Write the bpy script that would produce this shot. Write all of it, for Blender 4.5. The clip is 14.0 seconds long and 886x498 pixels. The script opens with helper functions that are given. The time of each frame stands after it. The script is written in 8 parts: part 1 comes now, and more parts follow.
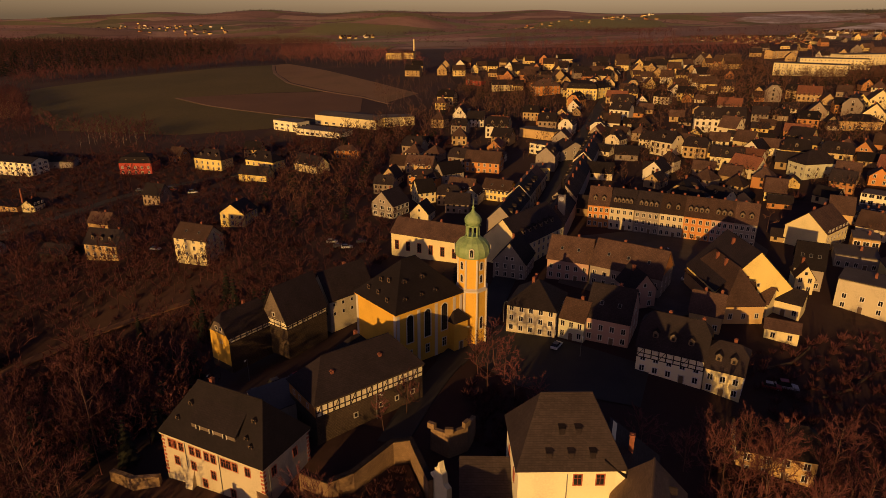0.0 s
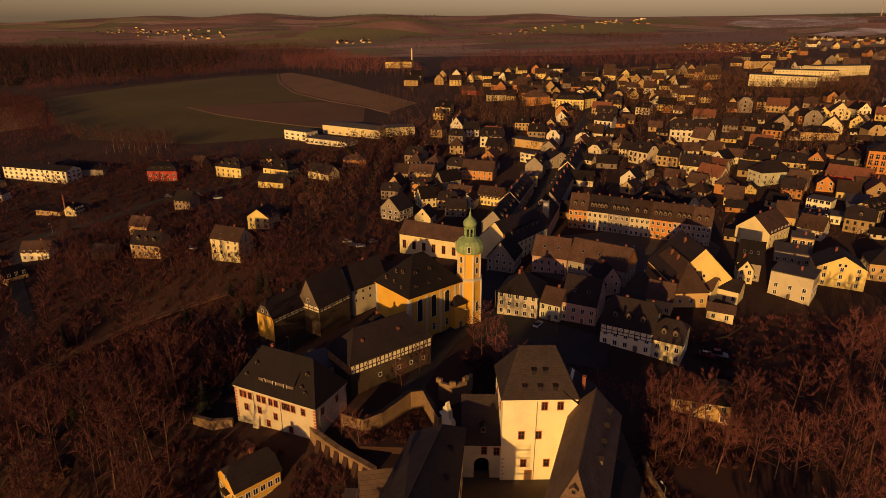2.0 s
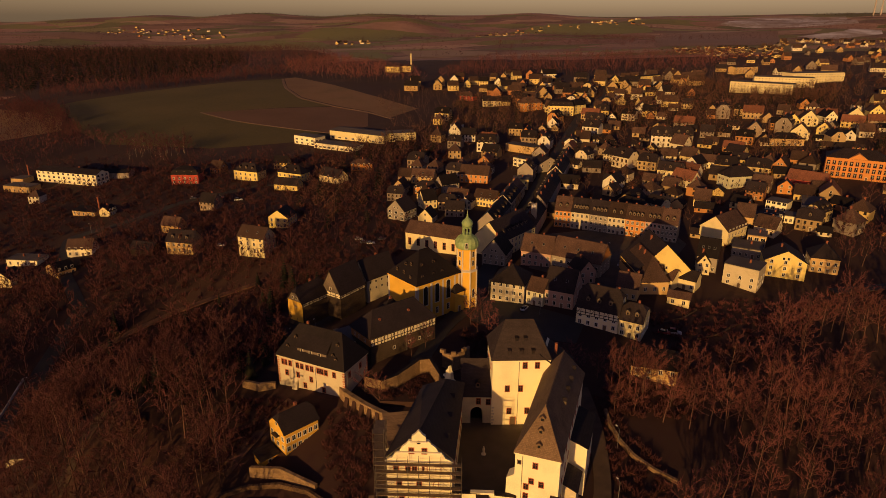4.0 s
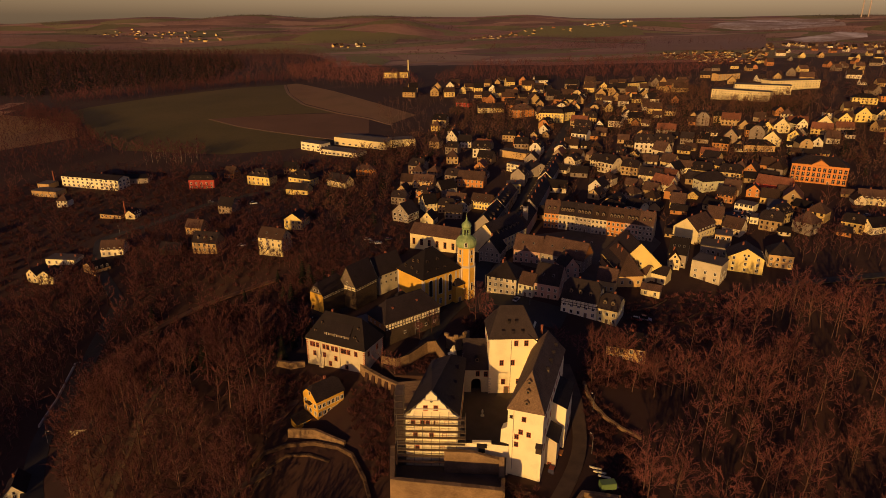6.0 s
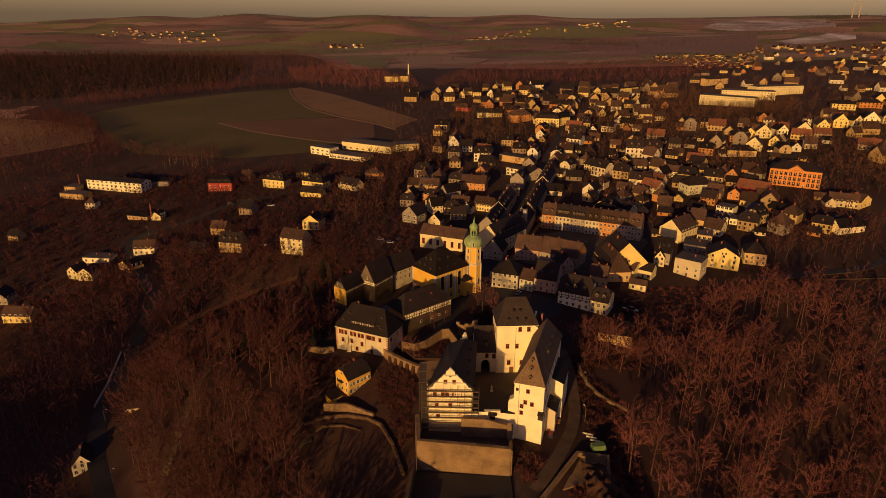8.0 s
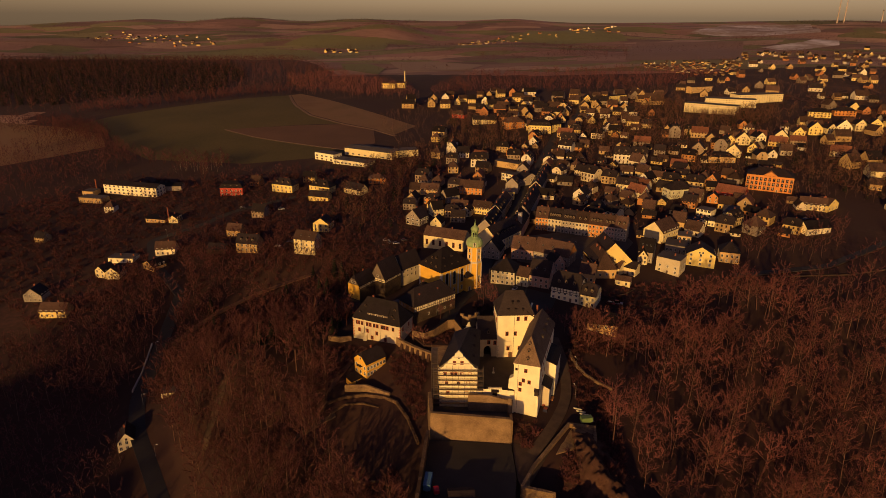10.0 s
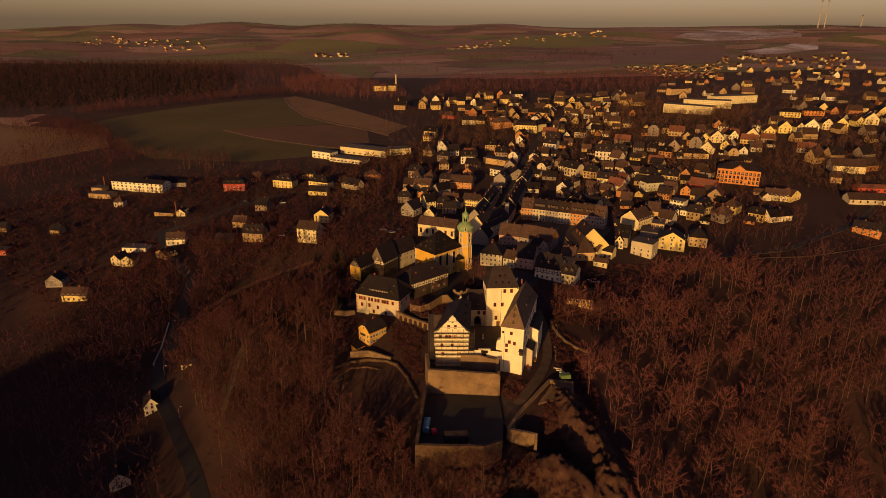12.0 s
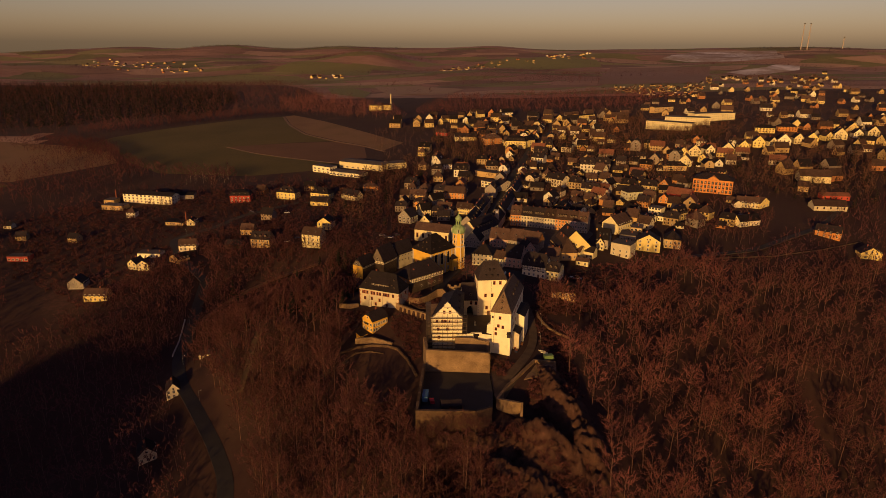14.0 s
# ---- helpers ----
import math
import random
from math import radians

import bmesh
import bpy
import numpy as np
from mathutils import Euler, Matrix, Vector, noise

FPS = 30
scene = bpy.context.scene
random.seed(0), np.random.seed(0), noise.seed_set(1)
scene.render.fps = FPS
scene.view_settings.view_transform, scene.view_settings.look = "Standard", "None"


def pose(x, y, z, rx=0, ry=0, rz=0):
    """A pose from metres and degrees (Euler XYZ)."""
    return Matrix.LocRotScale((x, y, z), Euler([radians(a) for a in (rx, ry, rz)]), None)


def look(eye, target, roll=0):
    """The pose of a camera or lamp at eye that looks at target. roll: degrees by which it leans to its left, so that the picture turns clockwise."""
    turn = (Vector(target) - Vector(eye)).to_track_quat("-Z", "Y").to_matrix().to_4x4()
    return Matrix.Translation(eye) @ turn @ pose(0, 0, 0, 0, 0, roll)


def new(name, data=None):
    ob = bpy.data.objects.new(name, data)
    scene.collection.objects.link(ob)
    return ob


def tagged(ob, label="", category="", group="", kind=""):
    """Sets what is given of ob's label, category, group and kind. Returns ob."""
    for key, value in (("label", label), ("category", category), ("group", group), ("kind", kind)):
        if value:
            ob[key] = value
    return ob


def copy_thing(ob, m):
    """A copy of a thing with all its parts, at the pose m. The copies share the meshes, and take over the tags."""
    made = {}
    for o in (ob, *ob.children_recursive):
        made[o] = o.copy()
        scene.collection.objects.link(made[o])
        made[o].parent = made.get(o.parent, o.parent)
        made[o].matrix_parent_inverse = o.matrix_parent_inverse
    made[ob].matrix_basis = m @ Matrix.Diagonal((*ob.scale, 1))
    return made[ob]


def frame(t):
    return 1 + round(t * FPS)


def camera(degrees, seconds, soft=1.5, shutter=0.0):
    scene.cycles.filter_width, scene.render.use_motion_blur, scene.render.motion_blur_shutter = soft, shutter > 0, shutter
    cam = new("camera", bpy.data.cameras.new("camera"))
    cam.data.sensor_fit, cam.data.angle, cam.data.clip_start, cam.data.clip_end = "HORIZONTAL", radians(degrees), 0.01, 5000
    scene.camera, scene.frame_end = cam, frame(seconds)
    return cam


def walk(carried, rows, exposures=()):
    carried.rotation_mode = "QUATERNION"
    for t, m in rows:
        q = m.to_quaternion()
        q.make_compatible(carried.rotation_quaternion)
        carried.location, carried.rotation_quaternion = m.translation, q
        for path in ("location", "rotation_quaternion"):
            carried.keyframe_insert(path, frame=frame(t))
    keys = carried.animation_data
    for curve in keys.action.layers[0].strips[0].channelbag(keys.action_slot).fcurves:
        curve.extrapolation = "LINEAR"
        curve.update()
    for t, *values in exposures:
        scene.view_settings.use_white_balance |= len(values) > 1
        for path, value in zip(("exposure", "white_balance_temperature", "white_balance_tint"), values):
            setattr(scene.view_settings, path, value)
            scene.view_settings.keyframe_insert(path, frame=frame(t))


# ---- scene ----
cam = camera(70.0, 14.0, 0.85)
PATH = [
    (0, (-6.743, -72.667, 78.973), (-6.839, -70.791, 78.286), 0.2),
    (0.5, (-7.228, -81.449, 82.123), (-7.32, -79.572, 81.438), 0.2),
    (1, (-7.165, -90.703, 85.171), (-7.254, -88.826, 84.488), 0.2),
    (1.5, (-7.016, -99.936, 87.92), (-7.102, -98.058, 87.239), 0.2),
    (2, (-7.186, -108.672, 90.871), (-7.268, -106.794, 90.188), 0.2),
    (2.5, (-7.354, -117.305, 93.673), (-7.431, -115.427, 92.988), 0.2),
    (3, (-7.141, -126.317, 96.786), (-7.218, -124.44, 96.099), 0.2),
    (5.5, (-8.336, -168.667, 111.684), (-8.397, -166.791, 110.994), 0.2),
    (6, (-9.311, -176.667, 114.547), (-9.367, -174.791, 113.857), 0.2),
    (6.5, (-10.861, -184.608, 117.505), (-10.911, -182.732, 116.814), 0.3),
    (7, (-12.013, -192.491, 120.622), (-12.059, -190.616, 119.93), 0.3),
    (7.5, (-13.832, -199.812, 123.401), (-13.874, -197.937, 122.706), 0.3),
    (8, (-15.464, -207.238, 126.246), (-15.504, -205.363, 125.55), 0.3),
    (10.5, (-22.128, -245.131, 136.719), (-22.133, -243.252, 136.033), 0.5),
    (11, (-22.671, -253.45, 136.801), (-22.667, -251.57, 136.118), 0.5),
    (11.5, (-23.049, -262.507, 136.647), (-23.036, -260.627, 135.966), 0.5),
    (12, (-23.28, -271.325, 136.604), (-23.261, -269.443, 135.927), 0.5),
    (12.5, (-23.748, -280.019, 137.038), (-23.721, -278.134, 136.373), 0.6),
    (13, (-23.677, -288.917, 137.265), (-23.647, -287.023, 136.624), 0.5),
    (13.5, (-23.974, -297.771, 137.324), (-23.94, -295.868, 136.708), 0.5),
    (14, (-24.727, -306.832, 136.178), (-24.687, -304.93, 135.562), 0.4),
]
walk(cam, [(t, look(eye, target, roll)) for t, eye, target, roll in PATH], exposures=[(0, 0.06, 6980, 42), (14, 0.06, 6980, 42)])

# ---- light ----
SUN_UP = radians(9.1)
SUN_ROUND = radians(201.5)
world = bpy.data.worlds.new("world")
scene.world = world
world.use_nodes = True
wn = world.node_tree.nodes
sky = wn.new("ShaderNodeTexSky")
sky.sky_type = "NISHITA"
sky.sun_disc = False
sky.sun_elevation = SUN_UP
sky.sun_rotation = SUN_ROUND
sky.dust_density = 1.5
sky.air_density = 1.0
sky.altitude = 450
haze = wn.new("ShaderNodeMix")
haze.data_type, haze.blend_type = "RGBA", "MULTIPLY"
haze.inputs[0].default_value = 1.0
# ground haze lifts the sky towards the horizon, all the way round
up = wn.new("ShaderNodeTexCoord")
split = wn.new("ShaderNodeSeparateXYZ")
world.node_tree.links.new(up.outputs["Generated"], split.inputs[0])
lift = wn.new("ShaderNodeValToRGB")
lift.color_ramp.elements[0].position, lift.color_ramp.elements[0].color = 0.0, (1.50, 1.41, 1.36, 1)
lift.color_ramp.elements[1].position, lift.color_ramp.elements[1].color = 0.34, (0.84, 0.70, 0.94, 1)
world.node_tree.links.new(split.outputs[2], lift.inputs[0])
world.node_tree.links.new(lift.outputs[0], haze.inputs[7])
world.node_tree.links.new(sky.outputs[0], haze.inputs[6])
world.node_tree.links.new(haze.outputs[2], wn["Background"].inputs[0])
wn["Background"].inputs[1].default_value = 0.0475
sun_data = bpy.data.lights.new("sun", "SUN")
sun_data.energy = 3.45
sun_data.angle = radians(0.55)
sun_data.color = (1.0, 0.67, 0.182)
sun = new("sun", sun_data)
sun_dir = Vector((math.sin(SUN_ROUND) * math.cos(SUN_UP), math.cos(SUN_ROUND) * math.cos(SUN_UP), math.sin(SUN_UP)))
sun.matrix_world = look(sun_dir * 500, (0, 0, 0))


# ---- materials ----
def material(name, colors, rough=0.85, scales=(0.2, 4.0), bump=0.15, metal=0.0, spread=0.0, coords="Object", contrast=(0.3, 0.7), spec=0.3):
    """A surface whose colour wanders between the given ones at two scales, with fine relief; spread: how far whole objects differ."""
    m = bpy.data.materials.new(name)
    m.use_nodes = True
    nt = m.node_tree
    bsdf = nt.nodes["Principled BSDF"]
    bsdf.inputs["Roughness"].default_value = rough
    bsdf.inputs["Metallic"].default_value = metal
    bsdf.inputs["Specular IOR Level"].default_value = spec
    tc = nt.nodes.new("ShaderNodeTexCoord")
    big, small = nt.nodes.new("ShaderNodeTexNoise"), nt.nodes.new("ShaderNodeTexNoise")
    for n, s in ((big, scales[0]), (small, scales[1])):
        n.inputs["Scale"].default_value = s
        n.inputs["Detail"].default_value = 5
        nt.links.new(tc.outputs[coords], n.inputs["Vector"])
    mixv = nt.nodes.new("ShaderNodeMath")
    mixv.operation = "MULTIPLY_ADD"
    mixv.inputs[1].default_value = 0.35
    nt.links.new(small.outputs["Fac"], mixv.inputs[0])
    half = nt.nodes.new("ShaderNodeMath")
    half.operation = "MULTIPLY"
    half.inputs[1].default_value = 0.65
    nt.links.new(big.outputs["Fac"], half.inputs[0])
    nt.links.new(half.outputs[0], mixv.inputs[2])
    ramp = nt.nodes.new("ShaderNodeValToRGB")
    el = ramp.color_ramp.elements
    while len(el) < len(colors):
        el.new(0.5)
    for i, c in enumerate(colors):
        el[i].position = contrast[0] + (contrast[1] - contrast[0]) * i / max(1, len(colors) - 1)
        el[i].color = (*c, 1)
    nt.links.new(mixv.outputs[0], ramp.inputs[0])
    out = ramp.outputs[0]
    if spread:
        info = nt.nodes.new("ShaderNodeObjectInfo")
        hsv = nt.nodes.new("ShaderNodeHueSaturation")
        mr = nt.nodes.new("ShaderNodeMapRange")
        mr.inputs[3].default_value, mr.inputs[4].default_value = 1 - spread, 1 + spread
        nt.links.new(info.outputs["Random"], mr.inputs[0])
        nt.links.new(mr.outputs[0], hsv.inputs["Value"])
        nt.links.new(out, hsv.inputs["Color"])
        out = hsv.outputs[0]
    nt.links.new(out, bsdf.inputs["Base Color"])
    if bump:
        b = nt.nodes.new("ShaderNodeBump")
        b.inputs["Strength"].default_value = bump
        b.inputs["Distance"].default_value = 0.1
        nt.links.new(small.outputs["Fac"], b.inputs["Height"])
        nt.links.new(b.outputs[0], bsdf.inputs["Normal"])
    return m


def courses(name, c1, c2, joint, width, height, rough=0.7, bump=0.4, spread=0.0, spec=0.3, gap=0.02):
    """Slates, tiles or stones in courses, in the object's own metres along the face."""
    m = material(name, (c1, c2), rough, (0.25, 3.0), 0, spread=spread, spec=spec)
    nt = m.node_tree
    bsdf = nt.nodes["Principled BSDF"]
    tc = nt.nodes.new("ShaderNodeTexCoord")
    brick = nt.nodes.new("ShaderNodeTexBrick")
    brick.inputs["Scale"].default_value = 1.0
    brick.inputs["Brick Width"].default_value = width
    brick.inputs["Row Height"].default_value = height
    brick.inputs["Mortar Size"].default_value = gap
    brick.inputs["Color1"].default_value = (0.8, 0.8, 0.8, 1)
    brick.inputs["Color2"].default_value = (1.1, 1.1, 1.1, 1)
    brick.inputs["Mortar"].default_value = (*joint, 1)
    sep = nt.nodes.new("ShaderNodeSeparateXYZ")
    com = nt.nodes.new("ShaderNodeCombineXYZ")
    add = nt.nodes.new("ShaderNodeMath")
    nt.links.new(tc.outputs["Object"], sep.inputs[0])
    nt.links.new(sep.outputs[0], add.inputs[0])
    nt.links.new(sep.outputs[1], add.inputs[1])
    nt.links.new(add.outputs[0], com.inputs[0])
    nt.links.new(sep.outputs[2], com.inputs[1])
    nt.links.new(com.outputs[0], brick.inputs["Vector"])
    mul = nt.nodes.new("ShaderNodeMix")
    mul.data_type, mul.blend_type = "RGBA", "MULTIPLY"
    mul.inputs[0].default_value = 1.0
    link = bsdf.inputs["Base Color"].links[0].from_socket
    nt.links.new(link, mul.inputs[6])
    nt.links.new(brick.outputs["Color"], mul.inputs[7])
    nt.links.new(mul.outputs[2], bsdf.inputs["Base Color"])
    b = nt.nodes.new("ShaderNodeBump")
    b.inputs["Strength"].default_value = bump
    b.inputs["Distance"].default_value = 0.05
    nt.links.new(brick.outputs["Fac"], b.inputs["Height"])
    b.invert = True
    nt.links.new(b.outputs[0], bsdf.inputs["Normal"])
    return m


def palette(name, colors, rough=0.9):
    """House plaster: each object takes one of the colours, weathered at two scales."""
    m = material(name, ((0.86, 0.86, 0.86), (1.0, 1.0, 1.0)), rough, (0.35, 5.0), 0.1)
    nt = m.node_tree
    bsdf = nt.nodes["Principled BSDF"]
    info = nt.nodes.new("ShaderNodeObjectInfo")
    ramp = nt.nodes.new("ShaderNodeValToRGB")
    ramp.color_ramp.interpolation = "CONSTANT"
    el = ramp.color_ramp.elements
    while len(el) < len(colors):
        el.new(0.5)
    for i, c in enumerate(colors):
        el[i].position = i / len(colors)
        el[i].color = (*c, 1)
    nt.links.new(info.outputs["Random"], ramp.inputs[0])
    mul = nt.nodes.new("ShaderNodeMix")
    mul.data_type, mul.blend_type = "RGBA", "MULTIPLY"
    mul.inputs[0].default_value = 1.0
    nt.links.new(bsdf.inputs["Base Color"].links[0].from_socket, mul.inputs[6])
    nt.links.new(ramp.outputs[0], mul.inputs[7])
    nt.links.new(mul.outputs[2], bsdf.inputs["Base Color"])
    return m


def patchwork(name, colors, wide, deep, turn=0.25):
    """Farmland: fields as irregular cells of several crops, each mottled, their edges wandering."""
    m = material(name, ((0.78, 0.78, 0.78), (1.18, 1.18, 1.18)), 0.95, (0.004, 0.03), 0, contrast=(0.36, 0.64))
    nt = m.node_tree
    bsdf = nt.nodes["Principled BSDF"]
    tc = nt.nodes.new("ShaderNodeTexCoord")
    drift = nt.nodes.new("ShaderNodeTexNoise")
    drift.inputs["Scale"].default_value = 0.006
    drift.inputs["Detail"].default_value = 3
    nt.links.new(tc.outputs["Object"], drift.inputs["Vector"])
    push = nt.nodes.new("ShaderNodeVectorMath")
    push.operation = "MULTIPLY_ADD"
    push.inputs[1].default_value = (130, 130, 0)
    nt.links.new(drift.outputs["Color"], push.inputs[0])
    nt.links.new(tc.outputs["Object"], push.inputs[2])
    place = nt.nodes.new("ShaderNodeMapping")
    place.inputs["Rotation"].default_value = (0, 0, turn)
    place.inputs["Scale"].default_value = (1 / wide, 1 / deep, 0.0)
    nt.links.new(push.outputs[0], place.inputs[0])
    cell = nt.nodes.new("ShaderNodeTexVoronoi")
    cell.inputs["Scale"].default_value = 1.0
    nt.links.new(place.outputs[0], cell.inputs["Vector"])
    sep = nt.nodes.new("ShaderNodeSeparateColor")
    nt.links.new(cell.outputs["Color"], sep.inputs[0])
    ramp = nt.nodes.new("ShaderNodeValToRGB")
    ramp.color_ramp.interpolation = "CONSTANT"
    el = ramp.color_ramp.elements
    while len(el) < len(colors):
        el.new(0.5)
    for i, c in enumerate(colors):
        el[i].position, el[i].color = i / len(colors), (*c, 1)
    nt.links.new(sep.outputs[0], ramp.inputs[0])
    mul = nt.nodes.new("ShaderNodeMix")
    mul.data_type, mul.blend_type = "RGBA", "MULTIPLY"
    mul.inputs[0].default_value = 1.0
    nt.links.new(bsdf.inputs["Base Color"].links[0].from_socket, mul.inputs[6])
    nt.links.new(ramp.outputs[0], mul.inputs[7])
    nt.links.new(mul.outputs[2], bsdf.inputs["Base Color"])
    return m


def tone(c, f):
    return tuple(min(1, v * f) for v in c)


def plaster(name, c, rough=0.9, dirt=0.82):
    return material(name, (tone(c, dirt), c, tone(c, 1.06)), rough, (0.22, 3.5), 0.12)


WHITE = plaster("lime_white_plaster", (0.83, 0.74, 0.49))
OFFWHITE = plaster("weathered_white_plaster", (0.54, 0.46, 0.31), dirt=0.72)
CREAM = plaster("cream_plaster", (0.69, 0.58, 0.31))
YELLOW = plaster("yellow_plaster", (0.76, 0.59, 0.20))
GOLD = plaster("golden_ochre_plaster", (0.70, 0.40, 0.05))
OCHRE = plaster("ochre_plaster", (0.55, 0.36, 0.15))
ORANGE = plaster("orange_plaster", (0.56, 0.23, 0.06))
PINK = plaster("pink_plaster", (0.46, 0.28, 0.21))
GREY = plaster("grey_plaster", (0.30, 0.25, 0.20), dirt=0.65)
RED = plaster("red_plaster", (0.45, 0.07, 0.045))
GREEN_GREY = plaster("pale_green_plaster", (0.52, 0.50, 0.34))
TOWN = palette("town_plaster", ((0.62, 0.53, 0.34), (0.60, 0.43, 0.15), (0.68, 0.62, 0.48), (0.34, 0.23, 0.11), (0.58, 0.44, 0.21), (0.25, 0.20, 0.16), (0.45, 0.31, 0.15), (0.47, 0.21, 0.07), (0.66, 0.56, 0.38), (0.30, 0.22, 0.15)))
FARTOWN = [plaster(f"far_plaster_{n}", c) for n, c in (("pale", (0.72, 0.64, 0.46)), ("cream", (0.66, 0.50, 0.20)), ("ochre", (0.42, 0.28, 0.12)), ("grey", (0.22, 0.17, 0.13)), ("orange", (0.42, 0.18, 0.07)))]
SLATE = courses("slate_roof", (0.016, 0.011, 0.012), (0.032, 0.022, 0.024), (0.55, 0.55, 0.55), 0.5, 0.25, rough=0.75, spread=0.5, spec=0.2)
OLD_SLATE = courses("weathered_slate_roof", (0.032, 0.022, 0.022), (0.060, 0.042, 0.041), (0.55, 0.55, 0.55), 0.5, 0.25, rough=0.75, spec=0.2)
BROWN_ROOF = courses("brown_tile_roof", (0.054, 0.030, 0.023), (0.108, 0.060, 0.045), (0.6, 0.6, 0.6), 0.35, 0.3, rough=0.85, spread=0.5, spec=0.2)
RED_ROOF = courses("red_tile_roof", (0.16, 0.06, 0.035), (0.24, 0.09, 0.05), (0.6, 0.6, 0.6), 0.35, 0.3, rough=0.8, spread=0.3)
SLATE_WALL = courses("hung_slate", (0.13, 0.098, 0.072), (0.20, 0.15, 0.11), (0.6, 0.6, 0.6), 0.4, 0.3, rough=0.6)
BROWN_TILE = courses("weathered_brown_tile", (0.15, 0.092, 0.055), (0.25, 0.158, 0.095), (0.65, 0.65, 0.65), 0.35, 0.28, rough=0.85, spec=0.2)
FLAT_ROOF = material("felt_roof", ((0.075, 0.06, 0.052), (0.13, 0.105, 0.092)), 0.85, (0.15, 2.0), 0.2, spread=0.3)
MOSSY = courses("mossy_rubble_stone", (0.085, 0.050, 0.030), (0.19, 0.115, 0.065), (0.5, 0.45, 0.4), 0.7, 0.35, rough=0.95, bump=1.0, gap=0.05)
# darker rubble stone; on barns and outbuilding the dark stands for shade
DARKSTONE = courses("dark_rubble_stone", (0.055, 0.038, 0.026), (0.11, 0.075, 0.05), (0.5, 0.45, 0.4), 0.7, 0.35, rough=0.92, bump=0.8, gap=0.04)
STONE = courses("rubble_stone", (0.17, 0.105, 0.056), (0.37, 0.24, 0.128), (0.66, 0.64, 0.62), 0.46, 0.24, rough=0.92, bump=0.6, gap=0.035)
QUOIN = material("red_painted_quoin", ((0.30, 0.075, 0.045), (0.42, 0.11, 0.06)), 0.85)
REDFRAME = material("red_painted_frame", ((0.34, 0.09, 0.04), (0.46, 0.13, 0.06)), 0.7)
REDBAR = material("dark_red_glazing_bar", ((0.16, 0.03, 0.02), (0.22, 0.045, 0.03)), 0.6)
STONEFRAME = material("pale_stone_frame", ((0.5, 0.45, 0.36), (0.62, 0.56, 0.46)), 0.85)
WHITEFRAME = material("white_painted_frame", ((0.6, 0.58, 0.52), (0.74, 0.72, 0.66)), 0.6)
GLASS = material("window_glass", ((0.012, 0.012, 0.014), (0.03, 0.028, 0.028)), 0.12, bump=0, spec=0.5)
TIMBER = material("dark_timber", ((0.025, 0.016, 0.011), (0.05, 0.032, 0.022)), 0.85)
WOOD = material("weathered_wood", ((0.10, 0.065, 0.04), (0.2, 0.135, 0.085)), 0.85, (0.5, 8.0))
SCAFFOLD = material("galvanised_scaffold_tube", ((0.07, 0.058, 0.048), (0.12, 0.10, 0.085)), 0.55, metal=0.3)
COPPER = material("green_copper", ((0.14, 0.23, 0.10), (0.24, 0.34, 0.15), (0.30, 0.38, 0.18)), 0.6, (0.6, 4.0))
LEAD = material("grey_sheet_metal", ((0.14, 0.14, 0.14), (0.22, 0.22, 0.21)), 0.45, metal=0.3)
BRICK = courses("red_brick", (0.22, 0.075, 0.045), (0.32, 0.11, 0.06), (0.8, 0.75, 0.7), 0.25, 0.085, rough=0.9, gap=0.008)
EARTH = material("winter_ground", ((0.024, 0.010, 0.009), (0.044, 0.018, 0.015), (0.045, 0.022, 0.016), (0.082, 0.035, 0.027)), 0.95, (0.018, 0.35), 0.5, coords="Object")
GRASS = material("winter_grass_field", ((0.060, 0.048, 0.014), (0.088, 0.066, 0.020), (0.118, 0.080, 0.028)), 0.95, (0.012, 0.4), 0.3)
# far land: distance haze is put into these colours, paler and pinker
PASTURE = material("hazy_pasture", ((0.165, 0.145, 0.052), (0.205, 0.180, 0.066), (0.19, 0.155, 0.062)), 0.95, (0.004, 0.05), 0)
STUBBLE = material("hazy_stubble", ((0.28, 0.175, 0.115), (0.38, 0.24, 0.155)), 0.95, (0.004, 0.05), 0)
TILLED = material("hazy_tilled_land", ((0.21, 0.115, 0.082), (0.28, 0.155, 0.11)), 0.95, (0.004, 0.05), 0)
FARLAND = patchwork("hazy_farmland", ((0.30, 0.155, 0.115), (0.19, 0.160, 0.064), (0.25, 0.132, 0.098), (0.38, 0.225, 0.155), (0.18, 0.098, 0.074), (0.235, 0.19, 0.082), (0.33, 0.18, 0.13), (0.16, 0.135, 0.055), (0.27, 0.146, 0.107)), 300, 130)
PLOUGH = material("ploughed_earth", ((0.105, 0.052, 0.030), (0.145, 0.073, 0.042)), 0.95, (0.03, 0.8), 0.4)
STRAW = material("dry_meadow", ((0.15, 0.080, 0.040), (0.21, 0.115, 0.058), (0.14, 0.088, 0.040)), 0.95, (0.02, 0.5), 0.3)
TRACK = material("pale_field_track", ((0.15, 0.09, 0.056), (0.21, 0.127, 0.08)), 0.95, (0.05, 0.6), 0.2)
SNOW = material("patchy_snow", ((0.27, 0.17, 0.13), (0.42, 0.33, 0.29), (0.70, 0.62, 0.62)), 0.9, (0.006, 0.04), 0, contrast=(0.4, 0.62))
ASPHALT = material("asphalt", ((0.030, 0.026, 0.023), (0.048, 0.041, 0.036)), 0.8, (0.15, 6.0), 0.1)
COBBLE = material("cobbled_court", ((0.06, 0.045, 0.035), (0.11, 0.085, 0.065)), 0.85, (0.2, 5.0), 0.5)
GRAVEL = material("gravel_path", ((0.055, 0.036, 0.025), (0.11, 0.07, 0.047)), 0.95, (0.3, 6.0), 0.3)
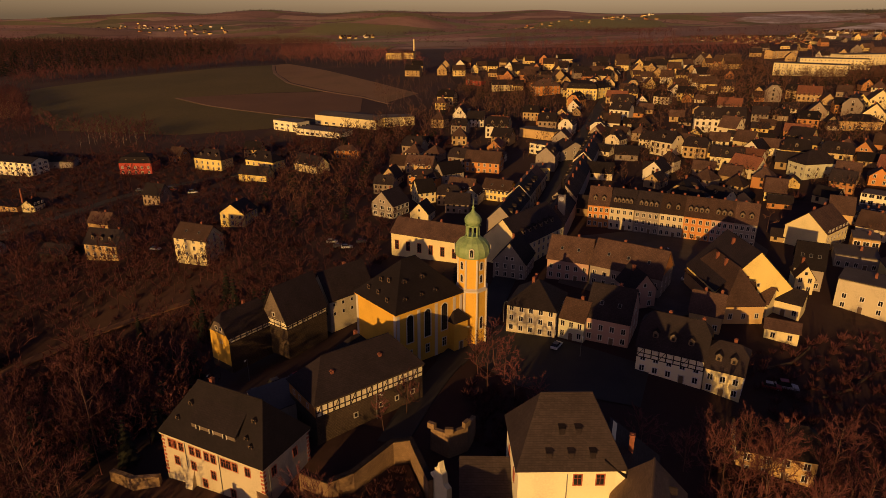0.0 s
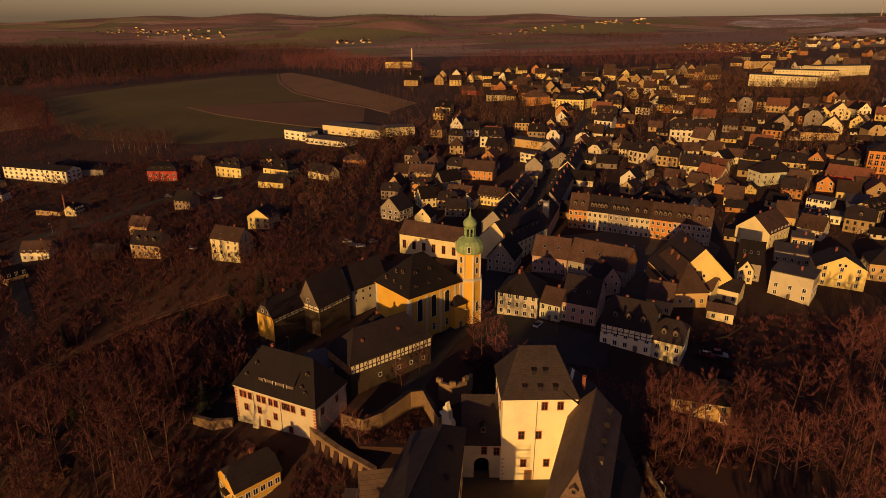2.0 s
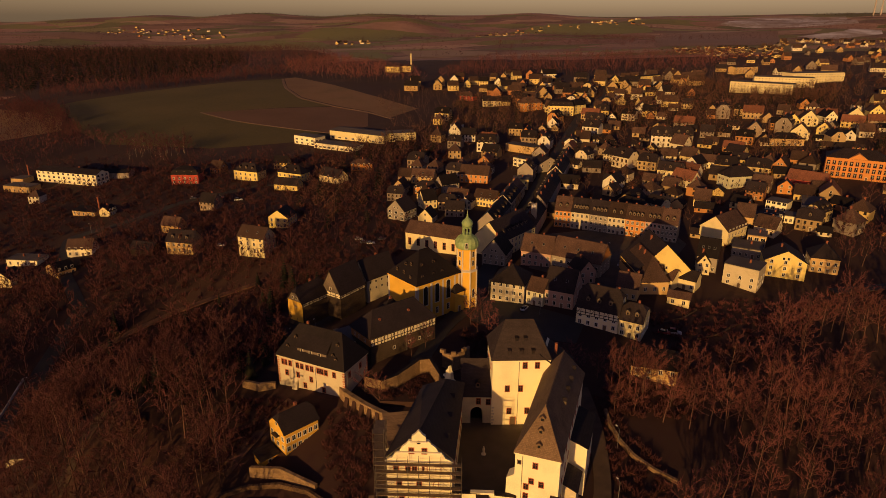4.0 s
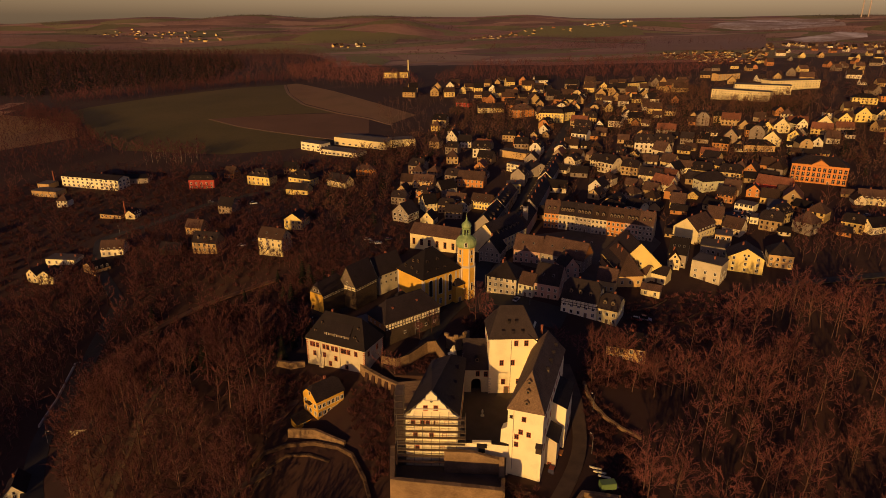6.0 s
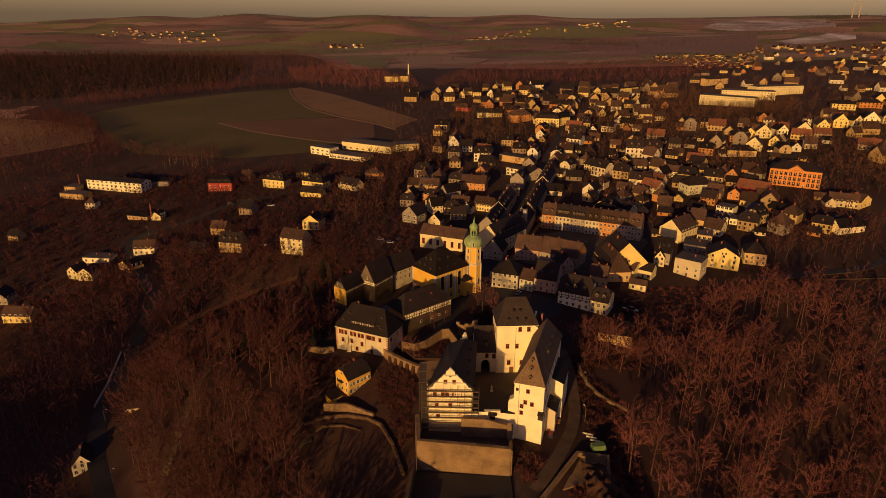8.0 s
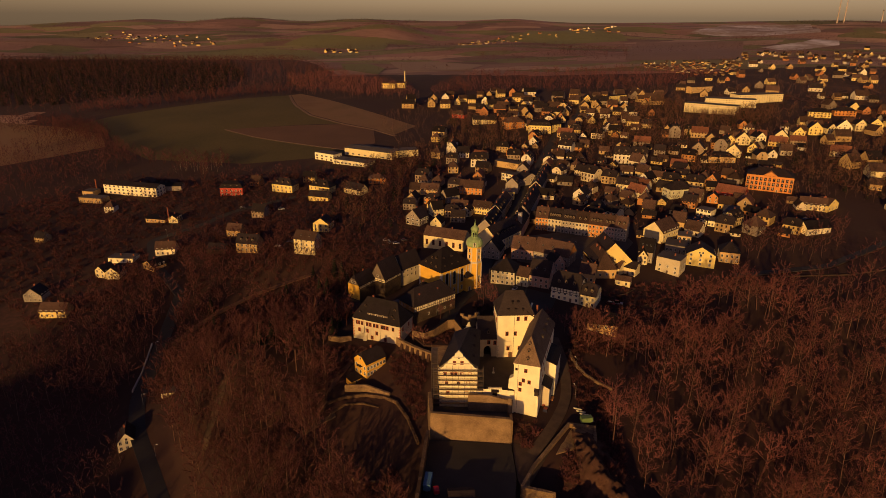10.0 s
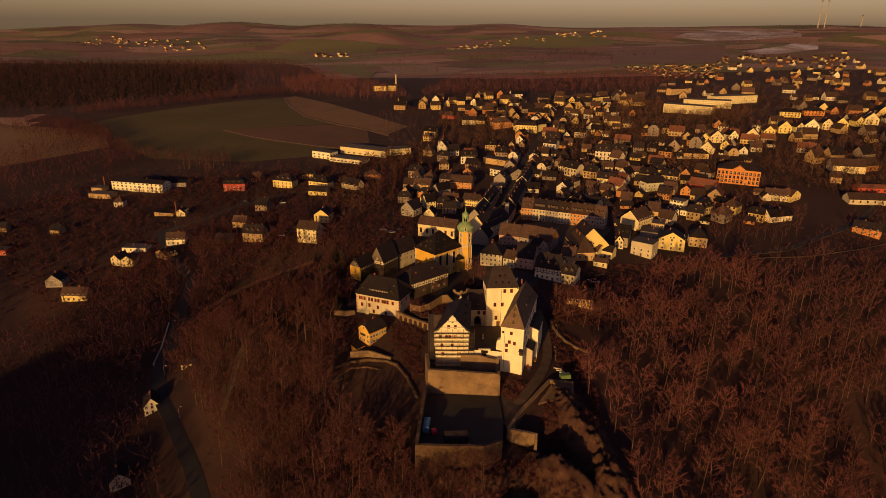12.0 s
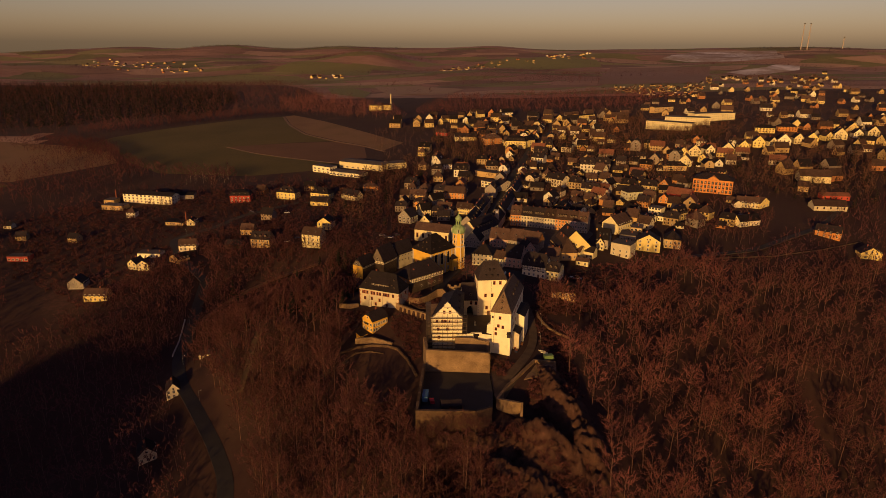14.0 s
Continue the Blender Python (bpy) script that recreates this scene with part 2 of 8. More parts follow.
ROCK = material("rock", ((0.028, 0.012, 0.009), (0.070, 0.030, 0.020), (0.065, 0.031, 0.020), (0.115, 0.054, 0.036)), 0.95, (0.35, 2.2), 1.0, contrast=(0.36, 0.66))
BARK = material("bark", ((0.055, 0.027, 0.022), (0.155, 0.084, 0.062)), 0.95, (0.6, 6.0), 0.4, spread=0.3)
TWIGS = material("bare_twigs", ((0.090, 0.030, 0.028), (0.18, 0.060, 0.056)), 0.95, (0.08, 1.0), 0, spread=0.35)
TOWNTWIGS = material("garden_twigs", ((0.060, 0.027, 0.020), (0.105, 0.048, 0.033), (0.165, 0.082, 0.054)), 0.95, (0.03, 0.3), 0)
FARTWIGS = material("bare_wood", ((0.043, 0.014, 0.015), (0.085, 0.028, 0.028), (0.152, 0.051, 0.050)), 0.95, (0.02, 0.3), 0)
# bare_wood again, darker; in the hollow and castle scrub it stands for shade
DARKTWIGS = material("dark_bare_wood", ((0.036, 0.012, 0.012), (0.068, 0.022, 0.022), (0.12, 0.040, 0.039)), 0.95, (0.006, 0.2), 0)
BIRCHBARK = material("birch_bark", ((0.14, 0.10, 0.075), (0.36, 0.29, 0.22)), 0.9, (0.8, 6.0), 0)
NEEDLES = material("spruce_needles", ((0.008, 0.009, 0.005), (0.020, 0.020, 0.010)), 0.9, (0.3, 3.0), 0, spread=0.3)
CARPAINT = palette("car_paint", ((0.6, 0.6, 0.6), (0.05, 0.05, 0.06), (0.3, 0.3, 0.31), (0.25, 0.03, 0.03), (0.04, 0.07, 0.16)), 0.3)
RUBBER = material("rubber", ((0.015, 0.015, 0.015), (0.025, 0.025, 0.025)), 0.8)


# ---- builders ----
def mesh_of(bm, mats):
    me = bpy.data.meshes.new("mesh")
    bm.normal_update()
    bm.to_mesh(me)
    bm.free()
    for m in mats if isinstance(mats, (list, tuple)) else (mats,):
        me.materials.append(m)
    return me


def part(name, bm, mats, parent=None, label="", m=None):
    """Links a bmesh, or a ready mesh, as one object, under a thing or under a part."""
    me = bm if isinstance(bm, bpy.types.Mesh) else mesh_of(bm, mats)
    ob = new(name, me)
    if parent is not None:
        ob.parent = parent
    if m is not None:
        ob.matrix_basis = m
    return tagged(ob, label)


def thing(name, label, category, m, group="", kind=""):
    ob = new(name)
    ob.matrix_basis = m
    ob.empty_display_size = 0.5
    return tagged(ob, label, category, group, kind)


def boxed(bm, x0, x1, y0, y1, z0, z1, mat=0, m=None):
    vs = [bm.verts.new((x, y, z)) for z in (z0, z1) for x, y in ((x0, y0), (x1, y0), (x1, y1), (x0, y1))]
    if m is not None:
        for v in vs:
            v.co = m @ v.co
    for f in ((3, 2, 1, 0), (4, 5, 6, 7), (0, 1, 5, 4), (1, 2, 6, 5), (2, 3, 7, 6), (3, 0, 4, 7)):
        bm.faces.new([vs[i] for i in f]).material_index = mat
    return vs


def hull(bm, pts, faces, mat=0):
    vs = [bm.verts.new(p) for p in pts]
    for f in faces:
        bm.faces.new([vs[i] for i in f]).material_index = mat
    return vs


def slab(bm, corners, thick, mat=0):
    """A plate of the given thickness below a planar polygon, its corners counter-clockwise from above."""
    a = [Vector(c) for c in corners]
    n = (a[1] - a[0]).cross(a[2] - a[0]).normalized()
    k = len(a)
    vs = [bm.verts.new(p) for p in a] + [bm.verts.new(p - n * thick) for p in a]
    bm.faces.new(vs[:k]).material_index = mat
    bm.faces.new(vs[k:][::-1]).material_index = mat
    for i in range(k):
        j = (i + 1) % k
        bm.faces.new((vs[i], vs[k + i], vs[k + j], vs[j])).material_index = mat


def rod(bm, p, q, r, r2=None, n=6, mat=0):
    p, q = Vector(p), Vector(q)
    d = (q - p).normalized()
    a = d.orthogonal().normalized()
    b = d.cross(a)
    r2 = r if r2 is None else r2
    ring = [[bm.verts.new(c + (a * math.cos(t) + b * math.sin(t)) * s) for t in [2 * math.pi * i / n for i in range(n)]] for c, s in ((p, r), (q, r2))]
    for i in range(n):
        bm.faces.new((ring[0][i], ring[0][(i + 1) % n], ring[1][(i + 1) % n], ring[1][i])).material_index = mat
    bm.faces.new(ring[0][::-1]).material_index = mat
    bm.faces.new(ring[1]).material_index = mat


def lathe(bm, profile, n=16, mat=0, x=0, y=0, turn=0.0):
    rings = []
    for r, z in profile:
        rings.append([bm.verts.new((x + r * math.cos(turn + 2 * math.pi * i / n), y + r * math.sin(turn + 2 * math.pi * i / n), z)) for i in range(n)])
    for a, b in zip(rings, rings[1:]):
        for i in range(n):
            bm.faces.new((a[i], a[(i + 1) % n], b[(i + 1) % n], b[i])).material_index = mat
    bm.faces.new(rings[0][::-1]).material_index = mat
    bm.faces.new(rings[-1]).material_index = mat


# ---- the lie of the land ----
HILLS = [(0, 10, 50, 7.8), (5, -75, 40, 12.4), (-70, 30, 40, 14.1), (-60, -80, 60, 7.0), (75, -40, 55, 3.2), (60, 70, 60, 6.6), (-150, -10, 70, -8.0),
         (-110, 140, 80, 6.2), (-260, 280, 130, -3.6), (-190, 400, 120, 1.3), (-290, 690, 160, 9.4), (-600, 500, 250, -3.6), (60, 180, 110, 0.8), (230, 220, 110, 2.9),
         (400, 520, 200, 11.1), (470, 180, 150, 3.9), (200, 60, 90, 12.5), (300, -20, 130, -13.2), (-300, 60, 120, -9.3), (-240, -250, 220, -8.6), (220, -330, 220, -29.9), (-116, 80, 36, -15.0), (-108, 26, 22, 9.0), (-122, 8, 20, 11.0),
         (-13, -52, 9, -6.5), (-13, -64, 11, -5.0), (20, -71, 8, -8.0), (33, -62, 7, 4.5), (40, -84, 7, 5.5), (19, -90, 6, 9.0), (9, -95, 6, -6.0), (2, -108, 7, 5.0), (31, -78, 6, -4.0)]

# far knolls (place, half-widths, height), the ridge behind them and its crests
KNOLLS = ((-350, 3050, 250, 330, 78), (-760, 2700, 330, 260, 26), (330, 2850, 300, 240, 30), (900, 3200, 420, 260, 34), (1350, 2250, 420, 300, 24), (2150, 2900, 420, 300, 48), (-1750, 2650, 500, 260, 22), (150, 1900, 260, 180, 10))
RIDGE = 79
CRESTS = ((-3000, 450, -26), (-2400, 300, 9), (-2000, 220, 23), (-1380, 300, 39), (-1130, 230, 5), (-640, 300, 32), (-200, 260, 11), (260, 220, 8), (420, 170, 10), (900, 400, -17), (1500, 350, -8), (2010, 260, 1), (2500, 400, 11))


def sig(u):
    return 1 / (1 + np.exp(-np.clip(u, -50, 50)))


def land(x, y):
    """Height of the ground: the town's plateau, the castle's spur, the gorge round it and the hills beyond."""
    x, y = np.asarray(x, float), np.asarray(y, float)
    edge = 45 - 165 * np.exp(-(x / 75) ** 2) + 55 * np.exp(-((x + 260) / 110) ** 2)
    u = edge - y
    z = -8.5 + 20 * np.tanh(x / 600) * sig(-u / 60) + 20.6 * np.clip(y, -100, 1000) / 500 + 12.6 * sig(u / 35) - 54.8 * sig((u - 60) / 60)
    for a, b, r, h in HILLS:
        z = z + h * np.exp(-((x - a) ** 2 + (y - b) ** 2) / (2 * r * r))
    # the side of the gorge behind the start of the walk, which keeps the low sun from the road
    z = z + (126 + 14 * np.sin(x / 19 + 0.5 * np.sin(y / 23)) + 9 * np.sin(x / 8.3 + 1)) * np.exp(-((x + 420) / 112) ** 2 - ((y + 560) / 150) ** 2)
    far = np.clip((y - 900) / 2400, 0, 1)
    roll = np.sin(x / 420 + 1.3) * np.cos(y / 330) + 0.6 * np.sin(x / 230 + y / 250) + 0.5 * np.sin(x / 160 - y / 190)
    z = z + far * (13 * roll * sig((3500 - y) / 150) - 16 * np.exp(-((y - 2000) / 700) ** 2))
    for cx, cy, rx, ry, h in KNOLLS:
        z = z + h * np.exp(-((x - cx) / rx) ** 2 - ((y - cy) / ry) ** 2)
    ridge = RIDGE
    for cx, w, h in CRESTS:
        ridge = ridge + h * np.exp(-((x - cx) / w) ** 2)
    z = z + ridge * sig((y - 3560) / 230) - 260 * sig((y - 4560) / 90)
    return z


def ground_at(x, y):
    return float(land(x, y))


def axis(steps):
    out = []
    for a, b, d in steps:
        out += list(np.arange(a, b, d))
    return np.array(out + [steps[-1][1]])


def sheet(xs, ys, lift=0.0):
    gx, gy = np.meshgrid(xs, ys)
    gz = land(gx, gy) + lift
    nx, ny = len(xs), len(ys)
    co = np.column_stack([gx.ravel(), gy.ravel(), gz.ravel()])
    i = np.arange(nx * ny).reshape(ny, nx)
    quads = np.column_stack([i[:-1, :-1].ravel(), i[:-1, 1:].ravel(), i[1:, 1:].ravel(), i[1:, :-1].ravel()])
    return co, quads


def raw_mesh(co, faces, mats, index=None, smooth=False):
    """A mesh straight from arrays: all faces with the same count of corners."""
    me = bpy.data.meshes.new("mesh")
    k = faces.shape[1]
    me.vertices.add(len(co))
    me.vertices.foreach_set("co", co.astype(np.float32).ravel())
    me.loops.add(faces.size)
    me.loops.foreach_set("vertex_index", faces.astype(np.int32).ravel())
    me.polygons.add(len(faces))
    me.polygons.foreach_set("loop_start", np.arange(0, faces.size, k, dtype=np.int32))
    if index is not None:
        me.polygons.foreach_set("material_index", index.astype(np.int32))
    if smooth:
        me.polygons.foreach_set("use_smooth", np.ones(len(faces), bool))
    me.update(calc_edges=True)
    for m in mats if isinstance(mats, (list, tuple)) else (mats,):
        me.materials.append(m)
    return me


gx = axis([(-4600, -1400, 80), (-1400, -500, 25), (-500, 500, 6), (500, 1400, 25), (1400, 4600, 80)])
gy = axis([(-1600, -400, 50), (-400, 600, 6), (600, 1600, 20), (1600, 4900, 60)])
co, quads = sheet(gx, gy)
mid = co[quads].mean(axis=1)
FOREST = [(-1303, 1640), (-1160, 1660), (-839, 1850), (-529, 1780), (-360, 1450), (-262, 1128), (-240, 806), (-264, 757), (-395, 720), (-532, 700), (-700, 640), (-1150, 700)]
under_trees = np.zeros(len(mid), bool)
for (ax, ay), (bx, by) in zip(FOREST, FOREST[1:] + FOREST[:1]):
    under_trees ^= ((ay > mid[:, 1]) != (by > mid[:, 1])) & (mid[:, 0] < (bx - ax) * (mid[:, 1] - ay) / (by - ay) + ax)
# distant ground takes the haze-lightened farmland colour
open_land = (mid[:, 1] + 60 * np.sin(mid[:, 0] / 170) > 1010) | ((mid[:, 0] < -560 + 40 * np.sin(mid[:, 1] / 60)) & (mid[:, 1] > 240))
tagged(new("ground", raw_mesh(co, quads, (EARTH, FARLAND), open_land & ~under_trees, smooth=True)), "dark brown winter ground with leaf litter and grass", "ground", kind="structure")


def draped(name, outline, mat, label, category, lift=0.15, step=8.0, kind="structure", group=""):
    """A sheet that follows the ground inside a polygon."""
    bm = bmesh.new()
    vs = [bm.verts.new((x, y, 0)) for x, y in outline]
    f = bm.faces.new(vs)
    if f.normal.z < 0:
        f.normal_flip()
    bm.normal_update()
    if f.normal.z < 0:
        bmesh.ops.reverse_faces(bm, faces=[f])
    xs = [p[0] for p in outline]
    ys = [p[1] for p in outline]
    for no, lo, hi in (((1, 0, 0), min(xs), max(xs)), ((0, 1, 0), min(ys), max(ys))):
        for c in np.arange(lo + step, hi, step):
            bmesh.ops.bisect_plane(bm, geom=bm.verts[:] + bm.edges[:] + bm.faces[:], plane_co=(c, c, 0), plane_no=no)
    for v in bm.verts:
        v.co.z = ground_at(v.co.x, v.co.y) + lift
    bmesh.ops.triangulate(bm, faces=bm.faces[:])
    return tagged(part(name, bm, mat), label, category, group, kind)


def strip(name, line, width, mat, label, category, lift=0.2, kind="structure"):
    """A road or path of one width along a line, lying on the ground."""
    pts = []
    for a, b in zip(line, line[1:]):
        n = max(1, int(math.dist(a, b) / 4))
        pts += [(a[0] + (b[0] - a[0]) * i / n, a[1] + (b[1] - a[1]) * i / n) for i in range(n)]
    pts.append(line[-1])
    p = np.array(pts, float)
    for _ in range(3):
        p[1:-1] = (p[:-2] + 2 * p[1:-1] + p[2:]) / 4
    d = np.gradient(p, axis=0)
    d /= np.linalg.norm(d, axis=1)[:, None]
    nrm = np.column_stack([-d[:, 1], d[:, 0]])
    bm = bmesh.new()
    rows = []
    for q, nn in zip(p, nrm):
        z = max(ground_at(*(q + nn * s * width / 2)) for s in (-1, 0, 1)) + lift
        rows.append([bm.verts.new((*(q + nn * s * width / 2), z + dz)) for s, dz in ((-1, -0.5), (-1, 0), (1, 0), (1, -0.5))])
    for a, b in zip(rows, rows[1:]):
        for i in range(3):
            bm.faces.new((a[i + 1], a[i], b[i], b[i + 1]))
    bmesh.ops.recalc_face_normals(bm, faces=bm.faces[:])
    return tagged(part(name, bm, mat), label, category, kind=kind)


# fields, meadows and roads
draped("field", [(-505, 560), (-430, 520), (-392, 462), (-330, 400), (-222, 375), (-160, 386), (-120, 410), (-162, 432), (-207, 457), (-243, 479), (-288, 517), (-201, 534), (-152, 538), (-200, 588), (-235, 657), (-264, 745), (-330, 722), (-432, 664), (-481, 620)], GRASS, "dark green winter crop field beside a ploughed strip", "field", step=20)
draped("field", [(-286, 518), (-243, 481), (-207, 459), (-162, 434), (-118, 412), (-100, 440), (-109, 503), (-150, 535), (-201, 532)], PLOUGH, "bare brown ploughed field at the edge of town", "field", step=20)
draped("field", [(-198, 590), (-148, 540), (-107, 507), (-84, 474), (-60, 520), (-110, 590), (-180, 680), (-250, 760), (-262, 747), (-233, 657)], STRAW, "dry pale meadow strip along a track", "field", step=20)
draped("field", [(-900, 620), (-700, 430), (-480, 375), (-400, 455), (-440, 520), (-520, 570), (-700, 640)], STRAW, "dry brown meadow below the woods", "field", step=25)
draped("field", [(-470, 360), (-560, 200), (-900, 260), (-900, 500), (-700, 425), (-485, 370)], GRASS, "dark green pasture on the valley side", "field", step=25)
draped("lawn", [(150, 120), (188, 112), (240, 128), (236, 168), (208, 196), (172, 160)], EARTH, "dark brown winter lawn of the park below the school", "lawn", step=14)
# distant fields, their colours lifted to stand for haze
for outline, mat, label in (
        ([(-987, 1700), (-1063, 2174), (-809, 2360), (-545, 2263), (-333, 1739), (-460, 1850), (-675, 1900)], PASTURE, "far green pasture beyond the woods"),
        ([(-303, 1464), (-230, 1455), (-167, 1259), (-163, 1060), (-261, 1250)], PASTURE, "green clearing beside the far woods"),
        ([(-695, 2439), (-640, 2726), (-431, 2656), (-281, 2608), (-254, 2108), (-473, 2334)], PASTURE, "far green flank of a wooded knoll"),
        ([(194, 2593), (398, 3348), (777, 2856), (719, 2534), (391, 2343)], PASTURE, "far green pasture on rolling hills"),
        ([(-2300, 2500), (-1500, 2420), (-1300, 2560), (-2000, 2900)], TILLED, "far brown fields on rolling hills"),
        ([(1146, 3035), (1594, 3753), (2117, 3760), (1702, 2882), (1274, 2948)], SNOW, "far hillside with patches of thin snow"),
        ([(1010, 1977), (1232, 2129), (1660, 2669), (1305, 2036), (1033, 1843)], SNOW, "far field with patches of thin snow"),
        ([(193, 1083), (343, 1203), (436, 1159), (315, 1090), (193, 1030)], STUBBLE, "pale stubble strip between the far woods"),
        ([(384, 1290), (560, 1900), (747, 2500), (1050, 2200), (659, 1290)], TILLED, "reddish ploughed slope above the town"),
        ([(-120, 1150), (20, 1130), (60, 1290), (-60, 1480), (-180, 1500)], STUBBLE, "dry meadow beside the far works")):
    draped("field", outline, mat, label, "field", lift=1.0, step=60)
strip("road", [(-182, 110), (-176, 65), (-172, 43), (-171, 24), (-160, 0), (-143, -24), (-128, -46), (-115, -70), (-108, -100), (-106, -160), (-120, -260)], 7.0, ASPHALT, "dark asphalt road winding down the gorge", "road")
strip("road", [(-182, 110), (-215, 150), (-235, 190), (-205, 215), (-190, 240), (-150, 265), (-90, 280)], 6.0, ASPHALT, "asphalt lane between scattered houses", "road")
strip("road", [(-12, 62), (-5, 79), (-2, 92), (10, 145), (21, 184), (56, 315), (94, 448), (140, 560), (170, 700)], 7.0, ASPHALT, "narrow town street between house rows", "road")
strip("road", [(-22, 30), (-16, 52), (-12, 62)], 6.0, ASPHALT, "lane between castle and church", "road")
strip("road", [(330, 205), (270, 150), (200, 108), (140, 96)], 5.0, ASPHALT, "lane along the edge of the woods", "road")
draped("pavement", [(-6, 62), (4, 52), (30, 46), (36, 62), (14, 76), (0, 84)], ASPHALT, "dark paved square below the castle", "pavement", lift=0.25, step=5)
draped("pavement", [(20, 112), (30, 155), (92, 168), (96, 140), (70, 96), (50, 88)], COBBLE, "cobbled market square in shade", "pavement", lift=0.25, step=6)


# ---- windows, houses ----
def window_mesh(w, h, frame, bars=1, cross=True, sill=True):
    """A framed window standing proud of its wall, the panes set back inside frame and glazing bars; faces -y. One closed skin."""
    f, t, g = 0.16, 0.08, 0.045
    xs = [(-w / 2 - f, 0), (-w / 2, 1)]
    for i in range(bars):
        x = -w / 2 + w * (i + 1) / (bars + 1)
        xs += [(x - g, 2), (x + g, 1)]
    xs += [(w / 2, 0), (w / 2 + f, None)]
    zs = [(-f, 0), (0, 1)] + ([(h * 0.62, 2), (h * 0.62 + 0.08, 1)] if cross else []) + [(h, 0), (h + f, None)]
    depth = {0: -t, 1: -0.015, 2: -0.05}
    cell = [[max((a[1], c[1]), key=lambda k: {0: 3, 2: 2, 1: 1}[k]) for c in zs[:-1]] for a in xs[:-1]]
    bm = bmesh.new()
    seen = {}

    def v(i, k, y):
        key = (i, k, round(y, 3))
        if key not in seen:
            seen[key] = bm.verts.new((xs[i][0], y, zs[k][0]))
        return seen[key]
    nx, nz = len(cell), len(cell[0])
    level = lambda i, k: depth[cell[i][k]] if 0 <= i < nx and 0 <= k < nz else 0.05
    for i in range(nx):
        for k in range(nz):
            y = level(i, k)
            bm.faces.new((v(i, k, y), v(i + 1, k, y), v(i + 1, k + 1, y), v(i, k + 1, y))).material_index = cell[i][k]
    for i in range(nx + 1):
        for k in range(nz):
            y0, y1 = level(i - 1, k), level(i, k)
            if abs(y0 - y1) > 1e-4:
                bm.faces.new((v(i, k, y0), v(i, k, y1), v(i, k + 1, y1), v(i, k + 1, y0)))
    for k in range(nz + 1):
        for i in range(nx):
            y0, y1 = level(i, k - 1), level(i, k)
            if abs(y0 - y1) > 1e-4:
                bm.faces.new((v(i, k, y0), v(i + 1, k, y0), v(i + 1, k, y1), v(i, k, y1)))
    bmesh.ops.recalc_face_normals(bm, faces=bm.faces[:])
    return mesh_of(bm, (frame, GLASS, REDBAR if frame is REDFRAME else WHITEFRAME))


def tall_window_mesh(w, h, frame):
    """A tall church window with a round head; faces -y."""
    bm = bmesh.new()
    n = 10
    arc = [(w / 2 * math.cos(math.pi * i / n), h - w / 2 + w / 2 * math.sin(math.pi * i / n)) for i in range(n + 1)]
    inner = [(w / 2, 0)] + arc + [(-w / 2, 0)]
    k = 1 + 0.5 / w
    outer = [(w / 2 + 0.25, -0.25)] + [(x * k, h - w / 2 + (z - h + w / 2) * k) for x, z in arc] + [(-w / 2 - 0.25, -0.25)]
    a = [bm.verts.new((x, -0.1, z)) for x, z in inner]
    b = [bm.verts.new((x, -0.1, z)) for x, z in outer]
    c = [bm.verts.new((x, 0.05, z)) for x, z in outer]
    d = [bm.verts.new((x, -0.03, z)) for x, z in inner]
    m = len(a)
    for i in range(m):
        j = (i + 1) % m
        bm.faces.new((a[i], b[i], b[j], a[j]))
        bm.faces.new((b[i], c[i], c[j], b[j]))
        bm.faces.new((d[i], a[i], a[j], d[j]))
    bm.faces.new(d).material_index = 1
    for x in (-w / 6, w / 6):
        boxed(bm, x - 0.03, x + 0.03, -0.06, -0.035, 0, h - w / 3, 2)
    for i in range(1, 6):
        boxed(bm, -w / 2 + 0.02, w / 2 - 0.02, -0.066, -0.034, h * i / 7, h * i / 7 + 0.05, 2)
    bmesh.ops.recalc_face_normals(bm, faces=bm.faces[:])
    return mesh_of(bm, (frame, GLASS, TIMBER))


def door_mesh(w, h, frame=STONEFRAME, leaf=WOOD):
    bm = bmesh.new()
    boxed(bm, -w / 2 - 0.18, -w / 2, -0.1, 0.05, 0, h + 0.18)
    boxed(bm, w / 2, w / 2 + 0.18, -0.1, 0.05, 0, h + 0.18)
    boxed(bm, -w / 2, w / 2, -0.1, 0.05, h, h + 0.18)
    boxed(bm, -w / 2, w / 2, -0.03, 0.05, 0, h, 1)
    for i in range(3):
        boxed(bm, -w / 2 + 0.12, w / 2 - 0.12, -0.05, -0.03, 0.15 + i * h / 3, i * h / 3 + h / 3 - 0.1, 1)
    return mesh_of(bm, (frame, leaf))


WIN = {"town": window_mesh(0.95, 1.45, STONEFRAME, 1, False), "small": window_mesh(0.75, 0.95, STONEFRAME, 0, False), "white": window_mesh(1.0, 1.4, WHITEFRAME, 1, False), "red": window_mesh(1.05, 1.7, REDFRAME, 1, True),
       "redsmall": window_mesh(0.95, 1.35, REDFRAME), "wide": window_mesh(1.7, 1.4, WHITEFRAME, 1, False), "tall": window_mesh(1.1, 2.2, STONEFRAME), "plain": window_mesh(0.95, 1.4, WOOD, 0, False), "hall": window_mesh(1.5, 2.3, BRICK, 1, True), "strip": window_mesh(2.6, 1.3, WHITEFRAME, 2, False), "long": window_mesh(1.4, 3.3, REDFRAME, 1, True), "block": window_mesh(0.85, 0.95, WHITEFRAME, 0, False), "attic": window_mesh(0.6, 0.8, WOOD, 0, False)}
DOOR = door_mesh(1.1, 2.1)
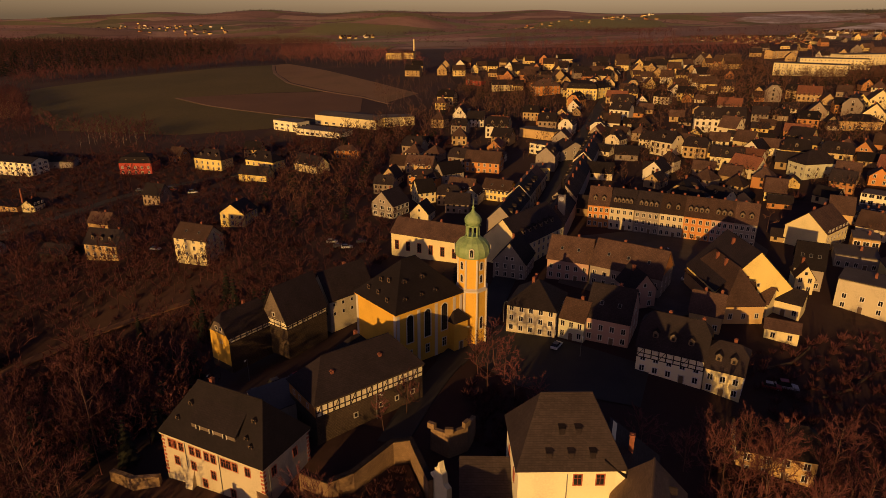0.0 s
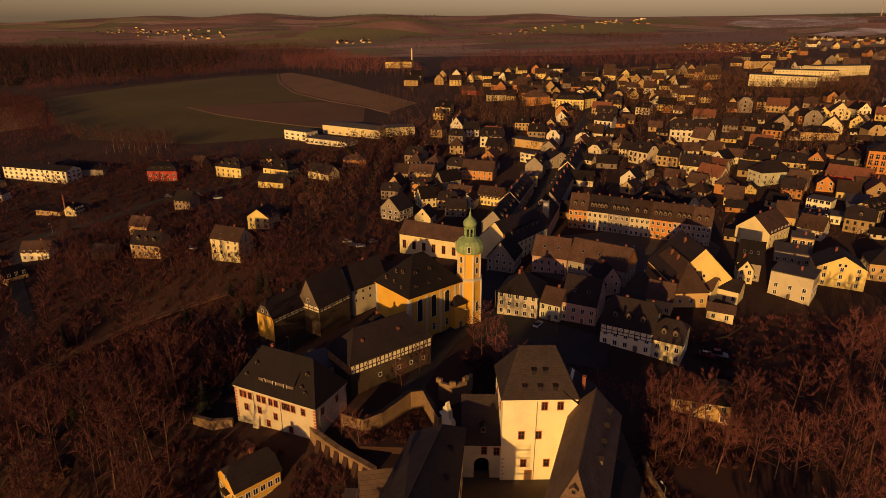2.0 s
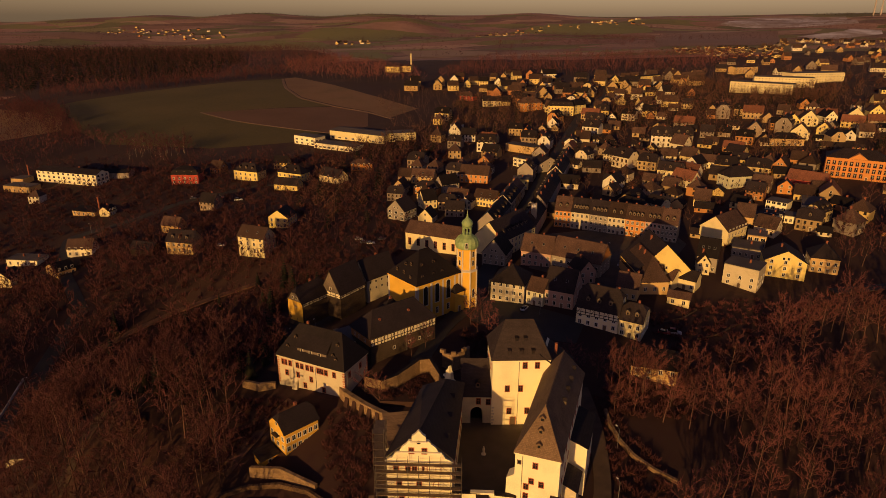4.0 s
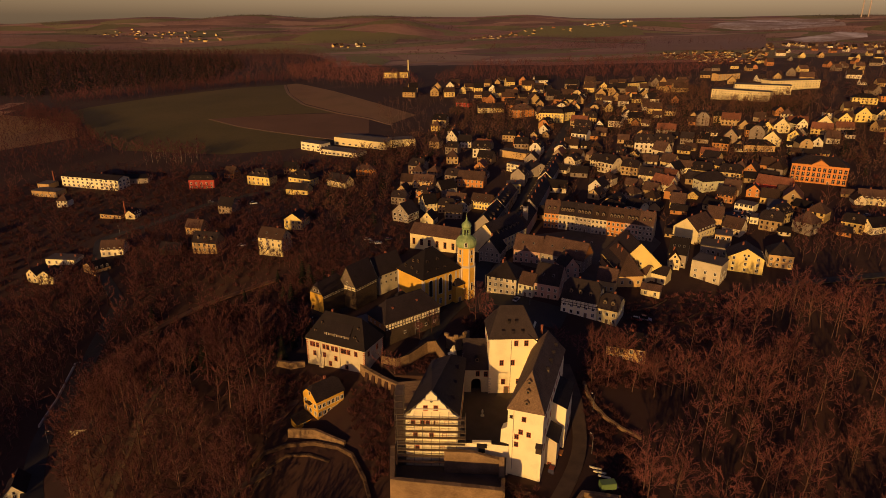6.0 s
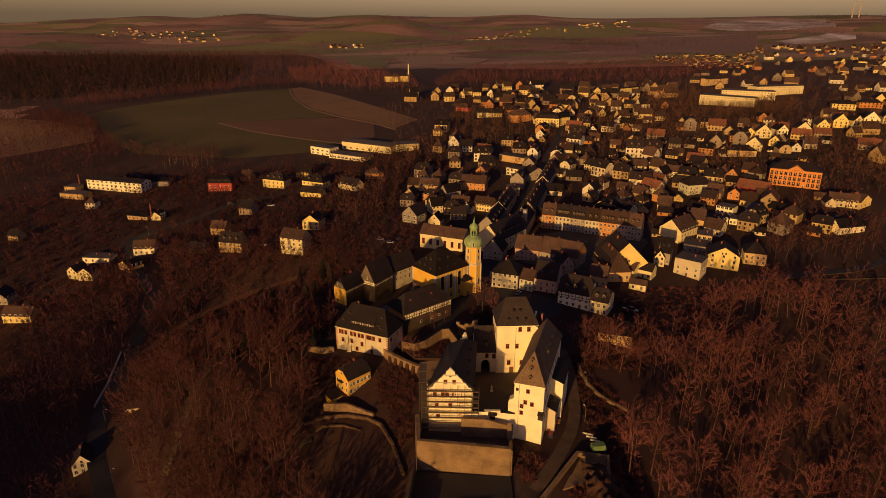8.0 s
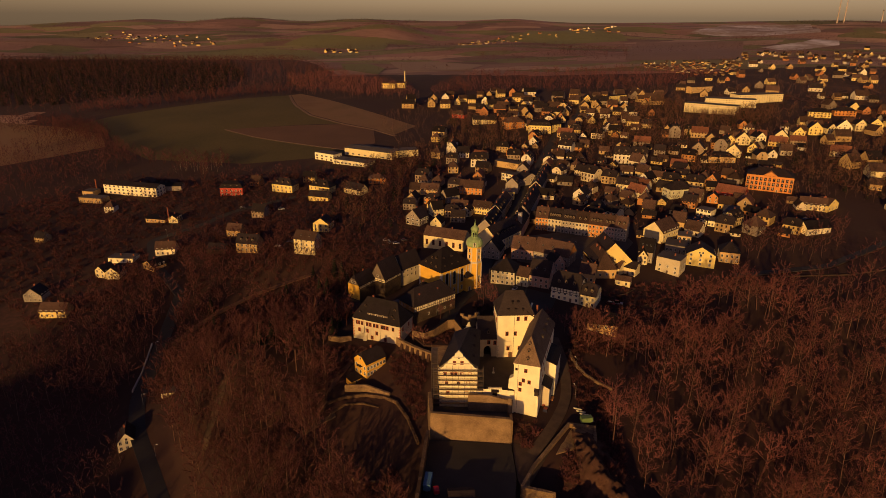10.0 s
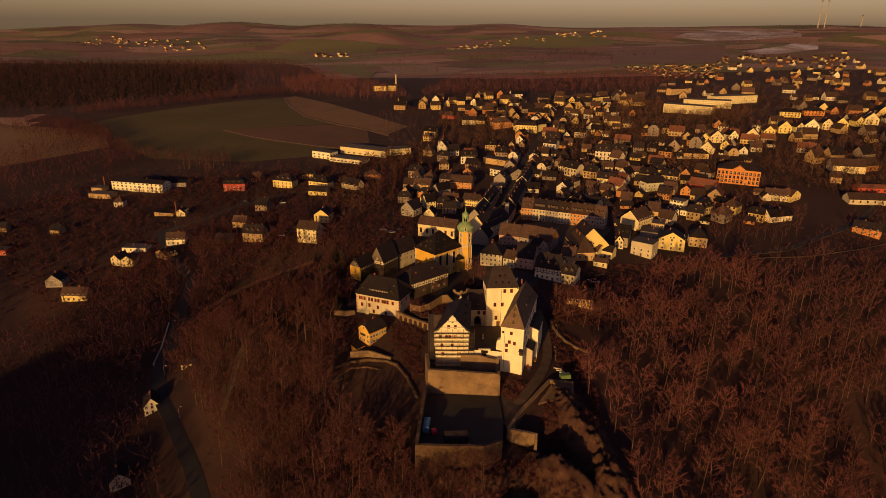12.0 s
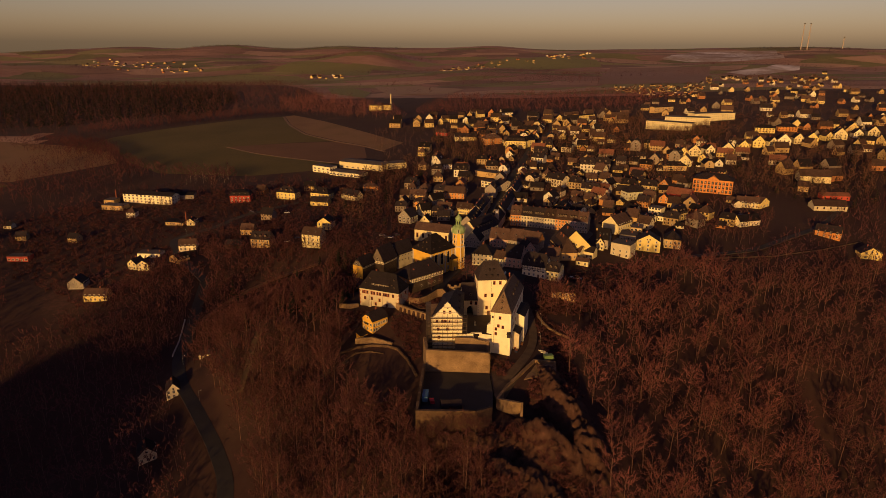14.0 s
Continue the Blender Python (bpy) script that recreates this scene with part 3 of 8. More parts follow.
SIDE_TURN = {"front": 0, "right": 90, "back": 180, "left": 270}


def on_side(side, L, W, s, z):
    """A pose on one side of a house L long (x) and W deep (y), s along it from its middle."""
    if side == "front":
        return pose(s, -W / 2, z)
    if side == "back":
        return pose(-s, W / 2, z, 0, 0, 180)
    if side == "right":
        return pose(L / 2, s, z, 0, 0, 90)
    return pose(-L / 2, -s, z, 0, 0, 270)


def chimney_mesh(h, mat=BRICK, w=0.7):
    bm = bmesh.new()
    boxed(bm, -w / 2, w / 2, -w / 2, w / 2, -1.6, h)
    boxed(bm, -w / 2 - 0.08, w / 2 + 0.08, -w / 2 - 0.08, w / 2 + 0.08, h, h + 0.15)
    boxed(bm, -w / 4, w / 4, -w / 4, w / 4, h + 0.15, h + 0.3)
    return mesh_of(bm, mat)


CHIMNEY = chimney_mesh(1.3)
HOUSE_SPOTS = []


def roof_planes(kind, L, W, rise, over=0.45, hipfrac=0.5):
    """The roof's planes as polygons, at eave height 0, ridge along x."""
    a, b = L / 2 + over, W / 2 + over
    k = rise * over / (W / 2)
    lo = -k
    if kind == "gable":
        return [[(-a, -b, lo), (a, -b, lo), (a, 0, rise), (-a, 0, rise)], [(a, b, lo), (-a, b, lo), (-a, 0, rise), (a, 0, rise)]]
    if kind == "hip":
        r = max(0.0, L / 2 - W / 2 * 2 * hipfrac)
        return [[(-a, -b, lo), (a, -b, lo), (r, 0, rise), (-r, 0, rise)] if r > 0.05 else [(-a, -b, lo), (a, -b, lo), (0, 0, rise)],
                [(a, b, lo), (-a, b, lo), (-r, 0, rise), (r, 0, rise)] if r > 0.05 else [(a, b, lo), (-a, b, lo), (0, 0, rise)],
                [(a, -b, lo), (a, b, lo), (r, 0, rise)], [(-a, b, lo), (-a, -b, lo), (-r, 0, rise)]]
    if kind == "half":
        c, d = rise * 0.62, W / 2 * 0.38
        r = L / 2 - d * 0.8
        return [[(-a, -b, lo), (a, -b, lo), (a, -d, c), (r, 0, rise), (-r, 0, rise), (-a, -d, c)], [(a, b, lo), (-a, b, lo), (-a, d, c), (-r, 0, rise), (r, 0, rise), (a, d, c)],
                [(a, -d, c), (a, d, c), (r, 0, rise)], [(-a, d, c), (-a, -d, c), (-r, 0, rise)]]
    if kind == "mansard":
        c, d, e = rise * 0.62, W / 2 - rise * 0.28, L / 2 - rise * 0.28
        r = max(0.3, e - d)
        low = [[(-a, -b, lo * 0.3), (a, -b, lo * 0.3), (e, -d, c), (-e, -d, c)], [(a, b, lo * 0.3), (-a, b, lo * 0.3), (-e, d, c), (e, d, c)],
               [(a, -b, lo * 0.3), (a, b, lo * 0.3), (e, d, c), (e, -d, c)], [(-a, b, lo * 0.3), (-a, -b, lo * 0.3), (-e, -d, c), (-e, d, c)]]
        top = [[(-e, -d, c), (e, -d, c), (r, 0, rise), (-r, 0, rise)], [(e, d, c), (-e, d, c), (-r, 0, rise), (r, 0, rise)], [(e, -d, c), (e, d, c), (r, 0, rise)], [(-e, d, c), (-e, -d, c), (-r, 0, rise)]]
        return low + top
    if kind == "shed":
        return [[(-a, -b, 0.05), (a, -b, 0.05), (a, b, rise), (-a, b, rise)]]
    return [[(-a + over - 0.2, -b + over - 0.2, 0.25), (a - over + 0.2, -b + over - 0.2, 0.25), (a - over + 0.2, b - over + 0.2, 0.3), (-a + over - 0.2, b - over + 0.2, 0.3)]]


def dormer(parent, x, y, z, w=1.3, h=1.3, depth=2.2, wall=SLATE_WALL, roof=SLATE, turn=0, win="attic"):
    """A gabled dormer whose front stands at (x, y, z) on the roof, facing -y."""
    m = pose(x, y, z, 0, 0, turn)
    bm = bmesh.new()
    hull(bm, [(-w / 2, 0, -0.3), (w / 2, 0, -0.3), (w / 2, 0, h), (0, 0, h + w * 0.4), (-w / 2, 0, h), (-w / 2, depth, -0.3), (w / 2, depth, -0.3), (w / 2, depth, h), (0, depth, h + w * 0.4), (-w / 2, depth, h)],
         [(0, 1, 2, 3, 4), (1, 6, 7, 2), (5, 0, 4, 9), (9, 8, 7, 6, 5)])
    d = part("dormer", bm, wall, parent, m=m)
    bm = bmesh.new()
    e = w / 2 + 0.18
    for s in (-1, 1):
        pts = [(s * e, -0.2, h - 0.12), (0, -0.2, h + w * 0.4 + 0.06), (0, depth, h + w * 0.4 + 0.06), (s * e, depth, h - 0.12)]
        slab(bm, pts if s > 0 else pts[::-1], 0.1)
    part("dormer_roof", bm, roof, d)
    part("window", WIN[win], None, d, m=pose(0, -0.01, 0.1))
    return d


def house(label, x, y, turn, L, W, h, rise, wall=WHITE, roof=SLATE, kind="gable", win="town", front=(2, 3), back=None, left=None, right=None, gable=0, chimneys=1, dormers=0, door=0.3,
          z=None, name="house", category="house", group="", deep=4.0, first=1.0, storey=2.75, gable_wall=None, skylights=0, over=0.45):
    """A house with its ridge along its own x; front is its own -y side. front, left, right: storeys and windows a storey."""
    z = ground_at(x, y) if z is None else z
    ob = thing(name, label, category, pose(x, y, z, 0, 0, turn), group)
    a, b = L / 2, W / 2
    HOUSE_SPOTS.append((x, y, (L + W) / 4 * 0.95 + 0.5))
    low = [(-b, -deep), (b, -deep), (b, h)]
    peak = {"gable": [(0, h + rise - 0.02)], "half": [(b * 0.38, h + rise * 0.62), (-b * 0.38, h + rise * 0.62)], "shed": [(b, h + rise - 0.1)]}.get(kind, [])
    prof = low + ([] if gable_wall else peak) + [(-b, h)]
    n = len(prof)
    walls = bmesh.new()
    hull(walls, [(-a, p, q) for p, q in prof] + [(a, p, q) for p, q in prof], [tuple(range(n))[::-1], tuple(range(n, 2 * n))] + [(i, (i + 1) % n, n + (i + 1) % n, n + i) for i in range(n)])
    bmesh.ops.recalc_face_normals(walls, faces=walls.faces[:])
    if kind in ("gable", "half"):
        for s in (-1, 1):
            if gable_wall:
                tri = [(-b, h), (b, h)] + peak
                k = len(tri)
                x0, x1 = sorted((s * a, s * (a - 0.3)))
                bm = bmesh.new()
                hull(bm, [(x0, p, q) for p, q in tri] + [(x1, p, q) for p, q in tri], [tuple(range(k))[::-1], tuple(range(k, 2 * k))] + [(i, (i + 1) % k, k + (i + 1) % k, k + i) for i in range(k)])
                part("gable", bm, gable_wall, ob)
            for i in range(gable):
                part("window", WIN["small"], None, ob, m=on_side("right" if s > 0 else "left", L, W, (i - (gable - 1) / 2) * 1.8, h + 0.7))
    part("wall", walls, wall, ob)
    bm = bmesh.new()
    for poly in roof_planes(kind, L, W, rise, over):
        slab(bm, [(p[0], p[1], p[2] + h + 0.16) for p in poly], 0.15)
    bmesh.ops.remove_doubles(bm, verts=bm.verts[:], dist=0.002)
    top = part("roof", bm, roof, ob)
    for side, spec in (("front", front), ("back", back), ("left", left), ("right", right)):
        if not spec:
            continue
        rows, cols = spec
        span = L if side in ("front", "back") else W
        gap = span / cols
        for r in range(rows):
            for c in range(cols):
                s = (c - (cols - 1) / 2) * gap
                if side == "front" and r == 0 and door is not None and abs(s - door * L / 2) < gap / 2:
                    part("door", DOOR, None, ob, m=on_side(side, L, W, s, 0.0))
                    continue
                part("window", WIN[win], None, ob, m=on_side(side, L, W, s, first + r * storey))
    for i in range(chimneys):
        cx = (i - (chimneys - 1) / 2) * L / max(1.6, chimneys) + L * 0.12
        part("chimney", CHIMNEY, None, ob, m=pose(cx if kind != "hip" else cx * 0.4, W * 0.08, h + rise * 0.86))
    for i in range(dormers):
        f = 0.28 if kind != "mansard" else 0.1
        dormer(ob, (i - (dormers - 1) / 2) * L * 0.8 / max(1, dormers), -W / 2 * (1 - f), h + rise * f + 0.1)
    for i in range(skylights):
        bm = bmesh.new()
        q = math.atan2(rise, W / 2)
        mm = Matrix.Translation(((i - (skylights - 1) / 2) * L / (skylights + 0.5), -W / 2 * 0.55, h + rise * 0.45 + 0.2)) @ Matrix.Rotation(q, 4, "X")
        boxed(bm, -0.45, 0.45, -0.6, 0.6, -0.1, 0.08, 0, mm)
        boxed(bm, -0.36, 0.36, -0.5, 0.5, 0.08, 0.1, 1, mm)
        part("skylight", bm, (LEAD, GLASS), ob)
    return ob


# ---- the castle ----
def wall_line(name, pts, thick, bottom, mat, label, category="wall", coping=None, step=3.0, kind="", battlement=False, rel=False):
    """A free or retaining wall along points (x, y, top), its foot at or below the given height, built in stones' uneven line."""
    line = []
    for p, q in zip(pts, pts[1:]):
        n = max(1, int(math.dist(p[:2], q[:2]) / step))
        line += [tuple(p[k] + (q[k] - p[k]) * i / n for k in range(3)) for i in range(n)]
    line.append(tuple(pts[-1]))
    p = np.array(line, float)
    d = np.gradient(p[:, :2], axis=0)
    d /= np.maximum(1e-6, np.linalg.norm(d, axis=1))[:, None]
    nr = np.column_stack([-d[:, 1], d[:, 0]])
    bm = bmesh.new()
    rows = []
    for i, (q, n2) in enumerate(zip(p, nr)):
        jit = 0.12 * noise.noise((q[0] * 0.6, q[1] * 0.6, 3.1))
        g = ground_at(q[0], q[1])
        if rel:
            q = (q[0], q[1], q[2] + g)
        low = bottom if bottom is not None else g - 1.0
        rows.append([bm.verts.new((q[0] + n2[0] * s, q[1] + n2[1] * s, zz)) for s, zz in ((-thick / 2 - 0.15, low), (-thick / 2, q[2] + jit), (thick / 2, q[2] + jit), (thick / 2 + 0.15, low))])
    for a, b in zip(rows, rows[1:]):
        for i in range(3):
            bm.faces.new((a[i + 1], a[i], b[i], b[i + 1]))
    bm.faces.new(rows[0])
    bm.faces.new(rows[-1][::-1])
    bmesh.ops.recalc_face_normals(bm, faces=bm.faces[:])
    ob = tagged(part(name, bm, mat), label, category, kind=kind)
    if coping:
        bm = bmesh.new()
        for (a, na), (b, nb) in zip(zip(p, nr), zip(p[1:], nr[1:])):
            t = thick / 2 + 0.12
            slab(bm, [(*(a[:2] - na * t), a[2] + 0.2), (*(b[:2] - nb * t), b[2] + 0.2), (*(b[:2] + nb * t), b[2] + 0.2), (*(a[:2] + na * t), a[2] + 0.2)], 0.2)
        part("coping", bm, coping, ob)
    if battlement:
        for i in range(0, len(p) - 1, 2):
            bm = bmesh.new()
            a, n2 = p[i], nr[i]
            q = math.atan2(d[i][1], d[i][0])
            boxed(bm, -0.8, 0.8, -thick / 2, thick / 2, -0.1, 1.1, 0, Matrix.Translation(a) @ Matrix.Rotation(q, 4, "Z"))
            part("merlon", bm, mat, ob)
    return ob


def platform(name, outline, z, low, mat, label, category="pavement"):
    bm = bmesh.new()
    n = len(outline)
    hull(bm, [(x, y, low) for x, y in outline] + [(x, y, z) for x, y in outline], [tuple(range(n, 2 * n))] + [(i, (i + 1) % n, n + (i + 1) % n, n + i) for i in range(n)])
    bmesh.ops.recalc_face_normals(bm, faces=bm.faces[:])
    return tagged(part(name, bm, mat), label, category, kind="structure")


def hipped(label, x, y, z, turn, L, W, h, rise, inset, wall, roof, name="castle_wing", deep=4.0, over=0.5, inset2=None):
    """A tall block under a steep hipped roof, ridge along its own x."""
    ob = thing(name, label, "castle", pose(x, y, z, 0, 0, turn))
    bm = bmesh.new()
    boxed(bm, -L / 2, L / 2, -W / 2, W / 2, -deep, h)
    part("wall", bm, wall, ob)
    bm = bmesh.new()
    boxed(bm, -L / 2 - 0.25, L / 2 + 0.25, -W / 2 - 0.25, W / 2 + 0.25, h - 0.35, h + 0.02)
    part("cornice", bm, wall, ob)
    a, b = L / 2 + over, W / 2 + over
    r0, r1 = -L / 2 + inset, L / 2 - (inset if inset2 is None else inset2)
    bm = bmesh.new()
    for poly in ([(-a, -b, 0), (a, -b, 0), (r1, 0, rise), (r0, 0, rise)], [(a, b, 0), (-a, b, 0), (r0, 0, rise), (r1, 0, rise)], [(a, -b, 0), (a, b, 0), (r1, 0, rise)], [(-a, b, 0), (-a, -b, 0), (r0, 0, rise)]):
        slab(bm, [(p[0], p[1], p[2] + h + 0.2) for p in poly], 0.18)
    rod(bm, (r0, 0, h + rise + 0.2), (r1, 0, h + rise + 0.2), 0.18)
    part("roof", bm, roof, ob)
    return ob


def put_windows(ob, side, L, W, places, mesh):
    for s, z in places:
        part("window", mesh, None, ob, m=on_side(side, L, W, s, z))


def pipe(ob, side, L, W, s, z0, z1, mat=LEAD):
    bm = bmesh.new()
    rod(bm, (0, -0.1, 0), (0, -0.1, z1 - z0), 0.07, n=6)
    part("downpipe", bm, mat, ob, m=on_side(side, L, W, s, z0))


platform("castle_court", [(-26, -32), (4, -32), (20, -2), (16, 3), (-20, 3)], 0.0, -14, COBBLE, "dark cobbled castle courtyard")

keep = hipped("tall white castle tower house under a steep dark hipped roof", 7.1, 6.8, 0, 4.2, 14.8, 12.6, 19.6, 8.4, 3.6, WHITE, OLD_SLATE, name="castle_keep")
put_windows(keep, "front", 14.8, 12.6, [(1.0, 17.2), (4.2, 17.2), (-3.4, 10.3), (0.1, 10.3), (-2.7, 3.4), (2.1, 3.4)], WIN["red"])
put_windows(keep, "left", 14.8, 12.6, [(-3, 15.0), (2.5, 15.0)], WIN["red"])
put_windows(keep, "right", 14.8, 12.6, [(-3, 17.2), (2.5, 17.2)], WIN["red"])
pipe(keep, "front", 14.8, 12.6, -0.5, 0, 19.4)
part("door", door_mesh(1.3, 2.3, REDFRAME), None, keep, "dark arched oak door", m=on_side("front", 14.8, 12.6, -1.6, 0))
for i in range(6):
    bm = bmesh.new()
    boxed(bm, -0.35, 0.35 if i % 2 else 0.1, -0.06, 0.04, 0, 0.45)
    part("quoin", bm, STONEFRAME, keep, m=on_side("front", 14.8, 12.6, -7.0, 0.4 + i * 0.95))
for s, zz in ((-3.5, 0.2), (0, 0.2), (3.5, 0.2), (-1.5, 0.5), (1.8, 0.5)):
    f = zz
    bm = bmesh.new()
    boxed(bm, -0.35, 0.35, -0.3, 1.2, -0.3, 0.75)
    slab(bm, [(-0.5, -0.45, 0.7), (0.5, -0.45, 0.7), (0.5, 1.6, 1.05), (-0.5, 1.6, 1.05)], 0.1)
    part("roof_hatch", bm, SLATE, keep, m=pose(s * (1 - f * 0.6), -6.8 * (1 - f), 19.8 + 8.4 * f, 0, 0, 0))

# gate wing with its arched passage
gate = thing("castle_wing", "white gatehouse wing with an arched passage beside the keep", "castle", pose(-3.7, 0.6, 0, 0, 0, 2))
bm = bmesh.new()
aw, ah = 1.65, 3.4
arc = [(aw * math.cos(math.pi * i / 10), ah + aw * math.sin(math.pi * i / 10)) for i in range(11)]
for y0 in (0.0, 15.0):
    face = [(-3.9, 0), (-aw, 0)] + arc[::-1] + [(aw, 0), (3.9, 0), (3.9, 8.6), (-3.9, 8.6)]
    vs = [bm.verts.new((x, y0, z)) for x, z in face]
    bm.faces.new(vs if y0 == 0 else vs[::-1])
ring = [(-aw, 0)] + arc[::-1] + [(aw, 0)]
for (x0, z0), (x1, z1) in zip(ring, ring[1:]):
    hull(bm, [(x0, 0, z0), (x0, 15.0, z0), (x1, 15.0, z1), (x1, 0, z1)], [(0, 1, 2, 3)])
for x0 in (-3.9, 3.9):
    hull(bm, [(x0, 0, -3), (x0, 15.0, -3), (x0, 15.0, 8.6), (x0, 0, 8.6)], [(0, 1, 2, 3)])
part("wall", bm, OFFWHITE, gate)
bm = bmesh.new()
slab(bm, [(-4.3, -0.5, 8.4), (4.2, -0.5, 8.4), (4.2, 7.5, 15.6), (-4.3, 7.5, 15.6)], 0.18)
slab(bm, [(4.2, 15.5, 8.4), (-4.3, 15.5, 8.4), (-4.3, 7.5, 15.6), (4.2, 7.5, 15.6)], 0.18)
part("roof", bm, OLD_SLATE, gate)
for s in (-1, 1):
    bm = bmesh.new()
    hull(bm, [(s * 3.8, 0, 8.4), (s * 3.8, 15.0, 8.4), (s * 3.8, 7.5, 15.2), (s * 3.5, 0, 8.4), (s * 3.5, 15.0, 8.4), (s * 3.5, 7.5, 15.2)], [(0, 1, 2), (3, 5, 4), (0, 2, 5, 3), (1, 4, 5, 2)])
    part("gable", bm, OFFWHITE, gate)
for s, zz in ((0.4, 6.6), (3.0, 6.4)):
    part("window", WIN["red"], None, gate, m=pose(s, 0, zz - 0.6))
dormer(gate, 0.2, 1.2, 10.6, 1.0, 1.0, 1.6)

# west wing: curved gable towards the gorge, behind scaffolding
west = thing("castle_wing", "white west wing with a stepped curved gable under repair", "castle", pose(0, 0, 0))
FL, FR, BL, BR = (-23.7, -32.0), (-9.5, -32.2), (-17.2, -3.0), (-7.6, -1.2)
bm = bmesh.new()
hull(bm, [(*p, -9) for p in (FL, FR, BR, BL)] + [(*p, 13.3) for p in (FL, FR, BR, BL)], [(0, 1, 5, 4), (1, 2, 6, 5), (2, 3, 7, 6), (3, 0, 4, 7), (4, 5, 6, 7)])
part("wall", bm, WHITE, west)
bm = bmesh.new()
prof = [(-7.1, 0), (7.1, 0), (6.6, 0.5), (5.7, 0.9), (5.2, 1.9), (4.2, 2.5), (3.6, 3.7), (2.7, 4.4), (2.2, 5.2), (1.5, 5.4), (1.5, 6.4), (0.9, 6.8), (0, 7.9), (-0.9, 6.8), (-1.5, 6.4), (-1.5, 5.4), (-2.2, 5.2), (-2.7, 4.4), (-3.6, 3.7), (-4.2, 2.5), (-5.2, 1.9), (-5.7, 0.9), (-6.6, 0.5)]
n = len(prof)
hull(bm, [(-16.6 + x, -32.3, 13.2 + z) for x, z in prof] + [(-16.6 + x, -31.6, 13.2 + z) for x, z in prof], [tuple(range(n)), tuple(range(n, 2 * n))[::-1]] + [((i + 1) % n, i, n + i, n + (i + 1) % n) for i in range(n)])
gb = part("gable", bm, WHITE, west, "white curved and stepped gable")
for x, zz, k in ((-18.2, 15.3, "redsmall"), (-15.4, 15.3, "redsmall")):
    part("window", WIN[k], None, gb, m=pose(x, -32.32, zz))
bm = bmesh.new()
lathe(bm, [(0.45, 0), (0.45, 0.1)], 12)
part("round_window", bm, GLASS, gb, m=pose(-16.6, -32.36, 18.2, 90, 0, 0))
for zz, x0, x1 in ((13.3, -7.3, 7.3), (15.7, -4.9, 4.9), (18.4, -1.8, 1.8), (9.4, -7.2, 7.2), (5.2, -7.2, 7.2)):
    bm = bmesh.new()
    boxed(bm, -16.6 + x0, -16.6 + x1, -32.55, -32.2, zz - 0.15, zz + 0.15)
    part("cornice", bm, STONEFRAME if zz > 13 else WHITE, west)
for x in (-21.6, -19.0, -17.6, -15.4, -12.4):
    part("window", WIN["redsmall"], None, west, m=pose(x, -32.1, 10.4))
for x in (-21.0, -16.6, -13.0):
    part("window", WIN["redsmall"], None, west, m=pose(x, -32.1, 6.4))
for x in (-20.5, -13.5):
    part("window", WIN["redsmall"], None, west, m=pose(x, -32.1, 2.2))
bm = bmesh.new()
A, B = (-16.6, -31.7, 20.0), (-11.6, -4.6, 16.6)
slab(bm, [(-24.2, -31.7, 13.2), (*A[:2], A[2]), B, (-17.8, -2.6, 13.2)][::-1], 0.18)
slab(bm, [A, (-9.0, -31.7, 13.2), (-7.1, -0.8, 13.2), B][::-1], 0.18)
slab(bm, [(-7.1, -0.8, 13.2), (-17.8, -2.6, 13.2), B], 0.18)
bmesh.ops.recalc_face_normals(bm, faces=bm.faces[:])
part("roof", bm, OLD_SLATE, west)
wq = math.degrees(math.atan2(BR[1] - FR[1], BR[0] - FR[0]))
for i in range(8):
    f = (i + 0.6) / 8.4
    for zz in (3.0, 7.2, 10.8):
        part("window", WIN["redsmall"], None, west, m=pose(FR[0] + (BR[0] - FR[0]) * f + 0.02, FR[1] + (BR[1] - FR[1]) * f, zz, 0, 0, wq))
for i in range(3):
    dormer(west, -10.6 + i * 0.5, -26 + i * 8, 14.4, 1.1, 1.0, 1.8, turn=90)

house("low side wing with a brown lean-to roof behind the scaffold tower", -21.6, -16.6, 12, 8.4, 9.0, 11.6, 2.8, OFFWHITE, BROWN_TILE, "shed", "redsmall", None, chimneys=1, door=None, z=-3.0, name="castle_wing", category="castle", deep=8)

# east wing: tall white block, slate-hung hip towards the gorge
east = hipped("tall white east wing with a slate-hung hip and small dormers", 14.0, -14.8, 0, 73.2, 36.6, 9.7, 15.4, 8.6, 6.4, WHITE, BROWN_TILE, deep=9.0, over=0.35, inset2=5)
put_windows(east, "left", 36.6, 9.7, [(-0.4, 12.2), (-1.1, 8.0), (1.1, 7.6), (-2.2, 6.3), (-2.2, 3.8)], WIN["redsmall"])
put_windows(east, "left", 36.6, 9.7, [(-3.9, 12.6)], WIN["attic"])
pipe(east, "left", 36.6, 9.7, -3.2, -4, 15.2)
bm = bmesh.new()
hull(bm, [(-1.2, -0.2, -9), (1.0, -0.2, -9), (1.0, 3.0, -9), (-1.2, 3.0, -9), (-1.0, 0.1, 8.2), (1.0, 0.1, 9.6), (1.0, 3.0, 9.6), (-1.0, 3.0, 8.2)], [(0, 1, 5, 4), (1, 2, 6, 5), (2, 3, 7, 6), (3, 0, 4, 7), (4, 5, 6, 7)])
part("corner_buttress", bm, WHITE, east, m=on_side("left", 36.6, 9.7, -5.6, 0))
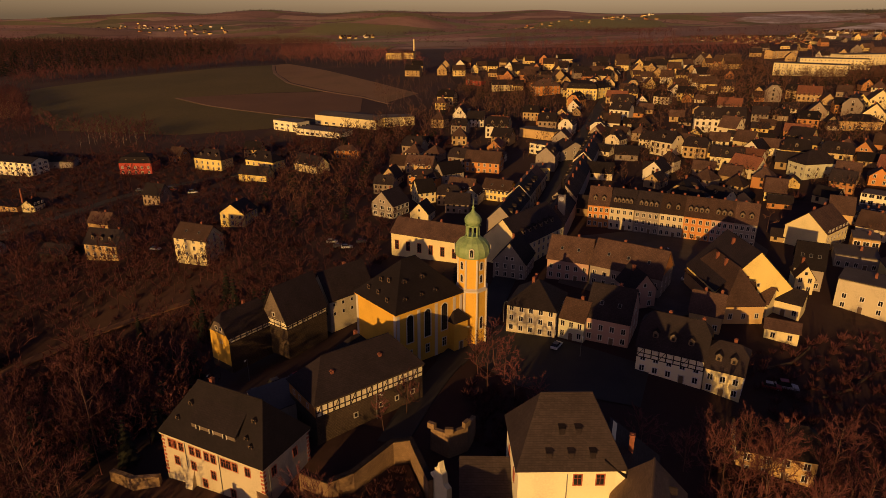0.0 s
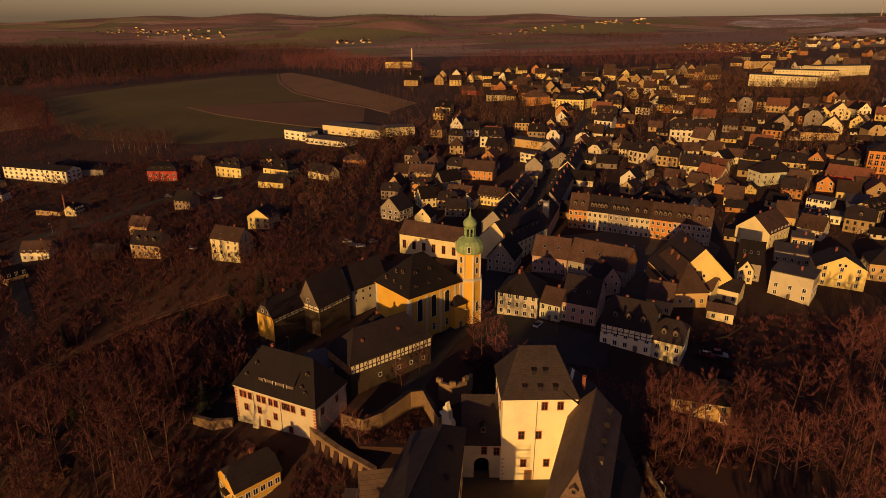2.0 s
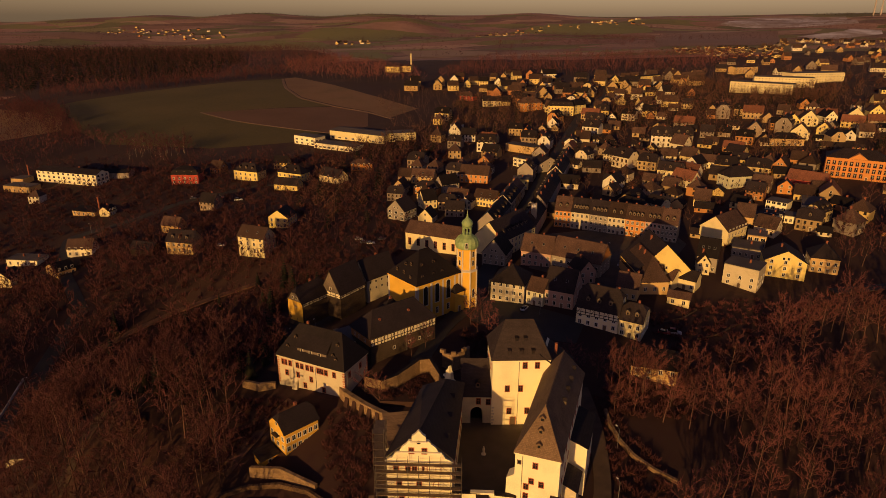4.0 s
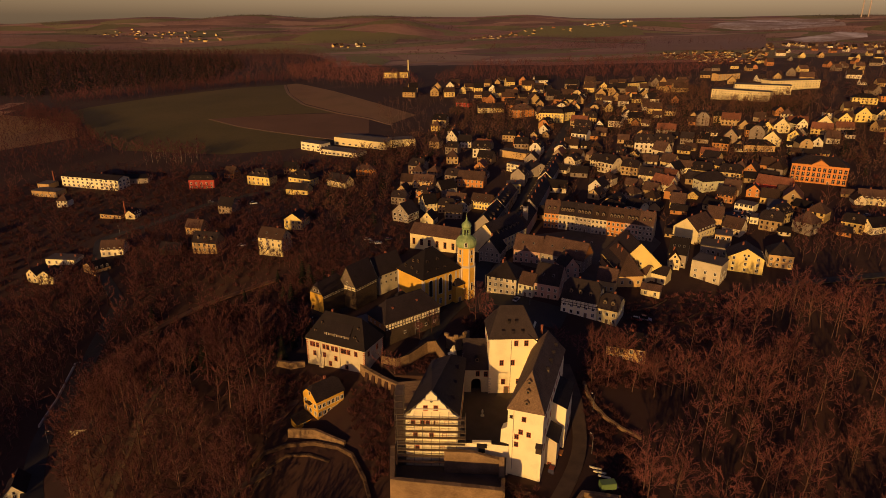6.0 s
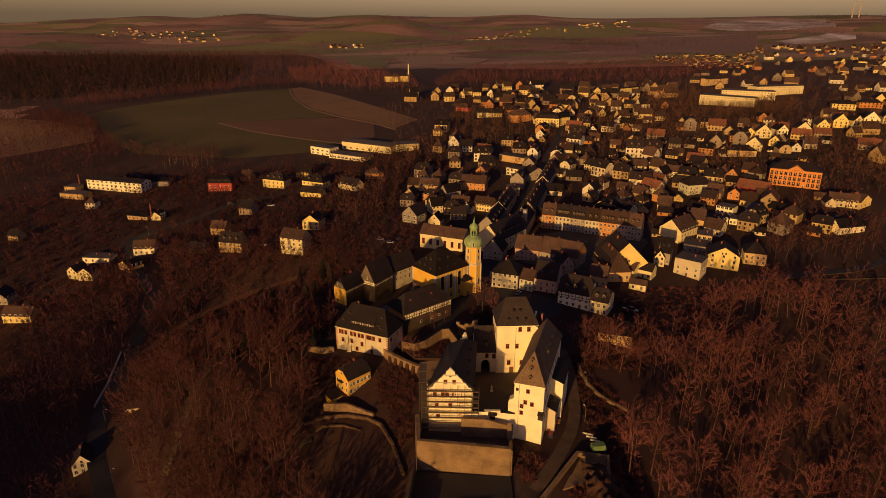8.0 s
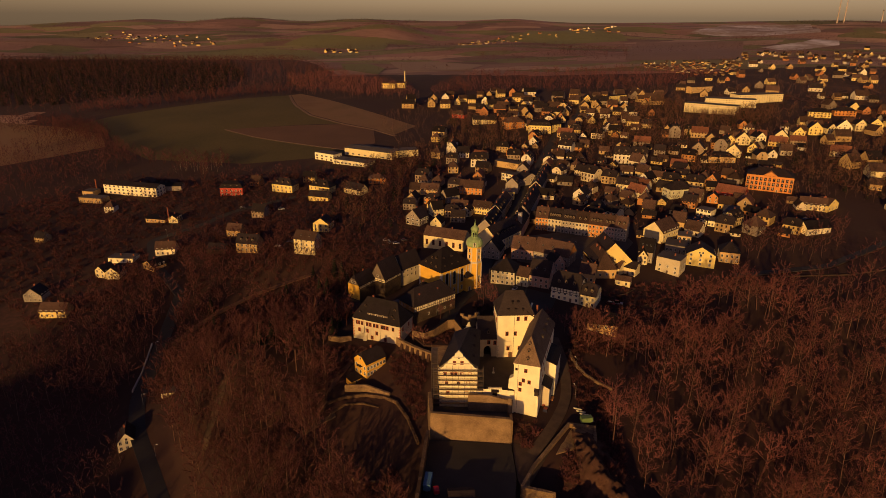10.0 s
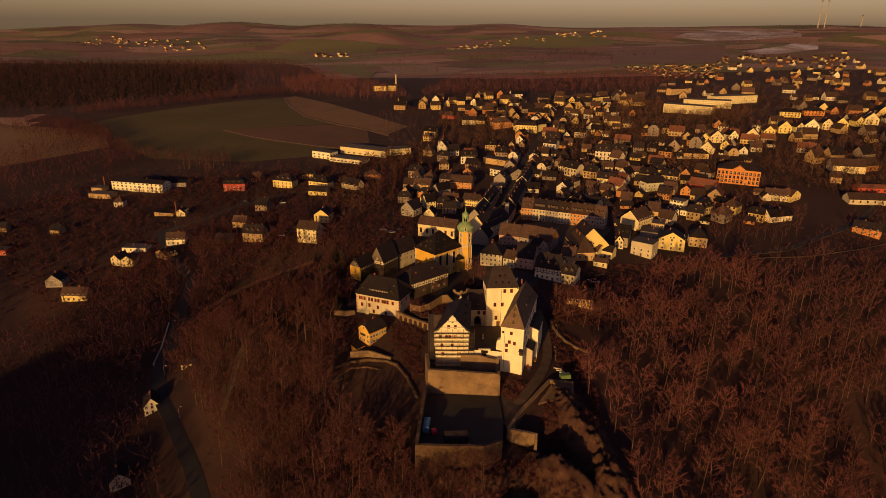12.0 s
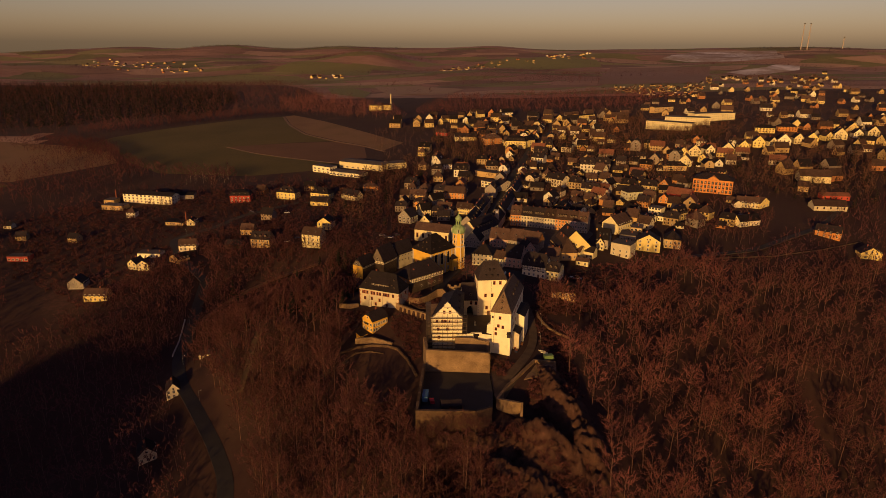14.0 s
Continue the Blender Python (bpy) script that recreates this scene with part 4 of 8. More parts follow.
for i in range(6):
    put_windows(east, "front", 36.6, 9.7, [(-14 + i * 4.6, 11.5), (-14 + i * 4.6, 6.5), (-14 + i * 4.6, 1.5)], WIN["redsmall"])
    if i > 1:
        dormer(east, -12 + i * 5, -3.2, 19.0, 1.0, 1.0, 1.8)
bm = bmesh.new()
slab(bm, [(-18.9, 5.2, 15.62), (-18.9, -5.2, 15.62), (-12.1, -0.0, 24.34)], 0.1)
part("tile_hip", bm, BROWN_TILE, east, "brown tile-hung hip face")
for s, f in ((0, 0.14), (0.1, 0.42), (0.15, 0.66)):
    dormer(east, -18.6 + 6.6 * f, s, 15.7 + 8.6 * f, 1.0, 1.0, 1.5, wall=BROWN_TILE, roof=BROWN_TILE, turn=270)
bm = bmesh.new()
boxed(bm, -0.8, 0.8, -1.2, 0.1, 0, 1.9)
slab(bm, [(-1.0, -1.4, 1.8), (1.0, -1.4, 1.8), (1.0, 0.1, 2.6), (-1.0, 0.1, 2.6)], 0.12, 1)
part("oriel", bm, (TIMBER, SLATE), east, "small dark wooden oriel", m=on_side("left", 36.6, 9.7, 4.2, 3.6))

link = house("narrow white link wing between keep and east wing", 17.4, 5.2, 75, 10, 7, 15.5, 5.5, WHITE, SLATE, "shed", None, None, chimneys=1, door=None, z=0, name="castle_wing", category="castle")
annex = house("white buttress-like annex beside the castle road", 21.6, -11.6, 73, 14, 5.2, 15.2, 2.4, WHITE, SLATE, "shed", "redsmall", (2, 3), left=(3, 1), chimneys=0, door=None, z=-7.6, name="castle_annex", category="castle", deep=2)
low = house("low white stepped annex with a slate roof", 17.9, -23.4, 73, 7, 3.6, 9.5, 2.2, OFFWHITE, SLATE, "shed", "redsmall", (1, 2), left=(1, 1), chimneys=0, door=None, z=-7.6, name="castle_annex", category="castle", deep=2)

wall_line("court_wall", [(-9.6, -31.6, 4.8), (-2.5, -31.3, 4.6), (4.6, -31.2, 3.8)], 0.9, -6, WHITE, "white courtyard wall between the castle wings", coping=SLATE)
bm = bmesh.new()
boxed(bm, -2.6, 2.6, -0.5, 0.5, 1.0, 5.0)
gh = tagged(part("gate_wall", bm, WHITE, None, m=pose(-2.8, -31.4, 0)), "raised white gate wall with a dark canopied doorway", "gate")
bm = bmesh.new()
boxed(bm, -0.9, 0.9, -0.62, -0.45, 1.6, 3.9)
part("door", bm, TIMBER, gh, "dark wooden door")
bm = bmesh.new()
slab(bm, [(-1.4, -1.7, 4.0), (1.4, -1.7, 4.0), (1.4, -0.45, 4.6), (-1.4, -0.45, 4.6)], 0.14)
part("canopy", bm, SLATE, gh, "dark slate canopy")
wall_line("stone_wall", [(-13.0, -34.2, 3.9), (-5.0, -34.4, 3.8), (2.6, -34.6, 1.6)], 1.0, -5, STONE, "brown rubble stone wall below the courtyard")
wall_line("stone_buttress", [(2.6, -34.6, 2.4), (2.6, -37.6, -1.5)], 1.4, -7, STONE, "stepped rubble stone buttress beside the terrace", "buttress")
platform("terrace", [(-27.0, -32), (-26.2, -44.5), (2.2, -46.8), (3.0, -33), (-9, -32.4)], -3.0, -14, COBBLE, "dark terrace yard below the castle")
wall_line("terrace_wall", [(-27.4, -31.0, 2.6), (-26.2, -44.4, 2.8), (2.2, -46.8, 2.2)], 1.3, -14, STONE, "high brown stone terrace wall below the castle")
wall_line("terrace_wall", [(2.2, -46.8, 1.2), (3.0, -37.5, -2.0)], 1.1, -13, STONE, "stone side wall of the castle terrace")
# asphalt instead of gravel: the yard's shade is partly in this dark colour
platform("lower_yard", [(-29.4, -84), (-6, -84), (1.0, -77), (2.6, -66), (2.4, -48), (-27, -46)], -7.8, -26, ASPHALT, "yard below the castle terrace, coloured dark for its deep shade")
platform("castle_road_bed", [(4.0, -70), (24.8, -36.6), (25, -24), (4, -33), (2.8, -48), (3, -66)], -8.3, -24, GRAVEL, "dark gravel road bed beside the castle")
wall_line("yard_wall", [(-27.6, -46, -3.6), (-30.2, -84.4, -4.0), (-6.2, -84.6, -4.2), (0.5, -79, -6.0)], 1.2, -20, MOSSY, "broken rubble wall round the lower yard", battlement=False)
wall_line("road_wall", [(4.0, -70, -7.4), (9.0, -60, -7.2), (25.0, -36.4, -6.8), (34.6, -37.4, -7.4), (33.4, -45.0, -9.0)], 1.1, -20, STONE, "brown stone wall beside the castle road")
wall_line("road_wall", [(4.0, -70, -7.4), (14.4, -71.2, -9.0), (13.6, -76, -12.5)], 1.2, -24, STONE, "rubble stone bastion wall below the castle road")
platform("bastion", [(25.6, -36.6), (34.4, -37.6), (33.2, -45), (18, -52)], -8.6, -22, STONE, "stone bastion beside the castle road", "bastion")
wall_line("rock_wall", [(13.0, -93, -19.0), (16.6, -99, -20.0), (15.0, -107, -21.5), (4.5, -112, -22.5), (2.6, -105, -22)], 0.9, -34, STONE, "low ruined stone wall on the rocks")
wall_line("path_wall", [(33.6, 13, 1.0), (33.8, 7, 1.1), (35.2, 1.5, 1.1), (38.0, -3.5, 1.1), (42.5, -7.2, 1.1), (48.0, -9.5, 1.0)], 0.9, None, STONE, "low pale stone wall along the castle path", rel=True)
strip("castle_road", [(28, 22), (29.5, 6), (28.5, -10), (26.6, -22), (20, -36), (12, -50), (2, -62)], 4.2, GRAVEL, "narrow castle road round the east wing", "road", lift=0.3)

# court column, garden ornaments
bm = bmesh.new()
lathe(bm, [(0.6, 0), (0.6, 0.2), (0.3, 0.25), (0.3, 0.6), (0.22, 0.7), (0.3, 1.1), (0.34, 1.6), (0.22, 2.0), (0.14, 2.1), (0.17, 2.3), (0.04, 2.45)], 14)
tagged(part("statue", bm, WHITE, None, m=pose(-2.0, -12.4, 0)), "pale stone figure on a round plinth in the courtyard", "statue")


# ---- buildings round the castle ----
rent = hipped("long white castle office with red quoins and red window frames", -50.6, 24.6, -3.0, -22.9, 24.2, 12.6, 9.4, 8.6, 4.4, OFFWHITE, SLATE, name="office_building", deep=7.0)
put_windows(rent, "front", 24.2, 12.6, [(s, 6.7) for s in (-9.9, -9.0, -7.3, -4.6, -3.0, -1.0, 0.6, 3.0, 4.2, 5.7, 8.6)] + [(-8.8, 3.2), (-4.6, 3.4), (0.2, 3.0), (4.6, 0.6), (-2.2, 0.4)], WIN["red"])
put_windows(rent, "right", 24.2, 12.6, [(-3.6, 6.4), (2.2, 6.4)], WIN["red"])
for side, s in (("front", -11.8), ("front", 11.8), ("right", -6.0), ("right", 6.0)):
    for i in range(11):
        bm = bmesh.new()
        w = 0.42 if i % 2 else 0.26
        boxed(bm, -w, w, -0.06, 0.03, 0, 0.42)
        part("quoin", bm, QUOIN, rent, m=on_side(side, 24.2, 12.6, s, 0.2 + i * 0.82))
for s in (-6.2, 2.0):
    pipe(rent, "front", 24.2, 12.6, s, -1, 9.2)
pipe(rent, "right", 24.2, 12.6, -4.9, 0, 9.2)
bm = bmesh.new()
hull(bm, [(-5.2, -5.0, 11.2), (5.2, -5.0, 11.2), (5.2, -5.0, 12.9), (-5.2, -5.0, 12.9), (-5.2, 0, 13), (5.2, 0, 13), (5.2, 0, 17), (-5.2, 0, 17)], [(0, 1, 2, 3), (1, 5, 6, 2), (4, 0, 3, 7)])
sd = part("shed_dormer", bm, SLATE_WALL, rent, "long slate-hung shed dormer")
bm = bmesh.new()
slab(bm, [(-5.5, -5.3, 12.9), (5.5, -5.3, 12.9), (5.5, 0.2, 17.7), (-5.5, 0.2, 17.7)], 0.15)
part("dormer_roof", bm, SLATE, sd)
for s in (-3.6, -0.4, 2.8):
    part("window", WIN["small"], None, sd, m=pose(s, -5.02, 11.7))
for s, f in ((-9, 0.25), (-7.2, 0.55), (7.2, 0.3), (8.6, 0.2), (7.6, 0.6)):
    dormer(rent, s, -6.3 * (1 - f), 9.5 + 8.6 * f, 0.9, 0.8, 1.4, wall=SLATE)
part("chimney", CHIMNEY, None, rent, m=pose(-4.8, 0.6, 17.6))
bm = bmesh.new()
hull(bm, [(-0.9, 0, -3), (0.9, 0, -3), (0.9, -1.6, -3), (-0.9, -1.6, -3), (-0.9, 0, 3.4), (0.9, 0, 3.4), (0.9, -0.5, 2.0), (-0.9, -0.5, 2.0)], [(3, 2, 6, 7), (7, 6, 5, 4), (2, 1, 5, 6), (0, 3, 7, 4)])
part("buttress", bm, OFFWHITE, rent, m=on_side("front", 24.2, 12.6, -5.6, 0))

# castle garden wall with buttresses, and the walls behind it
cw = wall_line("garden_wall", [(-43.4, 15.6, 1.2), (-42.0, 13.4, 1.0), (-35.0, 8.0, 0.4), (-26.6, 2.2, 0.2)], 1.4, -12, STONE, "brown stone retaining wall with pointed buttresses")
for i in range(6):
    f = (i + 0.5) / 6
    x, y = -41.5 + 14.6 * f, 13.0 - 10.6 * f
    bm = bmesh.new()
    hull(bm, [(-0.9, 0.3, -10), (0.9, 0.3, -10), (0.6, -3.4, -10), (-0.6, -3.4, -10), (-0.7, 0.3, -0.2), (0.7, 0.3, -0.2)], [(3, 2, 5, 4), (2, 1, 5), (0, 3, 4)])
    # dark earth colour puts the shadows round the buttresses into them
    part("buttress", bm, EARTH, cw, m=pose(x - 0.75, y - 1.0, 0, 0, 0, -36))
wall_line("garden_wall", [(-36.5, 17.5, 3.4), (-31.0, 15.0, 3.6), (-27.0, 16.8, 4.4), (-21.0, 24.6, 5.2), (-17.6, 25.4, 5.2), (-13.2, 15.2, 4.6)], 0.8, -4, STONE, "brown stone garden wall with a steep coping", coping=SLATE)
platform("castle_garden", [(-42.4, 14.6), (-27, 3.4), (-16.6, 3.4), (-13.4, 14.4), (-17.8, 24.8), (-21, 24), (-27, 16), (-31, 14.4), (-36, 17)], -1.2, -10, EARTH, "dark castle garden between stone walls")
platform("castle_garden", [(-36, 16.6), (-31, 14.2), (-27, 15.8), (-21, 23.6), (-18, 24.2), (-13.8, 14.4), (-15, 9), (-31, 9)], 0.5, -4, EARTH, "upper bed of the dark castle garden")
wg = thing("gate_gable", "white stepped gate gable beside the castle", "gate", pose(-11.4, 14.5, 0, 0, 0, -55))
bm = bmesh.new()
prof = [(-2.6, -3), (2.6, -3), (2.6, 5.4), (1.4, 5.6), (1.2, 7.4), (0.5, 7.8), (0, 9.2), (-0.5, 7.8), (-1.2, 7.4), (-1.4, 5.6), (-2.6, 5.4)]
n = len(prof)
hull(bm, [(x, -0.5, z) for x, z in prof] + [(x, 0.5, z) for x, z in prof], [tuple(range(n)), tuple(range(n, 2 * n))[::-1]] + [((i + 1) % n, i, n + i, n + (i + 1) % n) for i in range(n)])
part("wall", bm, WHITE, wg)
wall_line("battlement_wall", [(-14.0, 29.5, 5.0), (-10.6, 27.4, 5.4), (-7.4, 29.6, 5.6), (-6.0, 33.5, 5.2)], 0.8, -2, STONE, "low crenellated stone wall near the castle gate", battlement=True, step=1.6)

cot = house("yellow plastered cottage with a half-hipped slate roof and balcony", -54.1, 2.2, 46, 10.4, 8.2, 6.8, 3.8, GOLD, SLATE, "half", "white", (2, 6), left=(2, 3), gable=1, chimneys=1, z=-8.4, deep=6, first=0.9)
bm = bmesh.new()
boxed(bm, -1.4, 1.4, -1.2, 0, 0, 0.15)
for i in range(9):
    boxed(bm, -1.4 + i * 0.34, -1.34 + i * 0.34, -1.2, -1.14, 0.15, 1.0)
boxed(bm, -1.42, 1.42, -1.22, -1.12, 0.95, 1.05)
part("balcony", bm, TIMBER, cot, "dark wooden balcony", m=on_side("left", 10.4, 8.2, 0, 4.6))
house("small dark lean-to beside the yellow cottage", -60.5, -4.0, 46, 5, 4, 2.4, 1.2, GOLD, SLATE, "shed", "small", (1, 1), chimneys=0, door=None, z=-11.0, name="shed", category="shed")
wall_line("garden_wall", [(-63.5, -8.6, 2.8), (-54.5, -11.0, 3.2), (-44.0, -16.0, 1.4)], 0.9, None, STONE, "tall stone retaining wall below the cottage", rel=True)
wall_line("garden_wall", [(-73.0, -17.0, 0.9), (-70.5, -13.4, 1.0), (-63.0, -12.4, 1.1), (-54.0, -13.6, 1.1), (-46.0, -16.8, 1.1), (-41.0, -20.6, 1.1), (-36.0, -30.0, 1.1), (-31.2, -43.5, 1.2)], 0.8, None, MOSSY, "curved stone wall round a sunken garden", rel=True, step=2.0)
wall_line("garden_wall", [(-70.0, -26.0, 0.5), (-68.0, -19.0, 0.5), (-62.5, -16.0, 0.6), (-55.0, -17.4, 0.6), (-48.0, -21.0, 0.3)], 0.7, None, MOSSY, "low curved stone edging in the sunken garden", rel=True, step=2.0)
wall_line("garden_wall", [(-54.5, -53.0, 0.8), (-50.0, -56.5, 0.9), (-44.0, -57.5, 0.8)], 0.8, None, STONE, "low rubble wall on the slope", rel=True)
wall_line("garden_wall", [(-41.5, 12.5, -4.0), (-38.5, 0.0, -7.0), (-35.0, -9.0, -9.0)], 0.9, None, STONE, "ruined stone wall beside the steps")
wall_line("garden_wall", [(-76.0, 24.5, -3.6), (-70.0, 21.5, -2.6), (-65.0, 22.0, -2.4)], 1.0, None, STONE, "broken rubble wall beside the office building")


def timber_band(ob, side, L, W, z0, h, n, infill=WHITE, every=2):
    """A half-timbered storey on one side: white panels, dark posts, rails and braces."""
    span = L if side in ("front", "back") else W
    bm = bmesh.new()
    boxed(bm, -span / 2, span / 2, -0.04, 0.02, 0, h)
    band = part("timber_frame", bm, infill, ob, "dark timber framing with white infill", m=on_side(side, L, W, 0, z0))
    bm = bmesh.new()
    w = 0.12
    for z in (0, h * 0.36, h - 0.25):
        boxed(bm, -span / 2, span / 2, -0.1, -0.03, z, z + 0.22)
    for i in range(n + 1):
        x = -span / 2 + span * i / n
        boxed(bm, x - w, x + w, -0.1, -0.03, 0, h)
    for i in range(n):
        x0, x1 = -span / 2 + span * i / n, -span / 2 + span * (i + 1) / n
        if i % 3 == 0:
            rod(bm, (x0, -0.07, 0.1), (x1, -0.07, h - 0.1), 0.09, n=4)
    part("framing", bm, TIMBER, band)
    for i in range(0, n, every):
        part("window", WIN["small"], None, ob, m=on_side(side, L, W, -span / 2 + span * (i + 0.5) / n, z0 + h * 0.42))
    return band


# lower front in shade: put into the wall as the darker stone
tb = hipped("long half-timbered outbuilding with a stone ground floor and slate roof", -30.6, 42.2, 1.2, 41, 25.4, 11.6, 7.8, 6.4, 4.6, DARKSTONE, SLATE, name="outbuilding", deep=5)
timber_band(tb, "front", 25.4, 11.6, 4.9, 2.8, 20)
part("brick_end", (lambda b: (boxed(b, -5.8, 5.8, -0.05, 0.02, 0, 2.8), b)[1])(bmesh.new()), ORANGE, tb, m=on_side("left", 25.4, 11.6, 0, 4.9))
put_windows(tb, "left", 25.4, 11.6, [(-3.6, 5.6), (-1.0, 5.6), (2.4, 5.6)], WIN["small"])
put_windows(tb, "front", 25.4, 11.6, [(2.0, 1.6), (6.0, 1.6), (10.0, 1.6), (-4, 1.6)], WIN["small"])
for s in (-9, -2, 5, 10):
    part("chimney", CHIMNEY, None, tb, m=pose(s * 0.8, -2.6 if s % 2 else 2.0, 10.6))
house("flat-roofed garage terrace with a light stone parapet", -45.0, 40.5, 41, 14, 10, 4.2, 0.3, OFFWHITE, FLAT_ROOF, "flat", None, None, chimneys=0, door=None, z=0.4, name="garage", category="garage")
house("dark slate-roofed wing behind the timbered outbuilding", -33.0, 53.5, 41, 10, 8, 6.5, 4.6, GREY, SLATE, "hip", "small", (1, 3), chimneys=1, z=0.5)

# both barns' walls are darkened by colour for the shadow on them
b1 = house("yellow gabled barn with a half-timbered upper floor", -66.2, 71.5, 56, 13.5, 7.8, 5.2, 5.0, DARKSTONE, SLATE, "half", None, None, gable=2, gable_wall=SLATE_WALL, chimneys=1, z=-0.6, name="barn", category="barn", deep=5)
bm = bmesh.new()
boxed(bm, -3.9, 3.9, -0.06, 0.02, -3, 5.1)
part("gable_wall", bm, GOLD, b1, m=on_side("left", 13.5, 7.8, 0, 0))
put_windows(b1, "left", 13.5, 7.8, [(0.6, 2.6)], WIN["small"])
timber_band(b1, "front", 13.5, 7.8, 3.2, 2.0, 8, every=3)
b2 = house("tall dark slate barn with half-timbered eaves storey", -54.4, 79.0, 58, 14, 9.6, 5.4, 8.6, DARKSTONE, SLATE, "gable", None, None, gable=1, gable_wall=SLATE_WALL, chimneys=0, z=0.0, name="barn", category="barn", deep=5)
timber_band(b2, "front", 14, 9.6, 3.2, 2.2, 8, every=2)
timber_band(b2, "left", 14, 9.6, 3.2, 2.2, 4, every=2)
house("pale gabled parish house with small attic windows", -44.6, 93.5, 48, 15, 9.4, 6.0, 7.0, OFFWHITE, SLATE, "gable", "small", (2, 5), left=(2, 3), gable=2, chimneys=1, z=-0.6)

# ---- the church ----
ch = hipped("golden ochre baroque church with a dark hipped slate roof", -22.6, 71.6, 0.2, 43, 20.4, 17.0, 14.2, 9.2, 8.0, GOLD, SLATE, name="church", deep=4, over=0.6)
tagged(ch, category="church")
CHW = tall_window_mesh(1.8, 7.2, STONEFRAME)
for s in (-6.2, -0.9, 4.4):
    part("window", CHW, None, ch, m=on_side("front", 20.4, 17, s, 5.8))
    part("window", WIN["tall"], None, ch, m=on_side("front", 20.4, 17, s, 1.4))
for side, ss in (("front", (-9.7, -3.6, 1.8, 7.6, 9.8)), ("left", (-8.0, 8.0))):
    for s in ss:
        bm = bmesh.new()
        boxed(bm, -0.42, 0.42, -0.12, 0.03, -1, 14.0)
        part("pilaster", bm, STONEFRAME, ch, m=on_side(side, 20.4, 17, s, 0))
for s, f in ((-6.5, 0.16), (-1.6, 0.16), (2.6, 0.16), (-4.4, 0.5), (1.0, 0.5)):
    dormer(ch, s, -8.5 * (1 - f), 14.4 + 9.2 * f, 1.2, 0.6, 1.4, wall=SLATE)
for yy, f in ((-4.5, 0.14), (0.5, 0.2), (3.5, 0.45), (-1.5, 0.5), (5.6, 0.2)):
    dormer(ch, -10.6 + 8.0 * f, yy * (1 - f), 14.4 + 9.2 * f, 0.9, 0.5, 1.2, wall=SLATE, turn=270)
tw = thing("church_tower", "golden octagonal church tower with a green copper onion dome", "church tower", pose(-7.0, 76.0, 0.2, 0, 0, 43))
bm = bmesh.new()
lathe(bm, [(4.1, -4), (4.1, 14.3)], 8, 0, turn=math.pi / 8)
part("lower_shaft", bm, GOLD, tw)
bm = bmesh.new()
lathe(bm, [(4.4, 14.2), (4.4, 14.6), (3.7, 15.0)], 8, 0, turn=math.pi / 8)
part("cornice", bm, STONEFRAME, tw)
bm = bmesh.new()
lathe(bm, [(3.65, 14.8), (3.65, 22.6), (4.0, 22.8), (4.0, 23.2)], 8, 0, turn=math.pi / 8)
part("upper_shaft", bm, GOLD, tw)
for i in range(8):
    a = math.pi / 8 + i * math.pi / 4
    for r, z0, z1 in ((4.1, -2, 14.2), (3.65, 15, 22.7)):
        bm = bmesh.new()
        rod(bm, (r * math.cos(a), r * math.sin(a), z0), (r * math.cos(a), r * math.sin(a), z1), 0.3, n=6)
        part("corner_strip", bm, STONEFRAME, tw)
TWW = tall_window_mesh(0.8, 1.9, STONEFRAME)
TWL = tall_window_mesh(0.9, 3.2, STONEFRAME)
for i in range(8):
    a = i * 45
    r = 3.65 * math.cos(math.pi / 8)
    if i % 2:
        continue
    for z in (16.6, 20.0):
        part("window", TWW, None, tw, m=pose(0, 0, 0, 0, 0, a) @ pose(0, -r - 0.02, z))
    part("window", TWL, None, tw, m=pose(0, 0, 0, 0, 0, a) @ pose(0, -4.1 * math.cos(math.pi / 8) - 0.02, 4.0))
bm = bmesh.new()
lathe(bm, [(4.1, 23.1), (4.3, 23.6), (4.45, 24.6), (4.2, 25.8), (3.4, 26.9), (2.3, 27.6), (1.9, 27.9)], 16)
dm = part("dome", bm, COPPER, tw, "green copper dome")
for i in range(16):
    a = i * math.pi / 8
    bm = bmesh.new()
    for (r0, z0), (r1, z1) in zip([(4.32, 23.6), (4.47, 24.6), (4.22, 25.8), (3.42, 26.9)], [(4.47, 24.6), (4.22, 25.8), (3.42, 26.9), (2.32, 27.6)]):
        rod(bm, (r0 * math.cos(a), r0 * math.sin(a), z0), (r1 * math.cos(a), r1 * math.sin(a), z1), 0.07, n=4)
    part("rib", bm, COPPER, dm)
for i in range(4):
    part("window", TWW, None, dm, m=pose(0, 0, 0, 0, 0, 45 + i * 90) @ pose(0, -4.4, 23.9))
bm = bmesh.new()
lathe(bm, [(1.9, 27.8), (1.9, 28.2)], 8)
for i in range(8):
    a = i * math.pi / 4
    rod(bm, (1.55 * math.cos(a), 1.55 * math.sin(a), 28.1), (1.55 * math.cos(a), 1.55 * math.sin(a), 30.8), 0.22, n=6)
lathe(bm, [(1.9, 30.6), (2.0, 31.0)], 8)
part("lantern", bm, COPPER, tw)
bm = bmesh.new()
lathe(bm, [(1.6, 31.0), (2.05, 31.6), (2.15, 32.3), (1.7, 33.2), (0.9, 33.9), (0.45, 34.4), (0.3, 35.0), (0.42, 35.3), (0.14, 35.7), (0.04, 37.6)], 14)
part("onion_dome", bm, COPPER, tw, "green copper onion and spike")
house("low slate-roofed church porch beside the tower", -11.6, 71.8, 43, 4.5, 6.5, 8.0, 3.2, GOLD, SLATE, "hip", "tall", (1, 1), chimneys=0, z=0.2, name="church_porch", category="porch")


